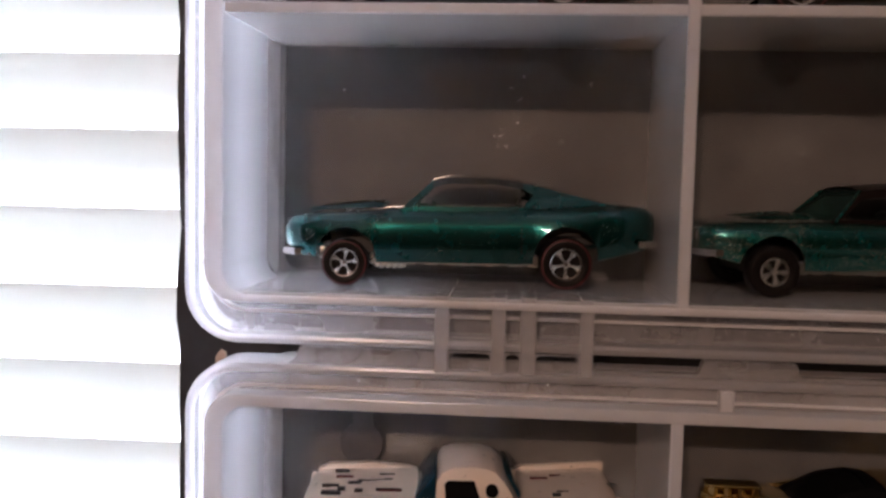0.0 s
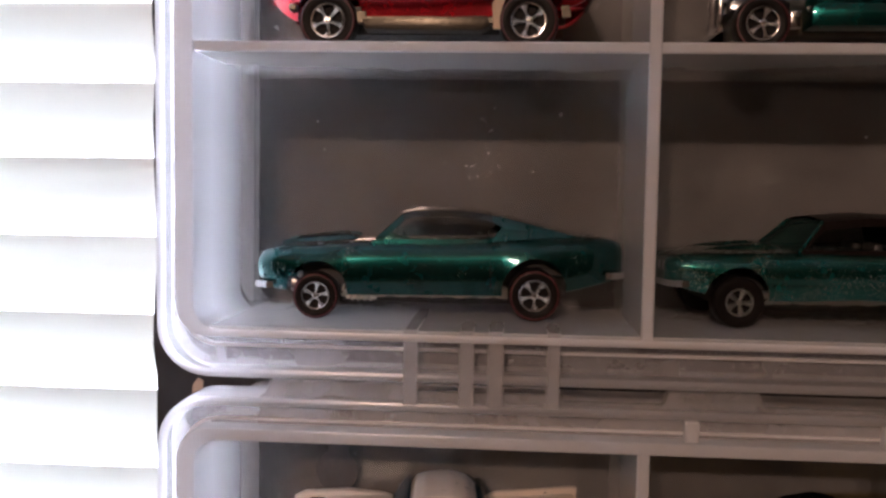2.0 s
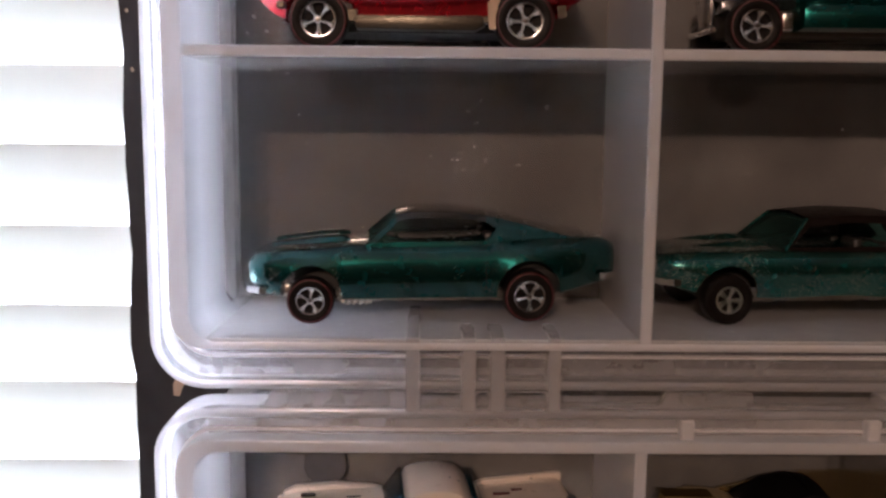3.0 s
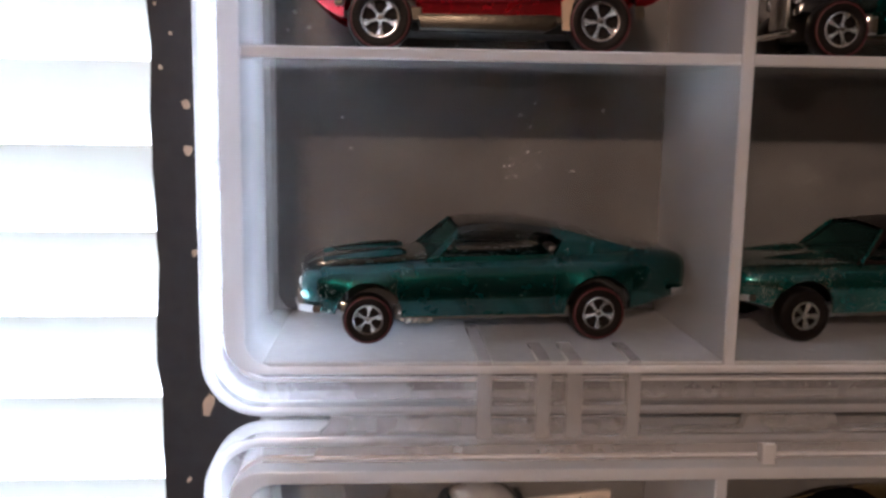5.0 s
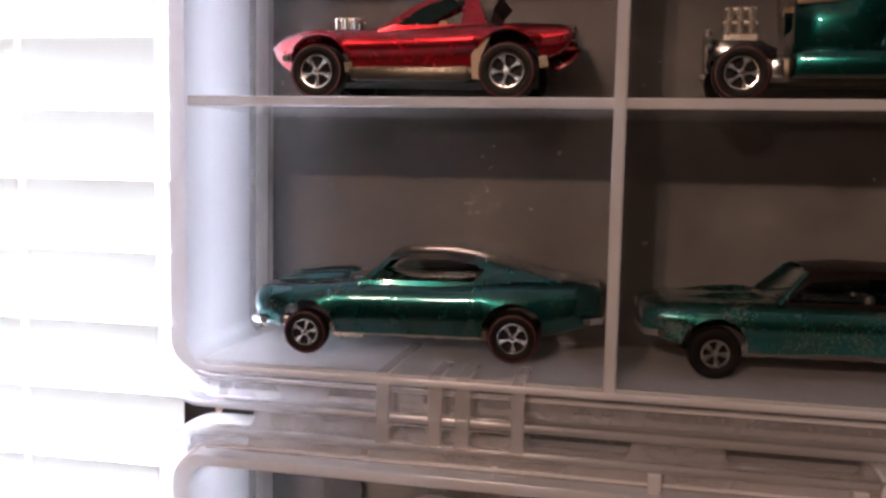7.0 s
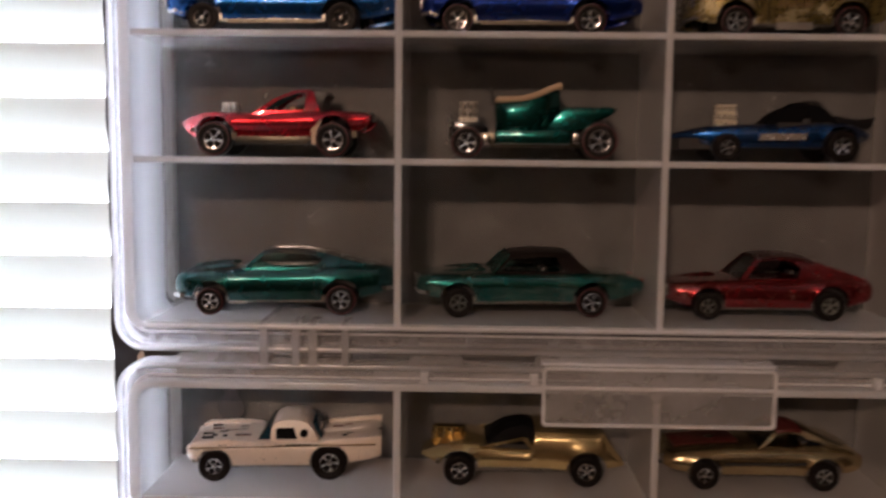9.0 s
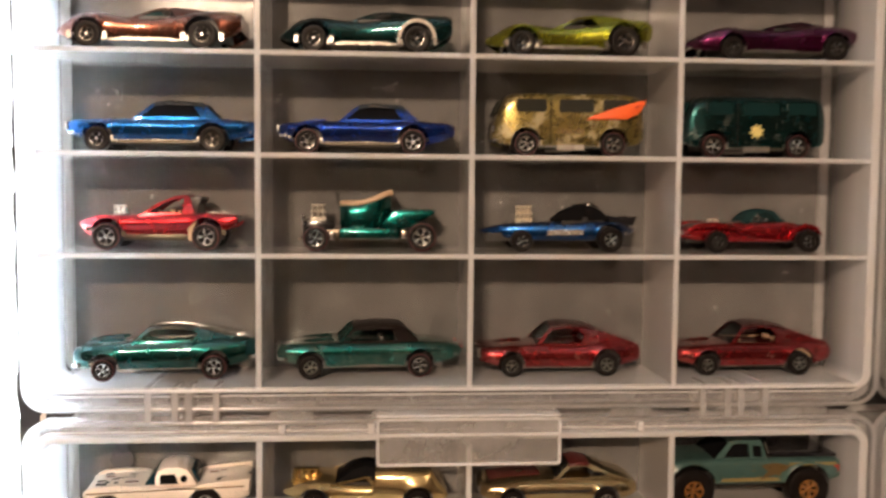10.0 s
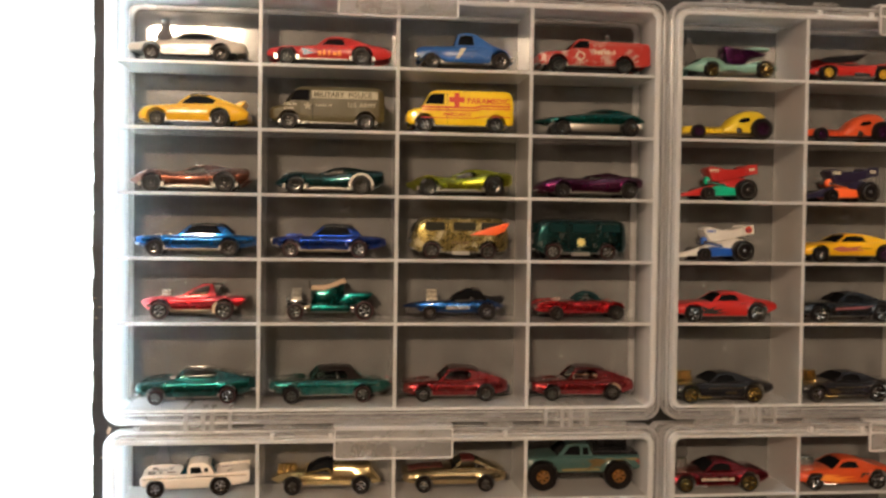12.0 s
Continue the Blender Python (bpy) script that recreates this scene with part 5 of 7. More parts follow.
# needle-nosed racer
L = 66.0
racer = coupe(dict(L=L, W=11.6, crown=0.6, base=3.6,
    top=[(0, 8.8), (0.08, 10.0), (0.2, 11.4), (0.35, 12.0), (0.55, 12.2), (0.72, 12.6), (0.86, 12.4), (0.96, 10.4), (1, 9.6)],
    bot=[(0, 8.0), (0.08, 6.6), (0.2, 5.2), (0.4, 4.6), (0.75, 4.8), (0.92, 6.6), (1, 8.6)],
    plan=[(0, 0.10), (0.06, 0.30), (0.15, 0.5), (0.3, 0.66), (0.5, 0.8), (0.72, 0.95), (0.85, 0.98), (0.95, 0.75), (1, 0.4)],
    axles=[(0.248, 4.6), (0.812, 5.3)], arches=[(0.812 * L, 5.6, 6.0)], wheels="chrome", inset=-1.4,
    cab=[(0.45, 11.9), (0.53, 16.6), (0.61, 18.8), (0.69, 19.4), (0.77, 17.4), (0.84, 12.6)], ws=2, bl=1,
    win=[(0.49, 12.8), (0.55, 16.0), (0.62, 17.8), (0.67, 18.0), (0.68, 12.8)], roofw=0.42, belt=0.56, roofmat=BLACK_WINDOW, pillarmat=BLACK_WINDOW,
    glass=BLACK_WINDOW, bumpers=False, lights=False),
    0.1282, FLOORS[1], NEAR_A + 0.0135, BLUE_RACER, "deep blue needle-nosed racer toy with a bright engine block", G, name="toy_racer")
stack_engine(racer, 0.285 * L, 11.6, 7.2, 7.4, chrome("warm_bright_metal", (0.97, 0.90, 0.74), 0.28, 0.75))
part("roll_hoop", prism(B(), [(0.70 * L, 12.4), (0.68 * L, 20.2), (0.72 * L, 20.6), (0.755 * L, 19.0), (0.76 * L, 12.4)], -4.4, 4.4, 0.5), BLACK_VINYL, racer, "black roll hoop", MM)
plate(racer, "side_pipe", [(0.41 * L, 7.0), (0.415 * L, 9.2), (0.64 * L, 9.4), (0.635 * L, 7.2)], 10.6, ENGINE_METAL, 1.1, "bright side pipe")
plate(racer, "rear_fin", [(0.82 * L, 12.0), (0.80 * L, 15.4), (0.9 * L, 14.0), (1.0 * L, 15.0), (0.97 * L, 10.8)], 6.5, BLACK_PAINT, 0.9)

# open-fendered roadster
L = 59.0
road = coupe(dict(L=L, W=11.0, crown=0.8, base=3.2,
    top=[(0, 8.6), (0.05, 10.6), (0.2, 11.6), (0.36, 12.0), (0.5, 12.4), (0.72, 12.8), (0.86, 11.8), (0.95, 10.2), (1, 8.8)],
    bot=[(0, 6.0), (0.1, 5.0), (0.3, 4.4), (0.7, 4.4), (0.9, 6.0), (1, 7.6)],
    plan=[(0, 0.55), (0.1, 0.72), (0.3, 0.8), (0.5, 0.95), (0.75, 1.0), (0.92, 0.9), (1, 0.6)],
    axles=[(0.228, 4.6), (0.905, 4.9)], arches=[(0.905 * L, 5.2, 5.6)], wheels="black", inset=-2.2,
    cab=[(0.44, 12.0), (0.52, 16.8), (0.60, 18.3), (0.68, 17.6), (0.76, 12.6)], ws=2, bl=2,
    win=[(0.50, 13.0), (0.55, 16.2), (0.60, 17.2), (0.66, 16.4), (0.69, 13.0)], roofw=0.62, belt=0.78, roofmat=BLUE_WINDOW, pillarmat=BLUE_WINDOW,
    glass=BLUE_WINDOW, bumpers=False),
    0.2140, FLOORS[1], NEAR_A + 0.0140, RED_CANDY, "candy red roadster toy with swept fenders and a teal canopy", G, name="toy_roadster")
engine(road, 0.27 * L, 11.8, 0.62)
for sg in (-1, 1):
    bm = B()
    prism(bm, [(1.0, 8.0), (5.0, 11.2), (12.0, 11.6), (20.0, 10.0), (30.0, 5.6), (44.0, 4.6), (44.0, 5.6), (32.0, 7.2), (20.5, 12.6 - 1.0), (12.5, 12.9), (4.6, 12.2), (0.4, 9.4)], sg * 10.6 - 2.0, sg * 10.6 + 2.0, 0.5)
    part("front_fender", bm, RED_CANDY, road, "", MM)
    bm = B()
    prism(bm, [(44.0, 5.0), (46.6, 10.8), (52.0, 12.6), (57.0, 11.4), (59.0, 8.0), (57.5, 8.0), (55.6, 10.2), (52.0, 11.2), (48.0, 9.8), (46.0, 5.0)], sg * 10.4 - 2.0, sg * 10.4 + 2.0, 0.5)
    part("rear_fender", bm, RED_CANDY, road, "", MM)


# ---- third row ----
def cougar(x0, paint, L, wheels, near, label):
    c = coupe(dict(L=L, W=14.3, crown=0.7, base=3.5,
        top=[(0, 11.2), (0.015, 12.2), (0.08, 12.7), (0.2, 13.0), (0.35, 13.2), (0.6, 13.0), (0.75, 13.6), (0.92, 13.2), (0.98, 12.6), (1, 11.8)],
        bot=[(0, 7.4), (0.04, 6.4), (0.12, 5.0), (0.3, 4.8), (0.65, 4.8), (0.85, 5.4), (0.95, 6.8), (1, 8.0)],
        side=[(0, 0.9), (0.25, 0.95), (0.5, 0.985), (0.66, 1.0), (0.80, 0.985), (0.9, 0.93), (1.0, 0.84)],
        axles=[(0.165, 5.1), (0.762, 5.3)], gap=1.1,
        cab=[(0.335, 13.0), (0.45, 20.0), (0.53, 20.8), (0.70, 20.2), (0.80, 13.2)],
        win=[(0.385, 14.1), (0.462, 18.9), (0.53, 19.3), (0.655, 18.9), (0.70, 14.1)], roofw=0.68,
        cover=(0.45, 0.72, BLACK_ROOF), skirt=1.7, inside=DARK_PLASTIC, glass=BLACK_WINDOW, wheels=wheels, bz=(7.6, 8.8)),
        x0, FLOORS[2], near + 0.0146, paint, label, G)
    part("front_end", box(B(), -0.5, 0.8, -11.8, 11.8, 8.6, 12.0, 0.4), CHROME, c, "chrome grille", MM)
    scoop(c, 7, 19, 3.4, 13.0, 14.8, BLACK_VINYL if paint is BLUE_LIGHT else paint)
    plate(c, "sill_trim", [(0.27 * L, 3.7), (0.27 * L, 4.7), (0.66 * L, 4.7), (0.66 * L, 3.8)], 12.8, DULL_METAL, 0.4, "bare metal sill")
    return c


cougar(-0.0385, BLUE_LIGHT, 75.5, "black", NEAR_A, "light blue metallic two-door toy car with a dark roof")
cougar(0.0448, BLUE_DEEP, 71.5, "red", NEAR_A, "deep blue metallic two-door toy car with chrome wheels")


def bus(x0, z0, near, L, paint, label, windows, glass, name="toy_van"):
    """A round-shouldered one-box van."""
    s = dict(L=L, W=13.6, crown=1.3, base=3.2,
        top=[(0, 12.52), (0.02, 15.46), (0.05, 19.98), (0.09, 23.59), (0.14, 24.95), (0.3, 25.4), (0.8, 25.4), (0.94, 24.72), (0.985, 22.69), (1, 18.73)],
        bot=[(0, 6.6), (0.05, 5.2), (0.12, 4.4), (0.85, 4.4), (0.96, 5.2), (1, 7.0)], side=SLAB,
        plan=[(0, 0.66), (0.03, 0.84), (0.08, 0.94), (0.18, 0.98), (0.85, 1.0), (0.96, 0.95), (1, 0.8)],
        axles=[(0.215, 5.1), (0.795, 5.1)], wheels=["red", "red"], gap=1.1, lights=False, bz=(6.6, 6.6))
    b = coupe(s, x0, z0, near + 0.0138, paint, label, G, name=name)
    for u0, u1 in windows:
        pts = rounded_rect(u0 * L, u1 * L, 17.9, 23.2, 0.9, 3)
        plate(b, "side_window", pts, 13.42, glass, 0.16, "dark tinted window")
        for yy0, yy1 in ((-13.85, -13.2), (13.2, 13.85)):
            bm = B()
            ring_prism(bm, rounded_rect(u0 * L - 0.5, u1 * L + 0.5, 17.3, 23.8, 1.2, 3), rounded_rect(u0 * L, u1 * L, 17.9, 23.2, 0.9, 3), yy0, yy1)
            part("window_frame", bm, paint, b, "", MM)
    part("windshield", prism(B(), [(1.55, 17.3), (3.9, 23.1), (3.4, 23.4), (1.0, 17.5)], -9.6, 9.6, 0.1), glass, b, "tinted windshield", MM)
    for y in (-8.6, 8.6):
        lamp_disc(b, 0.2, y, 11.2, 1.7, CHROME)
    plate(b, "step", [(0.42 * L, 2.6), (0.42 * L, 4.8), (0.60 * L, 4.8), (0.60 * L, 2.6)], 12.6, ZINC, 0.8, "metal step")
    plate(b, "door_seam", [(0.372 * L, 5.0), (0.372 * L, 23.9), (0.378 * L, 23.9), (0.378 * L, 5.0)], 13.5, HOLE, 0.1)
    return b


gold_bus = bus(0.1320, FLOORS[2], NEAR_A - 0.001, 62.5, GOLD_FLAKE, "worn gold toy van carrying an orange surfboard", [(0.15, 0.345), (0.43, 0.66), (0.72, 0.90)], VAN_GLASS)
bars(gold_bus, 26.5, 37.5, 9.5, 2.2, 13.64, enamel("dull_brown_print", (0.20, 0.13, 0.05), 0.5), 7, 3, "worn illegible print")
board_ = thing("toy_surfboard", "bright orange plastic surfboard leaning from the gold van", "surfboard", Matrix.Translation((0.1320 + 0.0380, NEAR_A + 0.0030, FLOORS[2] + 0.0150)), "")
bm = B()
prism(bm, [(0, 0.0), (3, 1.8), (12, 4.9), (21.5, 7.7), (24.3, 8.0), (24.2, 6.4), (21.6, 2.6), (17.0, 0.3)], -5.4, -4.2, 0.3)
part("plank", bm, ORANGE_PLASTIC, board_, "", MM)
part("fin", prism(B(), [(19.6, 5.4), (22.6, 6.6), (20.5, 4.6)], -5.8, -5.45), INK_RED, board_, "", MM)

green_bus = bus(0.2110, FLOORS[2], NEAR_A, 62.0, GREEN_VAN, "dark green metallic toy van with a yellow flower decal", [(0.17, 0.34), (0.42, 0.66), (0.72, 0.92)], GREEN_GLASS)
star = []
for i in range(16):
    a = math.tau * i / 16 + 0.2
    r = 3.4 if i % 2 == 0 else 2.0
    star.append((31.4 + r * math.cos(a), 11.2 + r * math.sin(a)))
plate(green_bus, "flower_decal", star, 13.66, INK_YELLOW, 0.12, "pale yellow flower")

# ---- fourth row: low sports racers ----
LOW_SIDE = [(0, 0.92), (0.3, 0.985), (0.55, 1.0), (0.75, 0.97), (0.88, 0.90), (1.0, 0.74)]


def low_car(x0, row, L, paint, top, cab, win, axles, label, wheels="black", trim=True, near=NEAR_C, **extra):
    s = dict(L=L, W=14.0, crown=0.6, base=2.8, top=top, bot=[(0, 6.2), (0.06, 4.4), (0.14, 3.6), (0.86, 3.8), (0.95, 5.4), (1, 8.0)], side=LOW_SIDE,
             plan=[(0, 0.45), (0.04, 0.68), (0.12, 0.9), (0.25, 0.98), (0.5, 0.9), (0.75, 1.0), (0.93, 0.95), (1, 0.86)],
             axles=axles, gap=0.9, cab=cab, win=win, ws=1, bl=0, roofw=0.56, belt=0.74, glass=BLUE_WINDOW, wheels=wheels, bumpers=False, lights=False, flare=0.5)
    s.update(extra)
    c = coupe(s, x0, FLOORS[row], near + 0.0143, paint, label, G, name="toy_sports_car")
    if trim:
        for u, r in axles:
            for d in (-1, 1):
                xx = u * L + d * (r + 1.6)
                plate(c, "wheel_trim", [(xx - 0.8, 3.4), (xx - 0.8, 6.2), (xx + 0.8, 6.2), (xx + 0.8, 3.4)], 13.3, CHROME, 0.5, "bright metal trim")
    return c


FENDER = [(0, 7.8), (0.04, 9.8), (0.11, 12.6), (0.19, 14.0), (0.27, 13.7), (0.36, 12.4), (0.5, 12.2), (0.66, 13.2), (0.78, 14.8), (0.88, 15.1), (0.97, 14.9), (1, 13.9)]
bronze = low_car(-0.0402, 3, 72.0, BRONZE, FENDER, [(0.40, 11.8), (0.54, 16.2), (0.64, 16.9), (0.74, 16.4), (0.94, 13.0)], [(0.455, 12.7), (0.54, 15.3), (0.62, 15.6), (0.64, 12.8)], [(0.192, 5.2), (0.795, 5.7)], "bronze metallic low sports car toy with bright trim", glass=BLUE_WINDOW)
dteal = low_car(0.0458, 3, 68.5, DARK_TEAL, [(0, 7.0), (0.06, 9.6), (0.14, 12.8), (0.22, 13.6), (0.32, 13.0), (0.42, 12.6), (0.6, 13.4), (0.78, 15.0), (0.9, 15.3), (0.985, 15.1), (1, 14.0)], [(0.40, 12.2), (0.55, 16.4), (0.64, 17.0), (0.75, 16.4), (0.97, 13.8)], [(0.47, 13.2), (0.55, 15.6), (0.63, 15.9), (0.66, 13.3)], [(0.205, 5.2), (0.795, 5.6)], "dark teal low sports car toy with a white rear arch")
arcpts = [(0.795 * 68.5 + 7.6 * math.cos(radians(a)), 5.8 + 7.6 * math.sin(radians(a))) for a in range(0, 181, 15)] + [(0.795 * 68.5 + 6.3 * math.cos(radians(a)), 5.8 + 6.3 * math.sin(radians(a))) for a in range(180, -1, -15)]
plate(dteal, "arch_trim", arcpts, 13.95, WHITE_PLASTIC, 0.35, "pale arch trim")
low_car(0.1288, 3, 66.5, LIME, [(0, 8.2), (0.04, 9.0), (0.12, 11.8), (0.20, 13.0), (0.3, 12.4), (0.42, 11.8), (0.6, 12.6), (0.78, 14.6), (0.9, 15.2), (0.97, 15.2), (1, 14.0)], [(0.40, 11.6), (0.56, 16.4), (0.66, 17.4), (0.76, 17.0), (0.95, 14.2)], [(0.47, 12.5), (0.56, 15.5), (0.64, 16.1), (0.68, 12.8)], [(0.205, 5.1), (0.825, 6.2)], "lime metallic low sports car toy with a pointed nose", plan=[(0, 0.12), (0.05, 0.4), (0.12, 0.8), (0.22, 0.98), (0.5, 0.88), (0.78, 1.0), (0.94, 0.92), (1, 0.8)])
purple = low_car(0.2100, 3, 70.5, PURPLE, [(0, 6.4), (0.05, 8.8), (0.14, 11.8), (0.24, 13.2), (0.34, 12.8), (0.5, 12.6), (0.62, 13.4), (0.72, 14.4), (0.86, 14.4), (0.96, 14.1), (1, 13.0)], [(0.46, 12.4), (0.52, 14.4), (0.60, 15.6), (0.70, 16.8), (0.86, 14.2)], [(0.50, 13.0), (0.53, 13.9), (0.59, 14.8), (0.63, 13.4)], [(0.255, 4.7), (0.872, 5.2)], "magenta metallic open racer toy with a headrest hump", trim=False)
bumper(purple, 1.6, 9.5, 5.2)

# ---- fifth row ----
L = 65.5
porsche = coupe(dict(L=L, W=14.3, crown=0.9, base=3.2,
    top=[(0, 8.2), (0.03, 10.8), (0.1, 12.4), (0.22, 13.2), (0.34, 13.6), (0.55, 13.8), (0.75, 14.8), (0.88, 13.8), (0.96, 12.0), (1, 9.8)],
    bot=[(0, 6.0), (0.06, 4.4), (0.2, 3.8), (0.8, 3.8), (0.95, 5.0), (1, 6.4)], axles=[(0.172, 4.9), (0.742, 5.3)], flare=0.8,
    cab=[(0.34, 13.2), (0.45, 19.6), (0.52, 20.8), (0.61, 20.4), (0.74, 17.6), (0.90, 13.8)], bl=0, cover=(0.46, 0.62, BLACK_ROOF),
    win=[(0.385, 14.2), (0.460, 18.9), (0.53, 19.7), (0.61, 19.3), (0.70, 16.9), (0.68, 14.3)], roofw=0.62, glass=BLACK_WINDOW, wheels="chrome", bz=(5.4, 6.0), bumpermat=YELLOW, lights=False),
    -0.0346, FLOORS[4], NEAR_C + 0.0145, YELLOW, "yellow enamel rear-engined sports coupe toy with a tail spoiler", G, name="toy_sports_car")
part("spoiler", prism(B(), [(56.4, 13.6), (59.6, 16.2), (63.2, 17.0), (63.6, 16.3), (61.4, 12.8)], -10.0, 10.0, 0.3), YELLOW, porsche, "", MM)
for y in (-9.0, 9.0):
    lamp_disc(porsche, 2.2, y, 10.6, 1.8, CHROME)


def van(x0, z0, L, paint, label):
    """A cargo van with a short nose."""
    v = coupe(dict(L=L, W=13.6, crown=1.0, base=3.2,
        top=[(0, 11.87), (0.02, 13.58), (0.07, 14.44), (0.125, 15.3), (0.15, 17.23), (0.20, 22.81), (0.235, 25.59), (0.29, 26.45), (0.9, 26.45), (0.965, 25.82), (0.99, 24.09), (1, 20.88)],
        bot=[(0, 6.6), (0.05, 5.0), (0.9, 4.8), (1, 5.8)], side=SLAB,
        plan=[(0, 0.82), (0.03, 0.92), (0.12, 0.97), (0.25, 0.97), (0.6, 1.0), (0.96, 0.985), (1, 0.9)],
        axles=[(0.165, 5.2), (0.835, 5.2)], wheels="chrome", gap=1.2, bz=(6.4, 6.4)), x0, z0, NEAR_C + 0.0138, paint, label, G, name="toy_van")
    plate(v, "side_window", [(0.165 * L, 17.66), (0.21 * L, 23.23), (0.245 * L, 24.31), (0.345 * L, 24.31), (0.345 * L, 17.66)], 13.3, BLACK_WINDOW, 0.18, "black window")
    part("windshield", prism(B(), [(0.142 * L, 17.23), (0.192 * L, 22.81), (0.185 * L, 23.02), (0.135 * L, 17.44)], -10.0, 10.0, 0.1), BLACK_WINDOW, v, "black windshield", MM)
    plate(v, "door_seam", [(0.37 * L, 5.4), (0.37 * L, 24.74), (0.374 * L, 24.74), (0.374 * L, 5.4)], 13.55, HOLE, 0.08)
    for xx in (0.085 * L, 0.255 * L, 0.745 * L, 0.925 * L):
        plate(v, "wheel_trim", [(xx - 0.6, 3.8), (xx - 0.6, 5.8), (xx + 0.6, 5.8), (xx + 0.6, 3.8)], 13.1, CHROME, 0.4, "bright metal trim")
    return v


army = van(0.0440, FLOORS[4], 70.0, OLIVE, "olive drab toy van lettered military police")
FADED_CREAM = matte("faded_cream_print", (0.43, 0.38, 0.26), 0.5, 0.5, 0.35, 700)
plate(army, "name_panel", [(25.5, 19.16), (25.5, 23.88), (66.0, 23.88), (66.0, 19.16)], 13.60, FADED_CREAM, 0.08, "pale name panel")
lettering(army, "MILITARY  POLICE", 26.6, 20.1, 4.4, 13.70, OLIVE, "olive letters on a pale panel")
lettering(army, "U.S. ARMY", 47.5, 14.2, 3.8, 13.60, FADED_CREAM, "pale stencilled letters")
star = [(23.0 + (2.7 if i % 2 == 0 else 1.1) * math.cos(math.tau * i / 10 + 1.571), 14.4 + (2.7 if i % 2 == 0 else 1.1) * math.sin(math.tau * i / 10 + 1.571)) for i in range(10)]
plate(army, "star_decal", star, 13.60, FADED_CREAM, 0.1, "white star")
bars(army, 8.5, 16.5, 14.6, 1.6, 13.45, FADED_CREAM, 6, 5, "small illegible print")
bars(army, 8.5, 15.0, 12.2, 1.3, 13.45, FADED_CREAM, 5, 6, "small illegible print")
bars(army, 28.0, 38.0, 14.2, 1.8, 13.6, FADED_CREAM, 7, 7, "small illegible print")

medic = van(0.1282, FLOORS[4], 67.0, AMBER, "yellow toy ambulance van with red cross and lettering")
cx, cz = 31.0, 20.6
plate(medic, "cross_decal", [(cx - 1.6, cz - 4.6), (cx + 1.6, cz - 4.6), (cx + 1.6, cz - 1.6), (cx + 4.8, cz - 1.6), (cx + 4.8, cz + 1.6), (cx + 1.6, cz + 1.6), (cx + 1.6, cz + 4.2), (cx - 1.6, cz + 4.2), (cx - 1.6, cz + 1.6), (cx - 4.8, cz + 1.6), (cx - 4.8, cz - 1.6), (cx - 1.6, cz - 1.6)], 13.62, INK_RED, 0.1, "red cross")
lettering(medic, "PARAMEDIC", 37.4, 18.4, 5.0, 13.62, INK_RED, "red letters")
lettering(medic, "AMBULANCE", 22.5, 10.6, 3.0, 13.62, INK_RED, "small red letters")
for z0_, z1_ in ((15.3, 16.4), (13.7, 14.5), (9.0, 9.5)):
    plate(medic, "stripe", [(9.0, z0_), (9.0, z1_), (42.0, z1_), (47.0, z1_ + 1.2), (65.0, z1_ + 1.2), (65.0, z0_ + 1.2), (47.4, z0_ + 1.2), (42.4, z0_)], 13.62, INK_RED, 0.08)

wedge = low_car(0.2110, 4, 70.5, WEDGE, [(0, 10.2), (0.03, 10.8), (0.15, 12.0), (0.35, 13.8), (0.5, 14.8), (0.7, 15.4), (0.88, 14.8), (0.96, 13.0), (1, 11.0)], [(0.44, 14.0), (0.55, 17.2), (0.66, 18.2), (0.78, 17.4), (0.95, 13.4)], [(0.50, 14.9), (0.56, 16.5), (0.66, 17.3), (0.74, 15.4)], [(0.235, 4.9), (0.862, 5.4)], "sea green wedge show car toy over a silver lower body", trim=False,
    bot=[(0, 9.4), (0.06, 8.8), (0.3, 8.0), (0.8, 8.0), (0.95, 8.6), (1, 9.8)], plan=[(0, 0.2), (0.05, 0.5), (0.15, 0.8), (0.3, 0.95), (0.6, 1.0), (0.93, 0.94), (1, 0.8)])
part("lower_body", prism(B(), [(21.0, 5.4), (21.5, 8.5), (30.0, 8.4), (54.0, 8.4), (53.5, 3.4), (23.5, 3.4)], -12.2, 12.2, 0.5), ZINC, wedge, "silver lower body", MM)
part("rear_block", box(B(), 66.0, 69.0, -11, 11, 4.5, 9.6, 0.6), ZINC, wedge, "", MM)

# ---- sixth row ----
L = 69.5
silver = coupe(dict(L=L, W=14.0, crown=0.6, base=3.0,
    top=[(0, 9.4), (0.04, 10.4), (0.2, 11.6), (0.4, 12.6), (0.6, 13.0), (0.8, 13.0), (0.95, 12.6), (1, 11.4)],
    bot=[(0, 6.4), (0.05, 5.6), (0.5, 5.4), (0.95, 5.8), (1, 6.6)], side=SLAB, axles=[(0.205, 4.9), (0.795, 5.1)],
    cab=[(0.34, 12.2), (0.47, 17.8), (0.56, 18.6), (0.68, 18.2), (0.93, 13.2)], bl=0,
    win=[(0.395, 13.3), (0.48, 17.0), (0.56, 17.6), (0.66, 17.3), (0.76, 14.8), (0.74, 13.4)], glass=BLACK_WINDOW, wheels="chrome", bumpermat=BLACK_PAINT, lights=False, basemat=BLACK_PAINT, bz=(6.8, 6.8)),
    -0.0408, FLOORS[5], NEAR_C + 0.0142, SILVER, "pearl silver wedge sports car toy with a black lower body", G, name="toy_sports_car")
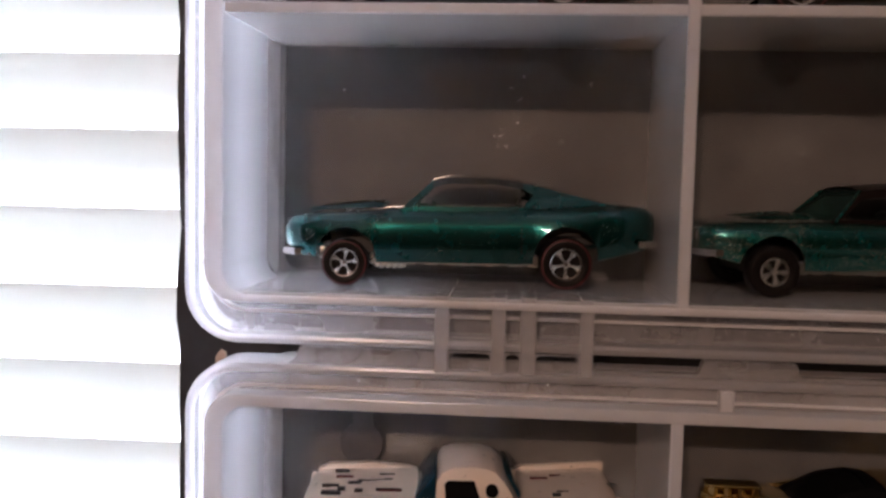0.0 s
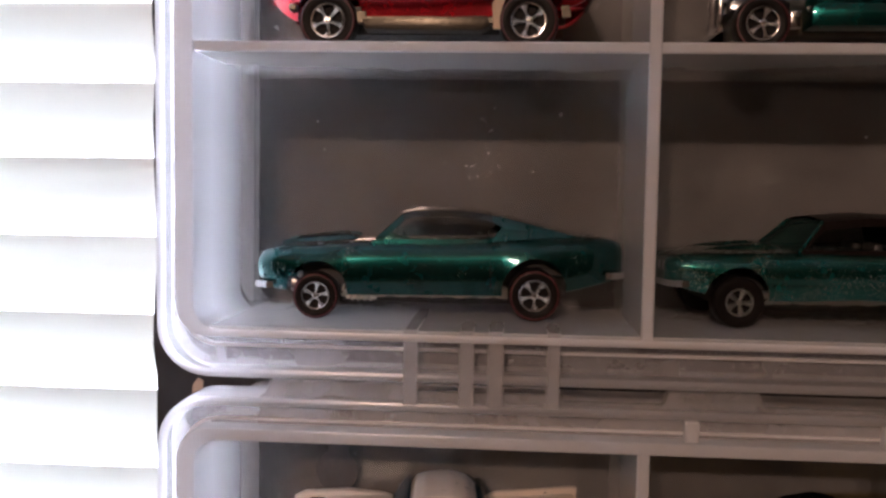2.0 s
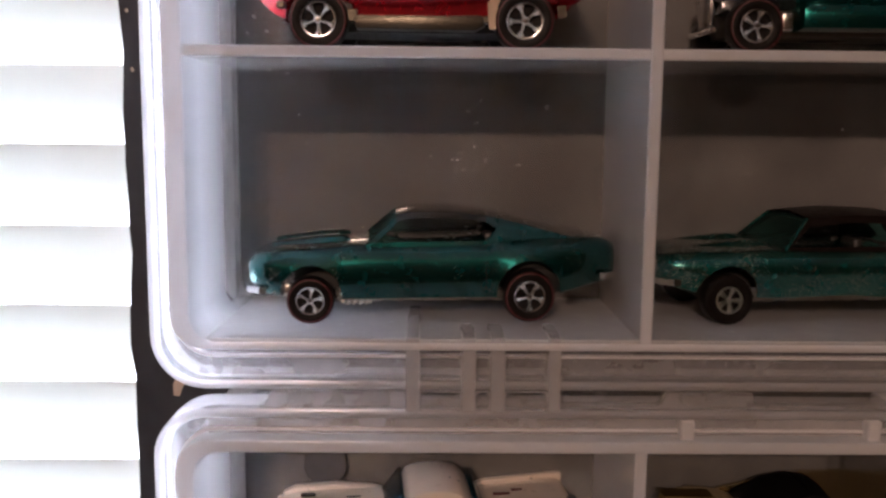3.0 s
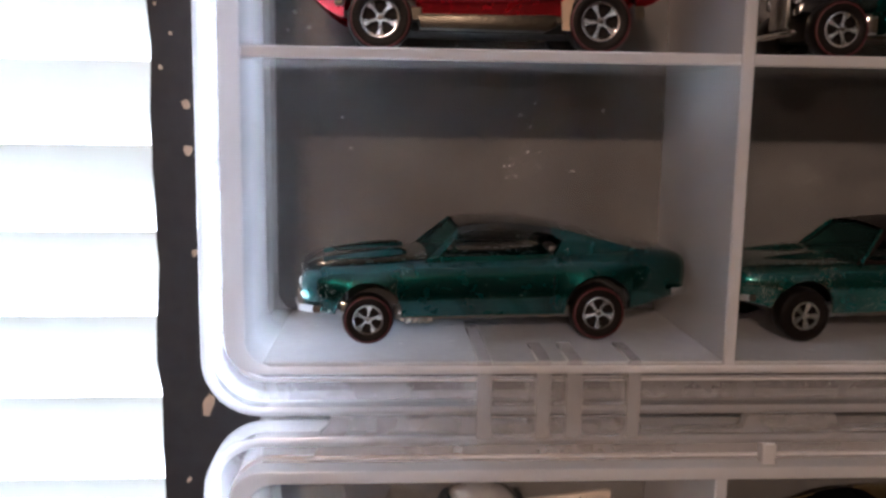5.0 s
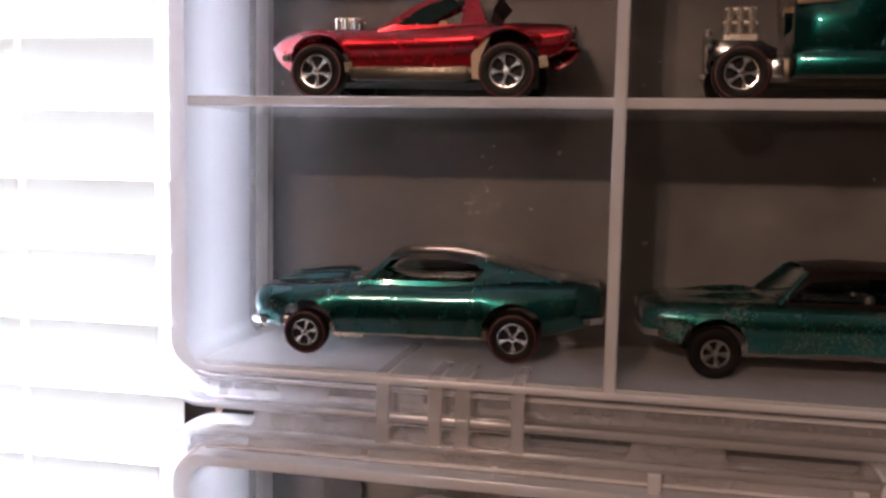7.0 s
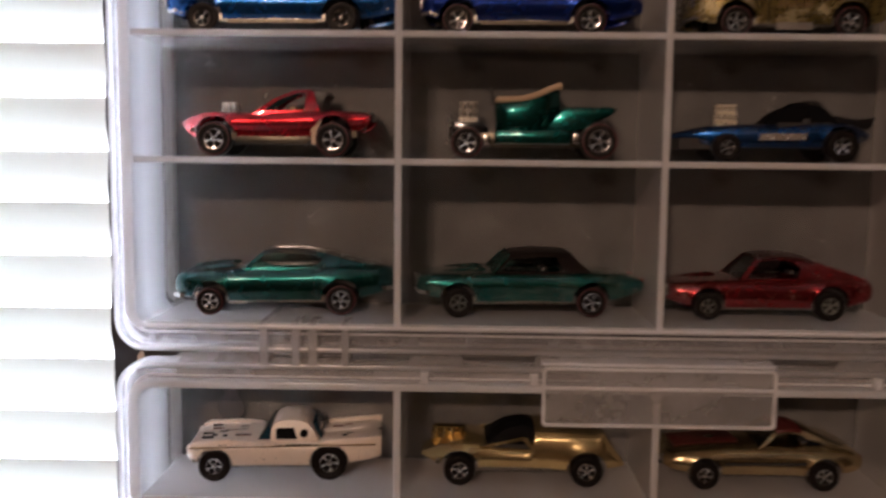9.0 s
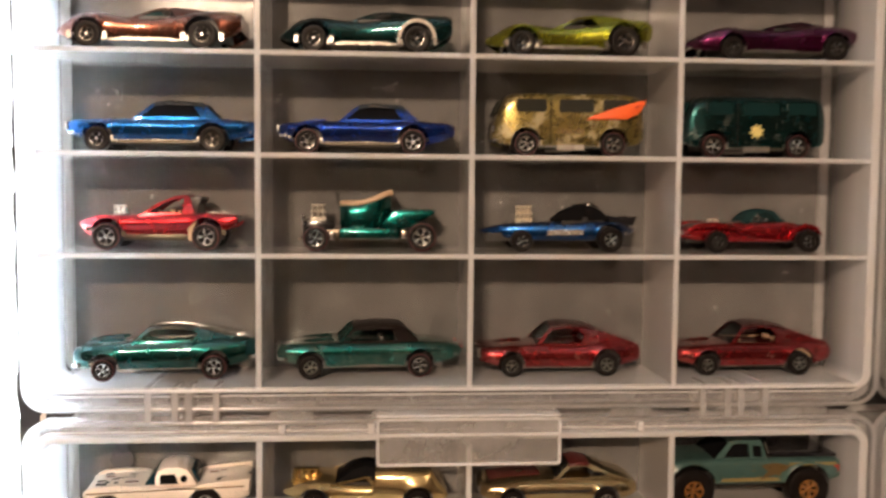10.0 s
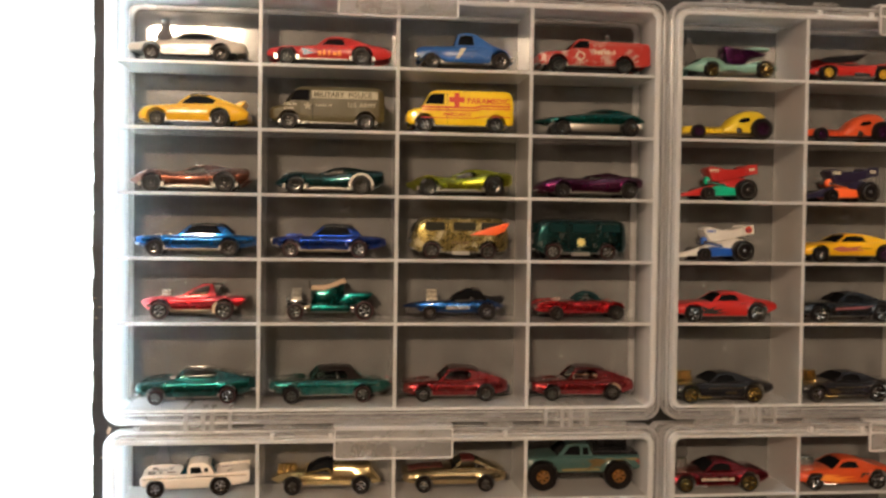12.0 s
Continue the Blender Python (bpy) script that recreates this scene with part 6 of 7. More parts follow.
plate(silver, "lower_trim", [(0.30 * L, 4.0), (0.29 * L, 8.2), (0.70 * L, 8.4), (0.70 * L, 4.0)], 13.75, BLACK_PAINT, 0.4)
L = 76.0
funny = coupe(dict(L=L, W=14.2, crown=0.7, base=3.2,
    top=[(0, 8.6), (0.03, 10.2), (0.12, 11.2), (0.3, 12.0), (0.42, 12.6), (0.6, 12.8), (0.78, 13.4), (0.92, 12.6), (1, 10.6)],
    bot=[(0, 5.6), (0.06, 4.4), (0.9, 4.4), (1, 6.6)], axles=[(0.16, 5.0), (0.762, 5.6)], gap=1.2,
    cab=[(0.39, 12.2), (0.475, 17.6), (0.55, 18.6), (0.64, 18.2), (0.84, 13.2)], bl=0,
    win=[(0.435, 13.1), (0.487, 16.8), (0.55, 17.5), (0.61, 17.0), (0.625, 13.1)], glass=BLACK_WINDOW, wheels="chrome", bumpers=False),
    0.0420, FLOORS[5], NEAR_C + 0.0144, RED_FUNNY, "scarlet drag coupe toy with orange number print", G)
bars(funny, 31.0, 46.0, 6.0, 3.6, 14.0, INK_ORANGE, 5, 9, "illegible orange print")
plate(funny, "flash_decal", [(22.0, 6.0), (30.0, 7.4), (24.0, 8.6), (30.0, 9.2), (21.0, 10.2)], 13.9, GREY_PAINT, 0.1, "grey flash")
for xx in (0.07 * L, 0.245 * L, 0.67 * L, 0.855 * L):
    plate(funny, "wheel_trim", [(xx - 1.0, 3.4), (xx - 1.0, 6.4), (xx + 1.0, 6.4), (xx + 1.0, 3.4)], 13.3, CHROME, 0.5, "bright metal trim")
L = 62.0
coupe34 = coupe(dict(L=L, W=12.8, crown=1.4, base=3.4,
    top=[(0, 12.6), (0.03, 14.2), (0.2, 14.6), (0.4, 15.0), (0.6, 15.6), (0.8, 15.2), (0.92, 12.6), (1, 8.0)],
    bot=[(0, 6.6), (0.1, 5.4), (0.4, 4.6), (0.8, 4.8), (1, 6.6)],
    plan=[(0, 0.62), (0.1, 0.72), (0.3, 0.84), (0.5, 0.95), (0.7, 1.0), (0.9, 0.9), (1, 0.6)], axles=[(0.155, 5.1), (0.85, 5.8)], gap=0.8, flare=1.4, inset=-0.6,
    cab=[(0.375, 14.6), (0.42, 22.8), (0.50, 24.2), (0.60, 23.2), (0.74, 17.0), (0.84, 14.2)], bl=0,
    win=[(0.412, 15.8), (0.438, 21.6), (0.50, 22.7), (0.575, 21.9), (0.585, 15.8)], roofw=0.72, belt=0.86, glass=BLACK_WINDOW, wheels="black", lights=False),
    0.1340, FLOORS[5], NEAR_C + 0.0142, BLUE_ENAMEL, "sky blue vintage coupe toy with white scuffs", G)
for sg in (-1, 1):
    bm = B()
    prism(bm, [(1.0, 6.0), (3.0, 10.6), (8.0, 12.2), (14.0, 11.0), (19.0, 7.0), (42.0, 5.4), (42.0, 4.2), (18.0, 4.8), (14.6, 7.4), (10.0, 10.8), (6.0, 10.2), (3.2, 6.0)], sg * 11.9 - 1.8, sg * 11.9 + 1.8, 0.5)
    part("fender", bm, BLUE_ENAMEL, coupe34, "", MM)
part("grille", box(B(), -0.6, 0.6, -4.5, 4.5, 6.4, 12.8, 0.5), CHROME, coupe34, "chrome grille", MM)
plate(coupe34, "scuff", [(0.37 * L, 6.2), (0.42 * L, 6.8), (0.47 * L, 11.0), (0.50 * L, 14.0), (0.44 * L, 13.4), (0.42 * L, 9.6)], 12.3, INK_WHITE, 0.08, "pale flash mark")
L = 72.5
fire = coupe(dict(L=L, W=14.0, crown=0.8, base=3.2,
    top=[(0, 11.6), (0.02, 13.0), (0.1, 13.8), (0.235, 14.6), (0.27, 15.4), (0.355, 21.4), (0.40, 22.0), (0.46, 21.6), (0.5, 20.8), (0.9, 20.4), (0.985, 19.8), (1, 17.5)],
    bot=[(0, 6.4), (0.06, 5.2), (0.9, 5.0), (1, 6.2)], side=SLAB, plan=[(0, 0.84), (0.04, 0.94), (0.2, 0.97), (0.6, 1.0), (0.97, 0.99), (1, 0.93)],
    axles=[(0.17, 5.2), (0.765, 5.2)], gap=1.2, wheels="black", bz=(6.6, 6.6)),
    0.2112, FLOORS[5], NEAR_C + 0.0142, RED_ENAMEL, "worn red toy fire rescue truck with pale print", G, name="toy_fire_truck")
plate(fire, "side_window", [(0.285 * L, 16.0), (0.355 * L, 20.4), (0.44 * L, 20.4), (0.44 * L, 16.0)], 13.8, BLACK_WINDOW, 0.25, "black window")
part("windshield", prism(B(), [(0.262 * L, 15.6), (0.335 * L, 20.4), (0.33 * L, 20.7), (0.255 * L, 15.9)], -10.5, 10.5, 0.1), BLACK_WINDOW, fire, "black windshield", MM)
badge = [(26.5 + 2.9 * math.cos(math.tau * i / 20), 11.0 + 2.9 * math.sin(math.tau * i / 20)) for i in range(20)]
plate(fire, "badge", badge, 13.95, INK_WHITE, 0.08, "round pale badge")
plate(fire, "badge_centre", [(26.5 + (x - 26.5) * 0.72, 11 + (z - 11) * 0.72) for x, z in badge], 14.04, RED_ENAMEL, 0.08)
bars(fire, 35.5, 50.0, 12.2, 3.0, 13.98, INK_WHITE, 7, 11, "worn pale print")
bars(fire, 36.0, 66.0, 18.0, 1.6, 13.9, enamel("dull_rose_print", (0.42, 0.12, 0.09), 0.3), 14, 12, "worn print")

# ---- lower case, top row ----
L = 66.5
white = coupe(dict(L=L, W=14.2, crown=1.0, base=4.2,
    top=[(0, 10.8), (0.01, 12.0), (0.06, 12.7), (0.2, 13.1), (0.36, 13.3), (0.6, 13.0), (0.72, 13.0), (0.88, 13.6), (0.98, 14.2), (1, 13.6)],
    bot=[(0, 7.4), (0.05, 6.4), (0.14, 5.5), (0.7, 5.4), (0.9, 6.8), (1, 7.8)], side=[(0, 0.93), (0.2, 0.975), (0.5, 1.0), (0.8, 0.99), (0.9, 0.97), (1.0, 0.89)],
    axles=[(0.142, 5.4), (0.732, 6.3)], arches=[(0.143 * L, 5.6, 6.2), (0.732 * L, 6.0, 6.9)],
    cab=[(0.425, 12.8), (0.428, 17.0), (0.442, 19.0), (0.48, 20.1), (0.56, 20.3), (0.61, 19.4), (0.645, 17.0), (0.685, 12.8)], ws=1, bl=0,
    win=[(0.456, 13.8), (0.452, 17.0), (0.465, 17.7), (0.545, 17.7), (0.567, 13.8)], roofw=0.72, belt=0.80, roofcrown=1.6,
    inside=matte("teal_interior_plastic", (0.03, 0.12, 0.13), 0.4), glass=BLACK_WINDOW, side_glass=True, wheels="chrome", bz=(7.4, 8.2)),
    -0.0355, LOW_FLOOR, NEAR_A + 0.0148, IVORY, "ivory toy convertible with hardtop, tail fins and chipped black print", G, turn=4.5)
for sg in (-1, 1):
    bm = B()
    prism(bm, [(44.0, 12.8), (48.0, 14.2), (65.8, 15.6), (66.8, 15.3), (66.4, 9.8), (55.0, 12.2), (46.0, 12.3)], sg * 12.4 - 0.9, sg * 12.4 + 0.9, 0.4)
    part("tail_fin", bm, IVORY, white, "", MM)
    bm = B()
    prism(bm, [(0.8, 10.4), (1.4, 13.0), (4.0, 14.2), (14.0, 14.6), (22.0, 13.9), (25.0, 12.9), (25.0, 11.2)], sg * 11.6 - 1.3, sg * 11.6 + 1.3, 0.6)
    part("front_fender", bm, IVORY, white, "", MM)
    lamp_disc(white, 0.3, sg * 10.4, 10.6, 1.7, IVORY)
    port = [(0.600 * L + 1.35 * math.cos(math.tau * i / 16), 15.9 + 1.35 * math.sin(math.tau * i / 16)) for i in range(16)]
plate(white, "porthole", port, 10.15, BLACK_WINDOW, 0.9, "round dark porthole")
rng = random.Random(21)
for k in range(14):
    x, y = rng.uniform(4, 19), rng.uniform(-10, 7)
    bm = B()
    box(bm, x, x + rng.uniform(1.5, 5.0), y, y + rng.uniform(0.5, 1.3), 13.6, 14.24)
    part("print", bm, INK_BLACK if k % 5 else DULL_RED, white, "worn illegible print", MM, Matrix.Rotation(radians(rng.uniform(-0.5, 0.5)), 4, "Z"))
for k in range(8):
    x, y = rng.uniform(48, 64), rng.uniform(-9, 6)
    bm = B()
    box(bm, x, x + rng.uniform(1.5, 4.5), y, y + rng.uniform(0.4, 1.4), 13.7, 14.32)
    part("print", bm, DULL_RED if k % 3 == 1 else INK_BLACK, white, "worn illegible print", MM)
bm = prism(B(), [(0.352 * L, 13.0), (0.418 * L, 18.8), (0.426 * L, 18.8), (0.424 * L, 13.0)], -10.2, 10.2, 0.3)
part("windshield", bm, TINT_BLOCK, white, "dark blue tinted windshield", MM)
bm = prism(B(), [(0.690 * L, 13.0), (0.642 * L, 18.9), (0.662 * L, 18.6), (0.692 * L, 15.0)], -8.6, 8.6, 0.3)
part("rear_window", bm, TINT_BLOCK, white, "dark blue tinted rear window", MM)
bars(white, 0.16 * L, 0.97 * L, 12.5, 0.4, 13.0, INK_BLACK, 26, 22, "worn dark belt line")
plate(white, "chrome_strip", [(0.02 * L, 11.7), (0.02 * L, 12.1), (0.97 * L, 12.9), (0.97 * L, 12.5)], 13.3, PALE_GOLD, 0.5)

L = 69.0
goldcar = coupe(dict(L=L, W=13.8, crown=0.6, base=4.6,
    top=[(0, 9.0), (0.05, 10.8), (0.13, 13.6), (0.20, 14.4), (0.28, 14.0), (0.38, 12.8), (0.535, 12.3), (0.545, 12.5), (0.56, 18.4), (0.70, 18.5), (0.86, 18.0), (0.89, 18.7), (0.94, 14.4), (1, 9.0)],
    bot=[(0, 8.2), (0.06, 7.2), (0.3, 5.8), (0.7, 6.0), (0.93, 6.8), (1, 7.6)], plan=[(0, 0.4), (0.06, 0.66), (0.18, 0.95), (0.4, 0.90), (0.6, 0.93), (0.8, 1.0), (1, 0.95)],
    side=[(0, 0.93), (0.3, 0.98), (0.55, 1.0), (0.8, 0.97), (0.93, 0.93), (1.0, 0.86)],
    axles=[(0.193, 5.4), (0.82, 5.6)], gap=1.2, flare=0.7,
    cab=[(0.30, 12.8), (0.42, 18.4), (0.50, 19.8), (0.56, 19.2), (0.60, 14.4)], ws=2, bl=0,
    win=[(0.365, 13.3), (0.44, 16.0), (0.50, 16.6), (0.545, 14.0)], roofw=0.58, belt=0.74, roofmat=BLACK_WINDOW, pillarmat=BLACK_WINDOW, glass=BLACK_WINDOW, wheels="chrome", bumpers=False, lights=False),
    0.0457, LOW_FLOOR, NEAR_A + 0.0155, GOLD_BODY, "gold plated toy show car with dark canopy and an open engine", G, name="toy_show_car")
plate(goldcar, "window_rail", [(0.29 * L, 13.6), (0.50 * L, 17.0), (0.525 * L, 16.9), (0.575 * L, 12.0), (0.550 * L, 12.0), (0.505 * L, 16.0), (0.33 * L, 13.2)], 11.4, GOLD_BODY, 0.9, "gold window rail")
stack_engine(goldcar, 9.6, 12.6, 12.6, 4.8, GOLD_CHROME, 2, 4)
L = 67.0
zcar = coupe(dict(L=L, W=13.8, crown=0.9, base=3.8,
    top=[(0, 10.4), (0.03, 11.8), (0.12, 13.0), (0.3, 14.0), (0.45, 14.2), (0.7, 14.2), (0.9, 13.6), (1, 12.0)],
    bot=[(0, 7.6), (0.06, 6.4), (0.3, 5.4), (0.7, 5.4), (0.93, 6.6), (1, 8.0)], axles=[(0.20, 5.0), (0.80, 5.2)], flare=0.5,
    cab=[(0.46, 13.8), (0.565, 19.4), (0.63, 20.2), (0.71, 19.8), (0.86, 15.6), (0.95, 13.6)], bl=0,
    win=[(0.505, 14.7), (0.575, 18.4), (0.63, 18.9), (0.685, 18.6), (0.74, 16.6), (0.69, 14.7)], roofw=0.62, glass=DARK_GLASS, wheels="chrome", cover=(0.57, 0.70, DULL_RED), bz=(8.2, 8.6)),
    0.1290, LOW_FLOOR, NEAR_A + 0.0155, PALE_GOLD, "pale gold plated sports coupe toy with red hood print", G, name="toy_sports_car")
part("hood_print", prism(B(), [(4.0, 13.2), (12.0, 14.3), (26.0, 15.1), (26.0, 15.25), (12.0, 14.45), (4.0, 13.4)], -6.5, 6.5), DULL_RED, zcar, "red and black hood print", MM)
plate(zcar, "quarter_window", [(0.715 * L, 15.6), (0.715 * L, 17.6), (0.755 * L, 17.2), (0.80 * L, 15.8)], 11.35, BLACK_WINDOW, 0.5, "black quarter window")
plate(zcar, "side_print", [(0.30 * L, 9.0), (0.30 * L, 9.7), (0.70 * L, 10.2), (0.70 * L, 9.5)], 13.85, INK_BLACK, 0.06)

# lifted pickup
L = 78.0
truck = coupe(dict(L=L, W=13.6, crown=0.6, base=9.5,
    top=[(0, 19.0), (0.02, 20.4), (0.12, 21.2), (0.27, 21.8), (0.32, 22.0), (0.6, 22.0), (0.63, 22.0), (0.98, 22.0), (1, 21.2)],
    bot=[(0, 14.0), (0.05, 13.0), (0.3, 11.6), (0.7, 11.6), (0.95, 13.2), (1, 14.0)], side=SLAB, plan=[(0, 0.84), (0.05, 0.95), (0.3, 1.0), (0.97, 1.0), (1, 0.95)],
    axles=[(0.160, 9.3), (0.808, 9.3)], arches=[(0.160 * L, 10.0, 10.2), (0.808 * L, 10.0, 10.2)], wheels="orange", flare=0.9, inset=-1.6,
    cab=[(0.275, 21.6), (0.375, 28.6), (0.42, 29.4), (0.56, 29.2), (0.585, 21.6)],
    win=[(0.335, 22.6), (0.395, 27.6), (0.43, 28.1), (0.485, 28.0), (0.485, 22.6)], roofw=0.74, belt=0.88, glass=BLACK_WINDOW, bz=(14.0, 14.4), basemat=BLACK_PAINT),
    0.2075, LOW_FLOOR, NEAR_A + 0.0155, TRUCK_PAINT, "seafoam lifted toy pickup with huge tyres and orange hubs", G, name="toy_pickup")
part("bed_liner", prism(B(), [(0.60 * L, 22.5), (0.60 * L, 24.0), (0.70 * L, 24.6), (0.98 * L, 23.8), (0.985 * L, 22.5)], -11.5, 11.5, 0.3), BLACK_PAINT, truck, "black bed cover", MM)
plate(truck, "side_print", [(0.53 * L, 13.0), (0.58 * L, 17.0), (0.54 * L, 19.6), (0.62 * L, 20.8), (0.72 * L, 19.0), (0.69 * L, 14.0), (0.62 * L, 15.6)], 13.55, enamel("brown_splash_print", (0.13, 0.085, 0.03), 0.6), 0.1, "brown splash print")
for sg in (-1, 1):
    part("roll_bar", rod(B(), (0.60 * L, sg * 10.5, 22.0), (0.575 * L, sg * 10.0, 28.8), 0.55, 8), CHROME, truck, "", MM)
plate(truck, "quarter_window", [(0.505 * L, 22.8), (0.505 * L, 27.6), (0.548 * L, 27.4), (0.555 * L, 22.8)], 10.9, BLACK_WINDOW, 0.7, "black quarter window")
# two pale stripes put the side's yellowish sheen into colour
plate(truck, "lower_stripe", [(0.28 * L, 12.6), (0.28 * L, 14.0), (0.52 * L, 14.4), (0.66 * L, 14.2), (0.66 * L, 12.8)], 13.5, enamel("gold_sheen_print", (0.24, 0.19, 0.07), 0.5), 0.1, "pale gold stripe for a sheen")
plate(truck, "bed_stripe", [(0.70 * L, 19.4), (0.70 * L, 20.6), (0.97 * L, 20.8), (0.97 * L, 19.4)], 13.55, enamel("gold_sheen_stripe", (0.24, 0.19, 0.07), 0.5), 0.1, "pale gold stripe for a sheen")
plate(truck, "side_step", [(0.30 * L, 10.2), (0.30 * L, 11.2), (0.68 * L, 11.2), (0.68 * L, 10.2)], 13.2, CHROME, 0.6)
plate(truck, "tail_light", [(0.955 * L, 16.6), (0.955 * L, 19.6), (0.985 * L, 19.6), (0.985 * L, 16.6)], 13.3, RED_LAMP, 0.25)

# loose car on top of the first case
L = 74.0
coupe(dict(L=L, W=14.2, crown=0.7, base=3.2, top=[(0, 9.6), (0.05, 11.4), (0.3, 12.4), (0.7, 12.8), (0.95, 12.0), (1, 10.6)], bot=[(0, 5.6), (0.1, 4.4), (0.9, 4.4), (1, 6.0)],
    axles=[(0.17, 5.0), (0.77, 5.2)], cab=[(0.34, 12.0), (0.45, 17.6), (0.55, 18.4), (0.68, 17.6), (0.85, 12.4)], bl=1, win=[(0.39, 13.0), (0.46, 16.6), (0.55, 17.2), (0.64, 16.6), (0.69, 13.0)], wheels="black", glass=BLACK_WINDOW),
    0.2130, 1.3660 + CH + 0.0043, NEAR_A + 0.0146, ORANGE, "orange toy coupe standing loose on top of a storage case", G)


# ---- second case: two columns in view ----
def muscle(x0, row, L, paint, label, wheels, top_engine=None, glass=BLACK_WINDOW, z0=None):
    f = FLOORS[row] if z0 is None else z0
    c = coupe(dict(L=L, W=14.4, crown=0.8, base=3.2,
        top=[(0, 9.6), (0.03, 11.2), (0.15, 12.4), (0.35, 13.0), (0.6, 13.2), (0.78, 14.4), (0.9, 14.0), (0.98, 12.8), (1, 11.4)],
        bot=[(0, 6.0), (0.06, 5.0), (0.3, 4.2), (0.7, 4.4), (0.92, 6.6), (1, 8.6)], axles=[(0.16, 5.3), (0.79, 6.0)], gap=1.2, flare=0.7,
        cab=[(0.33, 12.8), (0.45, 18.4), (0.54, 19.4), (0.64, 18.8), (0.80, 14.8), (0.92, 13.4)], bl=0,
        win=[(0.40, 13.8), (0.46, 17.4), (0.54, 18.0), (0.60, 17.4), (0.62, 13.9)], roofw=0.62, glass=glass, wheels=wheels, bz=(7.0, 8.8), bumpers=False),
        x0, f, NEAR_B + 0.0148, paint, label, G)
    if top_engine:
        stack_engine(c, 0.145 * L, 13.4, 12.0, 6.4, top_engine)
        for sg in (-1, 1):
            bm = B()
            for k in range(4):
                rod(bm, (17.0 + 2.0 * k, sg * 12.5, 5.2), (18.4 + 2.0 * k, sg * 14.0, 3.6), 0.7, 8)
            part("side_pipes", bm, top_engine, c, "bright side exhaust", MM)
    return c


bk = muscle(0.3035, 0, 68.0, BLACK_PAINT, "black toy muscle car with gold engine and gold hubs", "gold", GOLD_CHROME)
plate(bk, "gold_line", [(0.33 * 68, 9.6), (0.33 * 68, 10.1), (0.62 * 68, 10.4), (0.80 * 68, 12.6), (0.80 * 68, 12.2), (0.63 * 68, 9.9)], 14.35, PALE_GOLD, 0.1)
bars(bk, 34.0, 42.0, 6.4, 2.0, 14.3, PALE_GOLD, 5, 31, "small gold print")
bk2 = muscle(0.3900, 0, 68.0, BLACK_PAINT, "black toy muscle car with gold engine and silver hubs", "bright", GOLD_CHROME)
plate(bk2, "gold_line", [(0.33 * 68, 9.6), (0.33 * 68, 10.1), (0.62 * 68, 10.4), (0.80 * 68, 12.6), (0.80 * 68, 12.2), (0.63 * 68, 9.9)], 14.35, PALE_GOLD, 0.1)
plate(bk2, "gold_flash", [(0.30 * 68, 6.0), (0.26 * 68, 9.4), (0.36 * 68, 8.6), (0.40 * 68, 6.4)], 14.3, PALE_GOLD, 0.1)
rm = muscle(0.3045, 1, 68.0, TOMATO, "tomato red toy muscle car with black tribal print", "bright")
plate(rm, "flame_print", [(0.22 * 68, 6.0), (0.23 * 68, 10.8), (0.30 * 68, 8.8), (0.38 * 68, 10.4), (0.34 * 68, 8.2), (0.46 * 68, 8.8), (0.38 * 68, 6.8), (0.52 * 68, 6.6), (0.36 * 68, 5.4)], 14.2, INK_BLACK, 0.12, "black flame print")
plate(rm, "rear_stroke", [(0.60 * 68, 11.6), (0.72 * 68, 13.0), (0.62 * 68, 12.2)], 14.0, INK_BLACK, 0.12)
gm = muscle(0.3902, 1, 69.0, GREY_PAINT, "gunmetal toy muscle car with faded rose print", "bright")
plate(gm, "side_print", [(0.30 * 69, 8.0), (0.32 * 69, 9.6), (0.70 * 69, 11.2), (0.62 * 69, 9.2)], 14.3, enamel("faded_rose_print", (0.25, 0.09, 0.10), 0.6), 0.1)
wn_ = muscle(0.3015, 0, 68.0, WINE, "wine red toy muscle car with chrome engine and white script", "gold", CHROME, z0=LOW_FLOOR)
bars(wn_, 21.0, 43.0, 8.0, 2.0, 14.35, INK_WHITE, 14, 41, "white script, not readable")
om = muscle(0.3900, 0, 69.0, ORANGE, "orange toy muscle car with chrome engine and flame print", "bright", CHROME, z0=LOW_FLOOR)
plate(om, "flame_print", [(0.2 * 69, 7.0), (0.24 * 69, 10.6), (0.40 * 69, 10.2), (0.32 * 69, 9.0), (0.56 * 69, 9.0), (0.40 * 69, 7.4), (0.60 * 69, 6.6), (0.36 * 69, 5.4)], 14.3, INK_ORANGE, 0.1, "amber flame print")
plate(om, "black_print", [(0.60 * 69, 7.6), (0.66 * 69, 10.4), (0.72 * 69, 9.0), (0.70 * 69, 11.4), (0.62 * 69, 11.4)], 14.3, INK_BLACK, 0.1, "black print")

L = 70.0
ym = coupe(dict(L=L, W=14.0, crown=0.9, base=3.0, top=[(0, 8.8), (0.04, 10.6), (0.2, 12.4), (0.34, 13.0), (0.6, 13.2), (0.8, 14.2), (0.94, 13.0), (1, 11.0)], bot=[(0, 5.8), (0.06, 4.6), (0.9, 4.8), (1, 6.4)],
    axles=[(0.155, 5.1), (0.785, 5.5)], cab=[(0.30, 12.6), (0.42, 17.8), (0.52, 18.8), (0.66, 18.0), (0.88, 13.8)], bl=0, win=[(0.36, 13.6), (0.43, 17.0), (0.52, 17.6), (0.60, 17.0), (0.62, 13.7)], wheels=["black", "purple"], glass=BLACK_WINDOW, bumpers=False),
    0.3902, FLOORS[2], NEAR_B + 0.0145, YELLOW, "yellow toy sports car with pink and black tribal print", G, name="toy_sports_car")
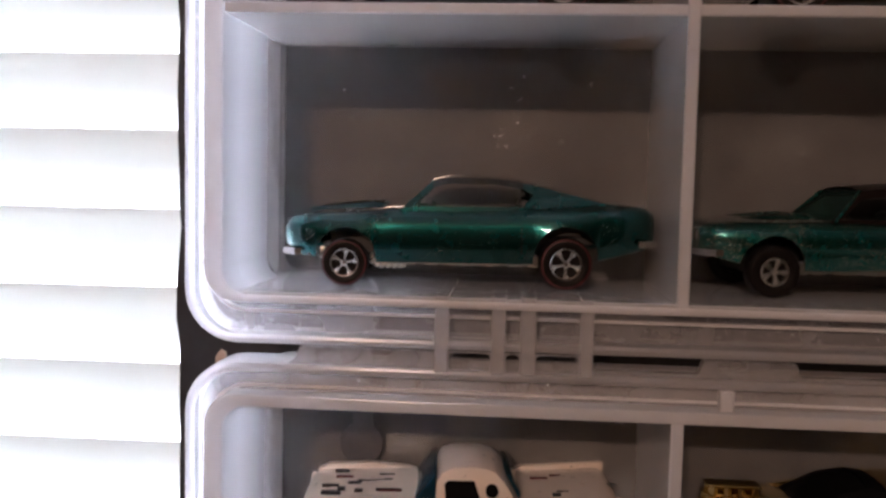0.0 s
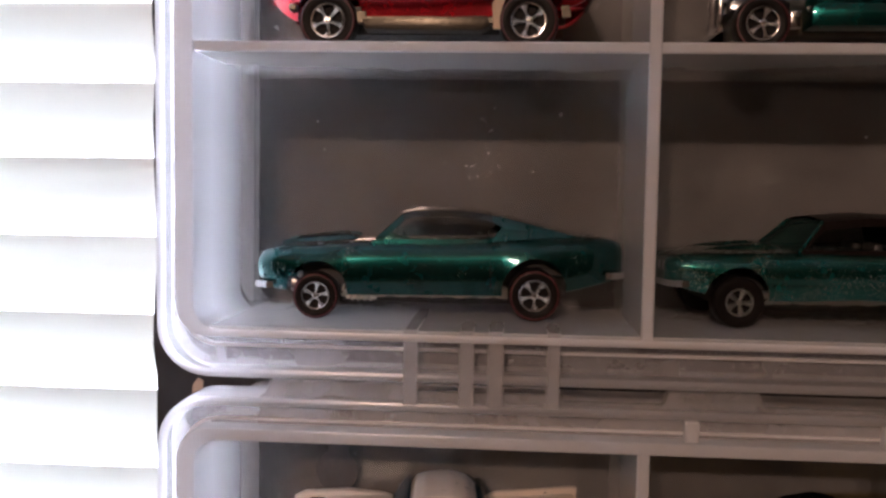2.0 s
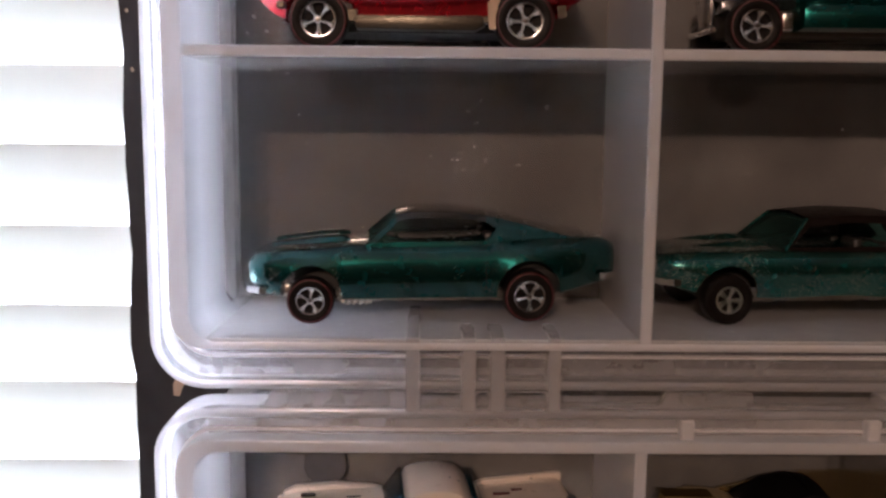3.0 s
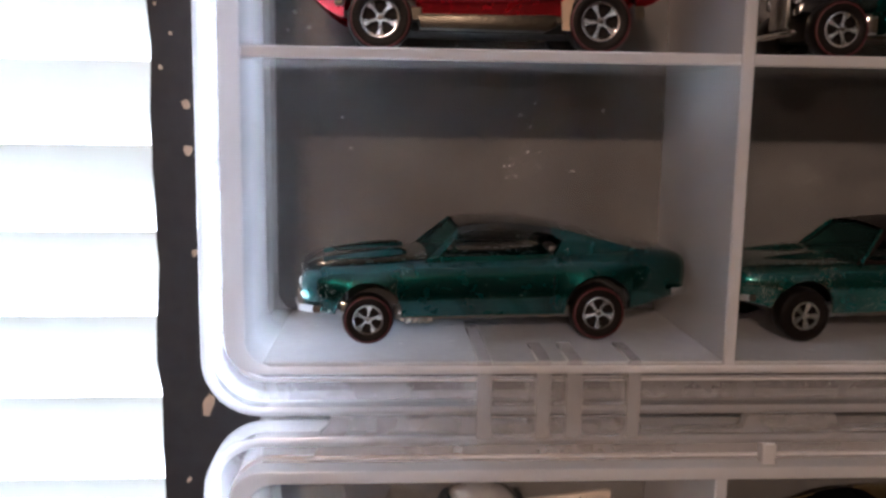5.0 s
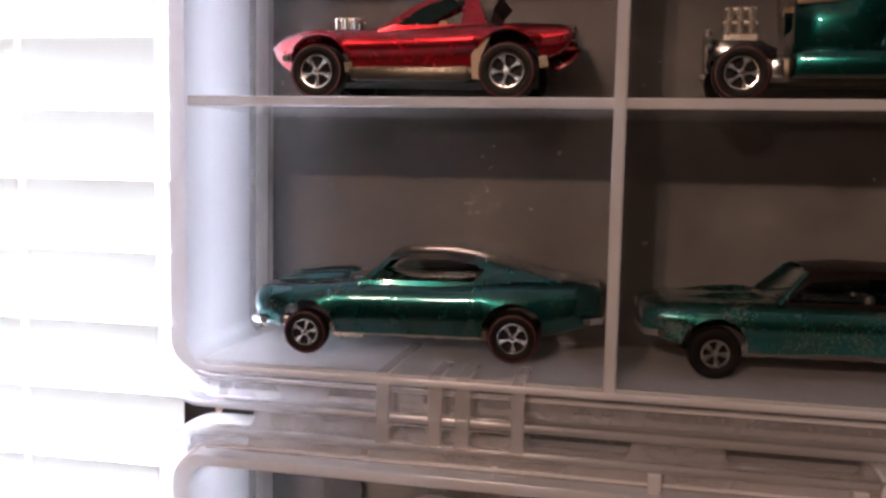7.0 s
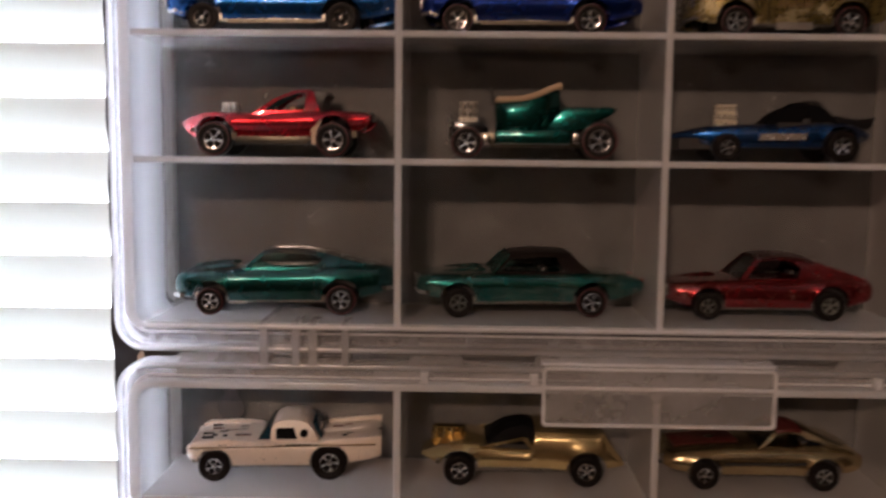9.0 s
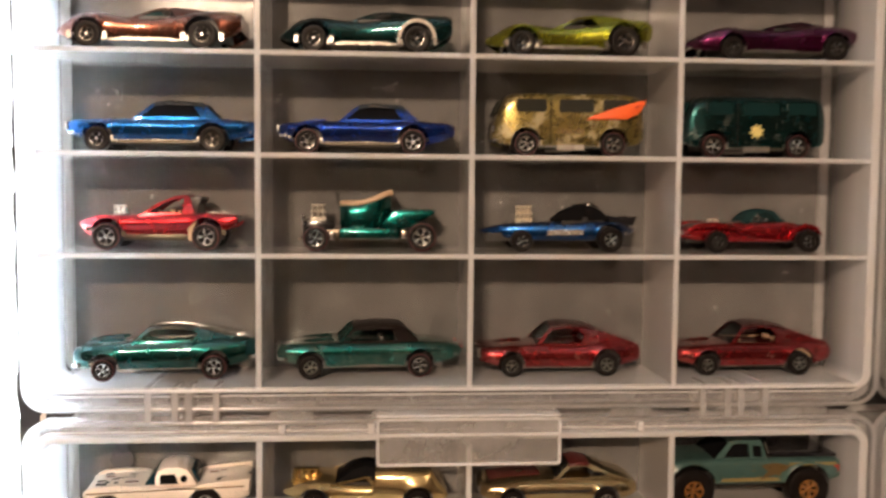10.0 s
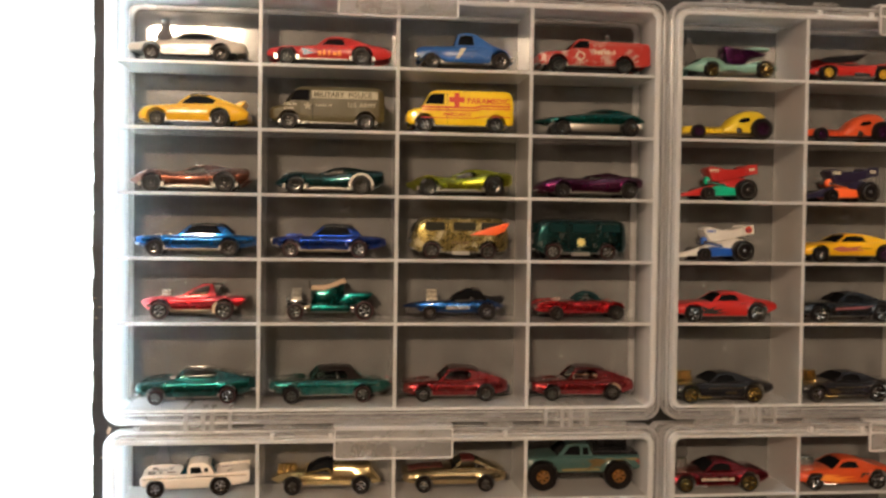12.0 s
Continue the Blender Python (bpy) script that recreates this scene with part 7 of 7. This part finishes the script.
plate(ym, "swirl_print", [(0.26 * L, 9.0), (0.34 * L, 10.6), (0.44 * L, 9.6), (0.56 * L, 11.4), (0.50 * L, 9.0), (0.60 * L, 8.2), (0.44 * L, 7.6), (0.34 * L, 7.0)], 13.95, enamel("pink_print", (0.55, 0.16, 0.12), 0.4), 0.1, "pink swirl print")
plate(ym, "stroke_print", [(0.40 * L, 10.4), (0.62 * L, 9.0), (0.66 * L, 9.2), (0.50 * L, 10.0)], 14.08, INK_BLACK, 0.1)


def winged(x0, row, main, lower, wing, label, sponsor, hubs):
    """A caricature open-wheel racer with a tall swept wing."""
    L = 53.0
    r = toy("toy_formula_racer", label, x0, FLOORS[row], NEAR_B + 0.0135, G)
    bm = B()
    rows = []
    for i in range(14):
        t = i / 13
        x = 1 + 30 * t
        w = 2.0 + 4.6 * t
        zt, zl = 4.2 + 9.0 * t ** 1.2, 2.8 + 1.0 * t
        rows.append([bm.verts.new((x, y, z)) for y, z in ((-w, zl), (-w * 1.05, (zt + zl) / 2), (-w * 0.6, zt), (w * 0.6, zt), (w * 1.05, (zt + zl) / 2), (w, zl))])
    for a, b in zip(rows, rows[1:]):
        for i in range(6):
            bm.faces.new((a[i], a[(i + 1) % 6], b[(i + 1) % 6], b[i]))
    bm.faces.new(rows[0])
    bm.faces.new(rows[-1])
    part("nose", bm, main, r, "", MM)
    part("front_wing", prism(B(), [(0, 2.6), (0.4, 4.4), (5, 4.0), (6, 2.4)], -11.5, 11.5, 0.5), main, r, "", MM)
    part("side_pod", prism(B(), [(20, 3.0), (19.4, 7.6), (24, 9.6), (36, 8.6), (37, 3.4)], -10.8, 10.8, 1.0), lower, r, "", MM)
    part("tail_body", prism(B(), [(26, 6.0), (25, 12.0), (34, 16.0), (46, 14.5), (49, 9.0), (44, 5.0)], -5.5, 5.5, 1.2), main, r, "", MM)
    part("swept_wing", prism(B(), [(18.5, 20.6), (22.0, 22.4), (30.0, 20.4), (38.0, 19.6), (44.0, 22.6), (50.0, 23.2), (51.0, 18.4), (46.0, 16.4), (37.0, 14.6), (28.0, 12.4), (23.0, 12.6)], -7.0, 7.0, 0.8), wing, r, "", MM)
    plate(r, "wing_plate", [(44.0, 17.0), (45.0, 23.4), (51.6, 23.8), (52.0, 18.0)], 7.6, wing, 0.8)
    bars(r, 20.5, 27.0, 18.6, 2.4, 7.15, sponsor, 4, int(x0 * 1000), "illegible print")
    bars(r, 46.2, 50.4, 19.6, 2.4, 8.5, sponsor, 2, int(x0 * 1000) + 1, "illegible print")
    bm = B()
    rod(bm, (19.0, -6.5, 12.6), (31.0, -6.8, 10.0), 0.9, 8)
    rod(bm, (19.0, 6.5, 12.6), (31.0, 6.8, 10.0), 0.9, 8)
    part("exhaust", bm, CHROME, r, "bright exhaust pipe", MM)
    part("helmet", lathe(B(), [(0, 17.2), (1.6, 16.8), (2.4, 15.2), (2.4, 13.4), (1.8, 12.2)], 14, "z", (20.5, -2.0, -1.2)), lower, r, "", MM)
    add_wheels(r, L, 14.0, [(0.325, 4.4), (0.82, 7.0)], hubs, 1.3)
    return r


winged(0.3060, 3, TOMATO, GREEN_PLASTIC, TOMATO, "red and green toy formula racer with a tall swept wing", INK_WHITE, "dark")
winged(0.3900, 3, NAVY, ORANGE_PLASTIC, NAVY, "navy and orange toy formula racer with a tall swept wing", INK_WHITE, "dark")
wr = winged(0.3045, 2, WHITE_ENAMEL, BLUE_PLASTIC, WHITE_ENAMEL, "white and blue toy formula racer with a tall swept wing", INK_BLUE, "dark")

disc = [(48.2 + 2.4 * math.cos(math.tau * i / 18), 20.8 + 2.4 * math.sin(math.tau * i / 18)) for i in range(18)]
plate(wr, "round_mark", disc, 8.5, INK_RED, 0.12, "red round mark")

def bones(x0, paint, label, hub, lower):
    """A skeleton-like dragster: ribbed front, humped rear cabin."""
    L = 60.0
    r = toy("toy_dragster", label, x0, FLOORS[4], NEAR_B + 0.0140, G)
    bm = B()
    for i in range(9):
        x = 7.0 + 2.9 * i
        w = 6.0 + 0.5 * math.sin(i)
        pts = [(-w, 4.4), (-w * 1.05, 7.0), (-w * 0.6, 8.8), (0, 9.4), (w * 0.6, 8.8), (w * 1.05, 7.0), (w, 4.4)]
        a = [bm.verts.new((x, y, z)) for y, z in pts]
        b = [bm.verts.new((x + 2.0, y * 0.94, z - 0.2)) for y, z in pts]
        for k in range(len(pts)):
            bm.faces.new((a[k], a[(k + 1) % 7], b[(k + 1) % 7], b[k]))
        bm.faces.new(a)
        bm.faces.new(b)
    box(bm, 5.0, 36.0, -4.2, 4.2, 4.0, 7.8, 0.6)
    part("ribs", bm, paint, r, "ribbed front body", MM)
    hump = coupe_shell(L, [(0.46, 8.6), (0.50, 10.6), (0.56, 14.6), (0.66, 18.2), (0.78, 20.2), (0.88, 19.8), (0.95, 16.6), (0.985, 11.0)], 5.0, 10.2)
    part("rear_cabin", hump, paint, r, "", MM)
    plate(r, "side_window", [(0.60 * L, 11.6), (0.64 * L, 13.8), (0.72 * L, 14.6), (0.74 * L, 12.6), (0.66 * L, 11.2)], 10.1, BLACK_WINDOW, 0.3, "black window")
    part("front_cap", prism(B(), [(0.5, 4.2), (1.8, 8.4), (7.0, 9.0), (7.4, 4.4)], -6.2, 6.2, 0.9), paint, r, "", MM)
    part("floor_pan", box(B(), 2.0, 54.0, -9.5, 9.5, 2.6, 4.2, 0.5), lower, r, "bright base plate", MM)
    lamp_disc(r, 0.62 * L, -9.6, 6.2, 2.2, CHROME, "side_pipe", "y")
    add_wheels(r, L, 13.2, [(0.145, 4.7), (0.86, 7.2)], hub, 1.1)
    return r


def coupe_shell(L, top, z0, w):
    """A rounded cabin form between two stations."""
    f = smooth_curve(top)
    bm = B()
    rows = []
    u0, u1 = top[0][0], top[-1][0]
    for i in range(20):
        t = i / 19
        u = u0 + (u1 - u0) * t
        ww = w * (0.45 + 0.55 * math.sin(math.pi * min(1, 0.12 + 0.86 * t)) ** 0.5)
        zt = f(u)
        sec = [(-ww * 0.95, z0), (-ww, z0 + (zt - z0) * 0.35), (-ww * 0.94, z0 + (zt - z0) * 0.62), (-ww * 0.72, z0 + (zt - z0) * 0.87), (-ww * 0.35, z0 + (zt - z0) * 0.98), (0, zt)]
        rows.append([bm.verts.new((u * L, y, z)) for y, z in sec + [(-y, z) for y, z in reversed(sec[:-1])]])
    for a, b in zip(rows, rows[1:]):
        for i in range(len(a)):
            bm.faces.new((a[i], a[(i + 1) % len(a)], b[(i + 1) % len(a)], b[i]))
    bm.faces.new(rows[0])
    bm.faces.new(rows[-1])
    return bm


LEMON = enamel("lemon_enamel", (0.72, 0.50, 0.012), 0.1)
bones(0.3075, LEMON, "yellow skeleton-bodied toy dragster with purple wheels", "purple", PALE_GOLD)
bones(0.3910, ORANGE, "orange skeleton-bodied toy dragster with purple wheels", "purple", BLACK_PAINT)

L = 60.0
mint = low_car(0.3085, 5, L, MINT, [(0, 6.4), (0.05, 8.6), (0.2, 11.4), (0.34, 12.6), (0.42, 9.6), (0.6, 9.2), (0.8, 11.4), (0.9, 11.0), (1, 8.0)], [(0.10, 9.6), (0.18, 12.8), (0.26, 14.0), (0.36, 13.4), (0.42, 10.4)], [(0.15, 10.4), (0.20, 12.0), (0.26, 12.8), (0.31, 12.2), (0.30, 10.6)], [(0.26, 4.6), (0.865, 6.0)], "mint and violet toy concept racer with gold wheels", wheels="gold", trim=False, near=NEAR_B)
part("sail_wing", prism(B(), [(0.44 * L, 21.6), (0.47 * L, 12.0), (0.56 * L, 7.4), (0.64 * L, 7.4), (0.70 * L, 14.0), (0.90 * L, 15.6), (0.92 * L, 16.8), (0.74 * L, 19.6), (0.58 * L, 19.6)], -7.4, 7.4, 0.7), VIOLET, mint, "violet upright wing", MM)
part("rear_wing", prism(B(), [(0.66 * L, 20.0), (0.80 * L, 21.4), (0.94 * L, 20.6), (0.93 * L, 19.2), (0.78 * L, 19.4)], -8.6, 8.6, 0.4), MINT, mint, "", MM)
part("engine_tube", rod(B(), (0.38 * L, -10.5, 4.6), (0.76 * L, -10.5, 4.6), 1.9, 12), CHROME, mint, "bright side tube", MM)
L = 64.0
blk = low_car(0.3925, 5, L, RED_FUNNY, [(0, 7.0), (0.05, 9.0), (0.2, 11.6), (0.4, 11.0), (0.7, 12.0), (0.85, 12.4), (1, 9.0)], [(0.22, 11.0), (0.3, 13.0), (0.4, 13.8), (0.5, 13.0), (0.60, 11.2)], [(0.27, 11.5), (0.31, 12.3), (0.38, 12.8), (0.44, 11.7)], [(0.17, 5.4), (0.76, 5.4)], "red toy racer with a black wedge top and yellow wheels", wheels="yellow", trim=False, near=NEAR_B)
part("wedge_top", prism(B(), [(0.08 * L, 15.0), (0.20 * L, 16.6), (0.60 * L, 19.6), (0.64 * L, 19.4), (0.52 * L, 14.2), (0.30 * L, 12.0), (0.14 * L, 12.6)], -8.8, 8.8, 0.6), BLACK_PAINT, blk, "black wedge top", MM)
part("engine_tube", rod(B(), (0.45 * L, -10.8, 4.8), (0.62 * L, -10.8, 4.8), 2.2, 12), CHROME, blk, "bright side tube", MM)
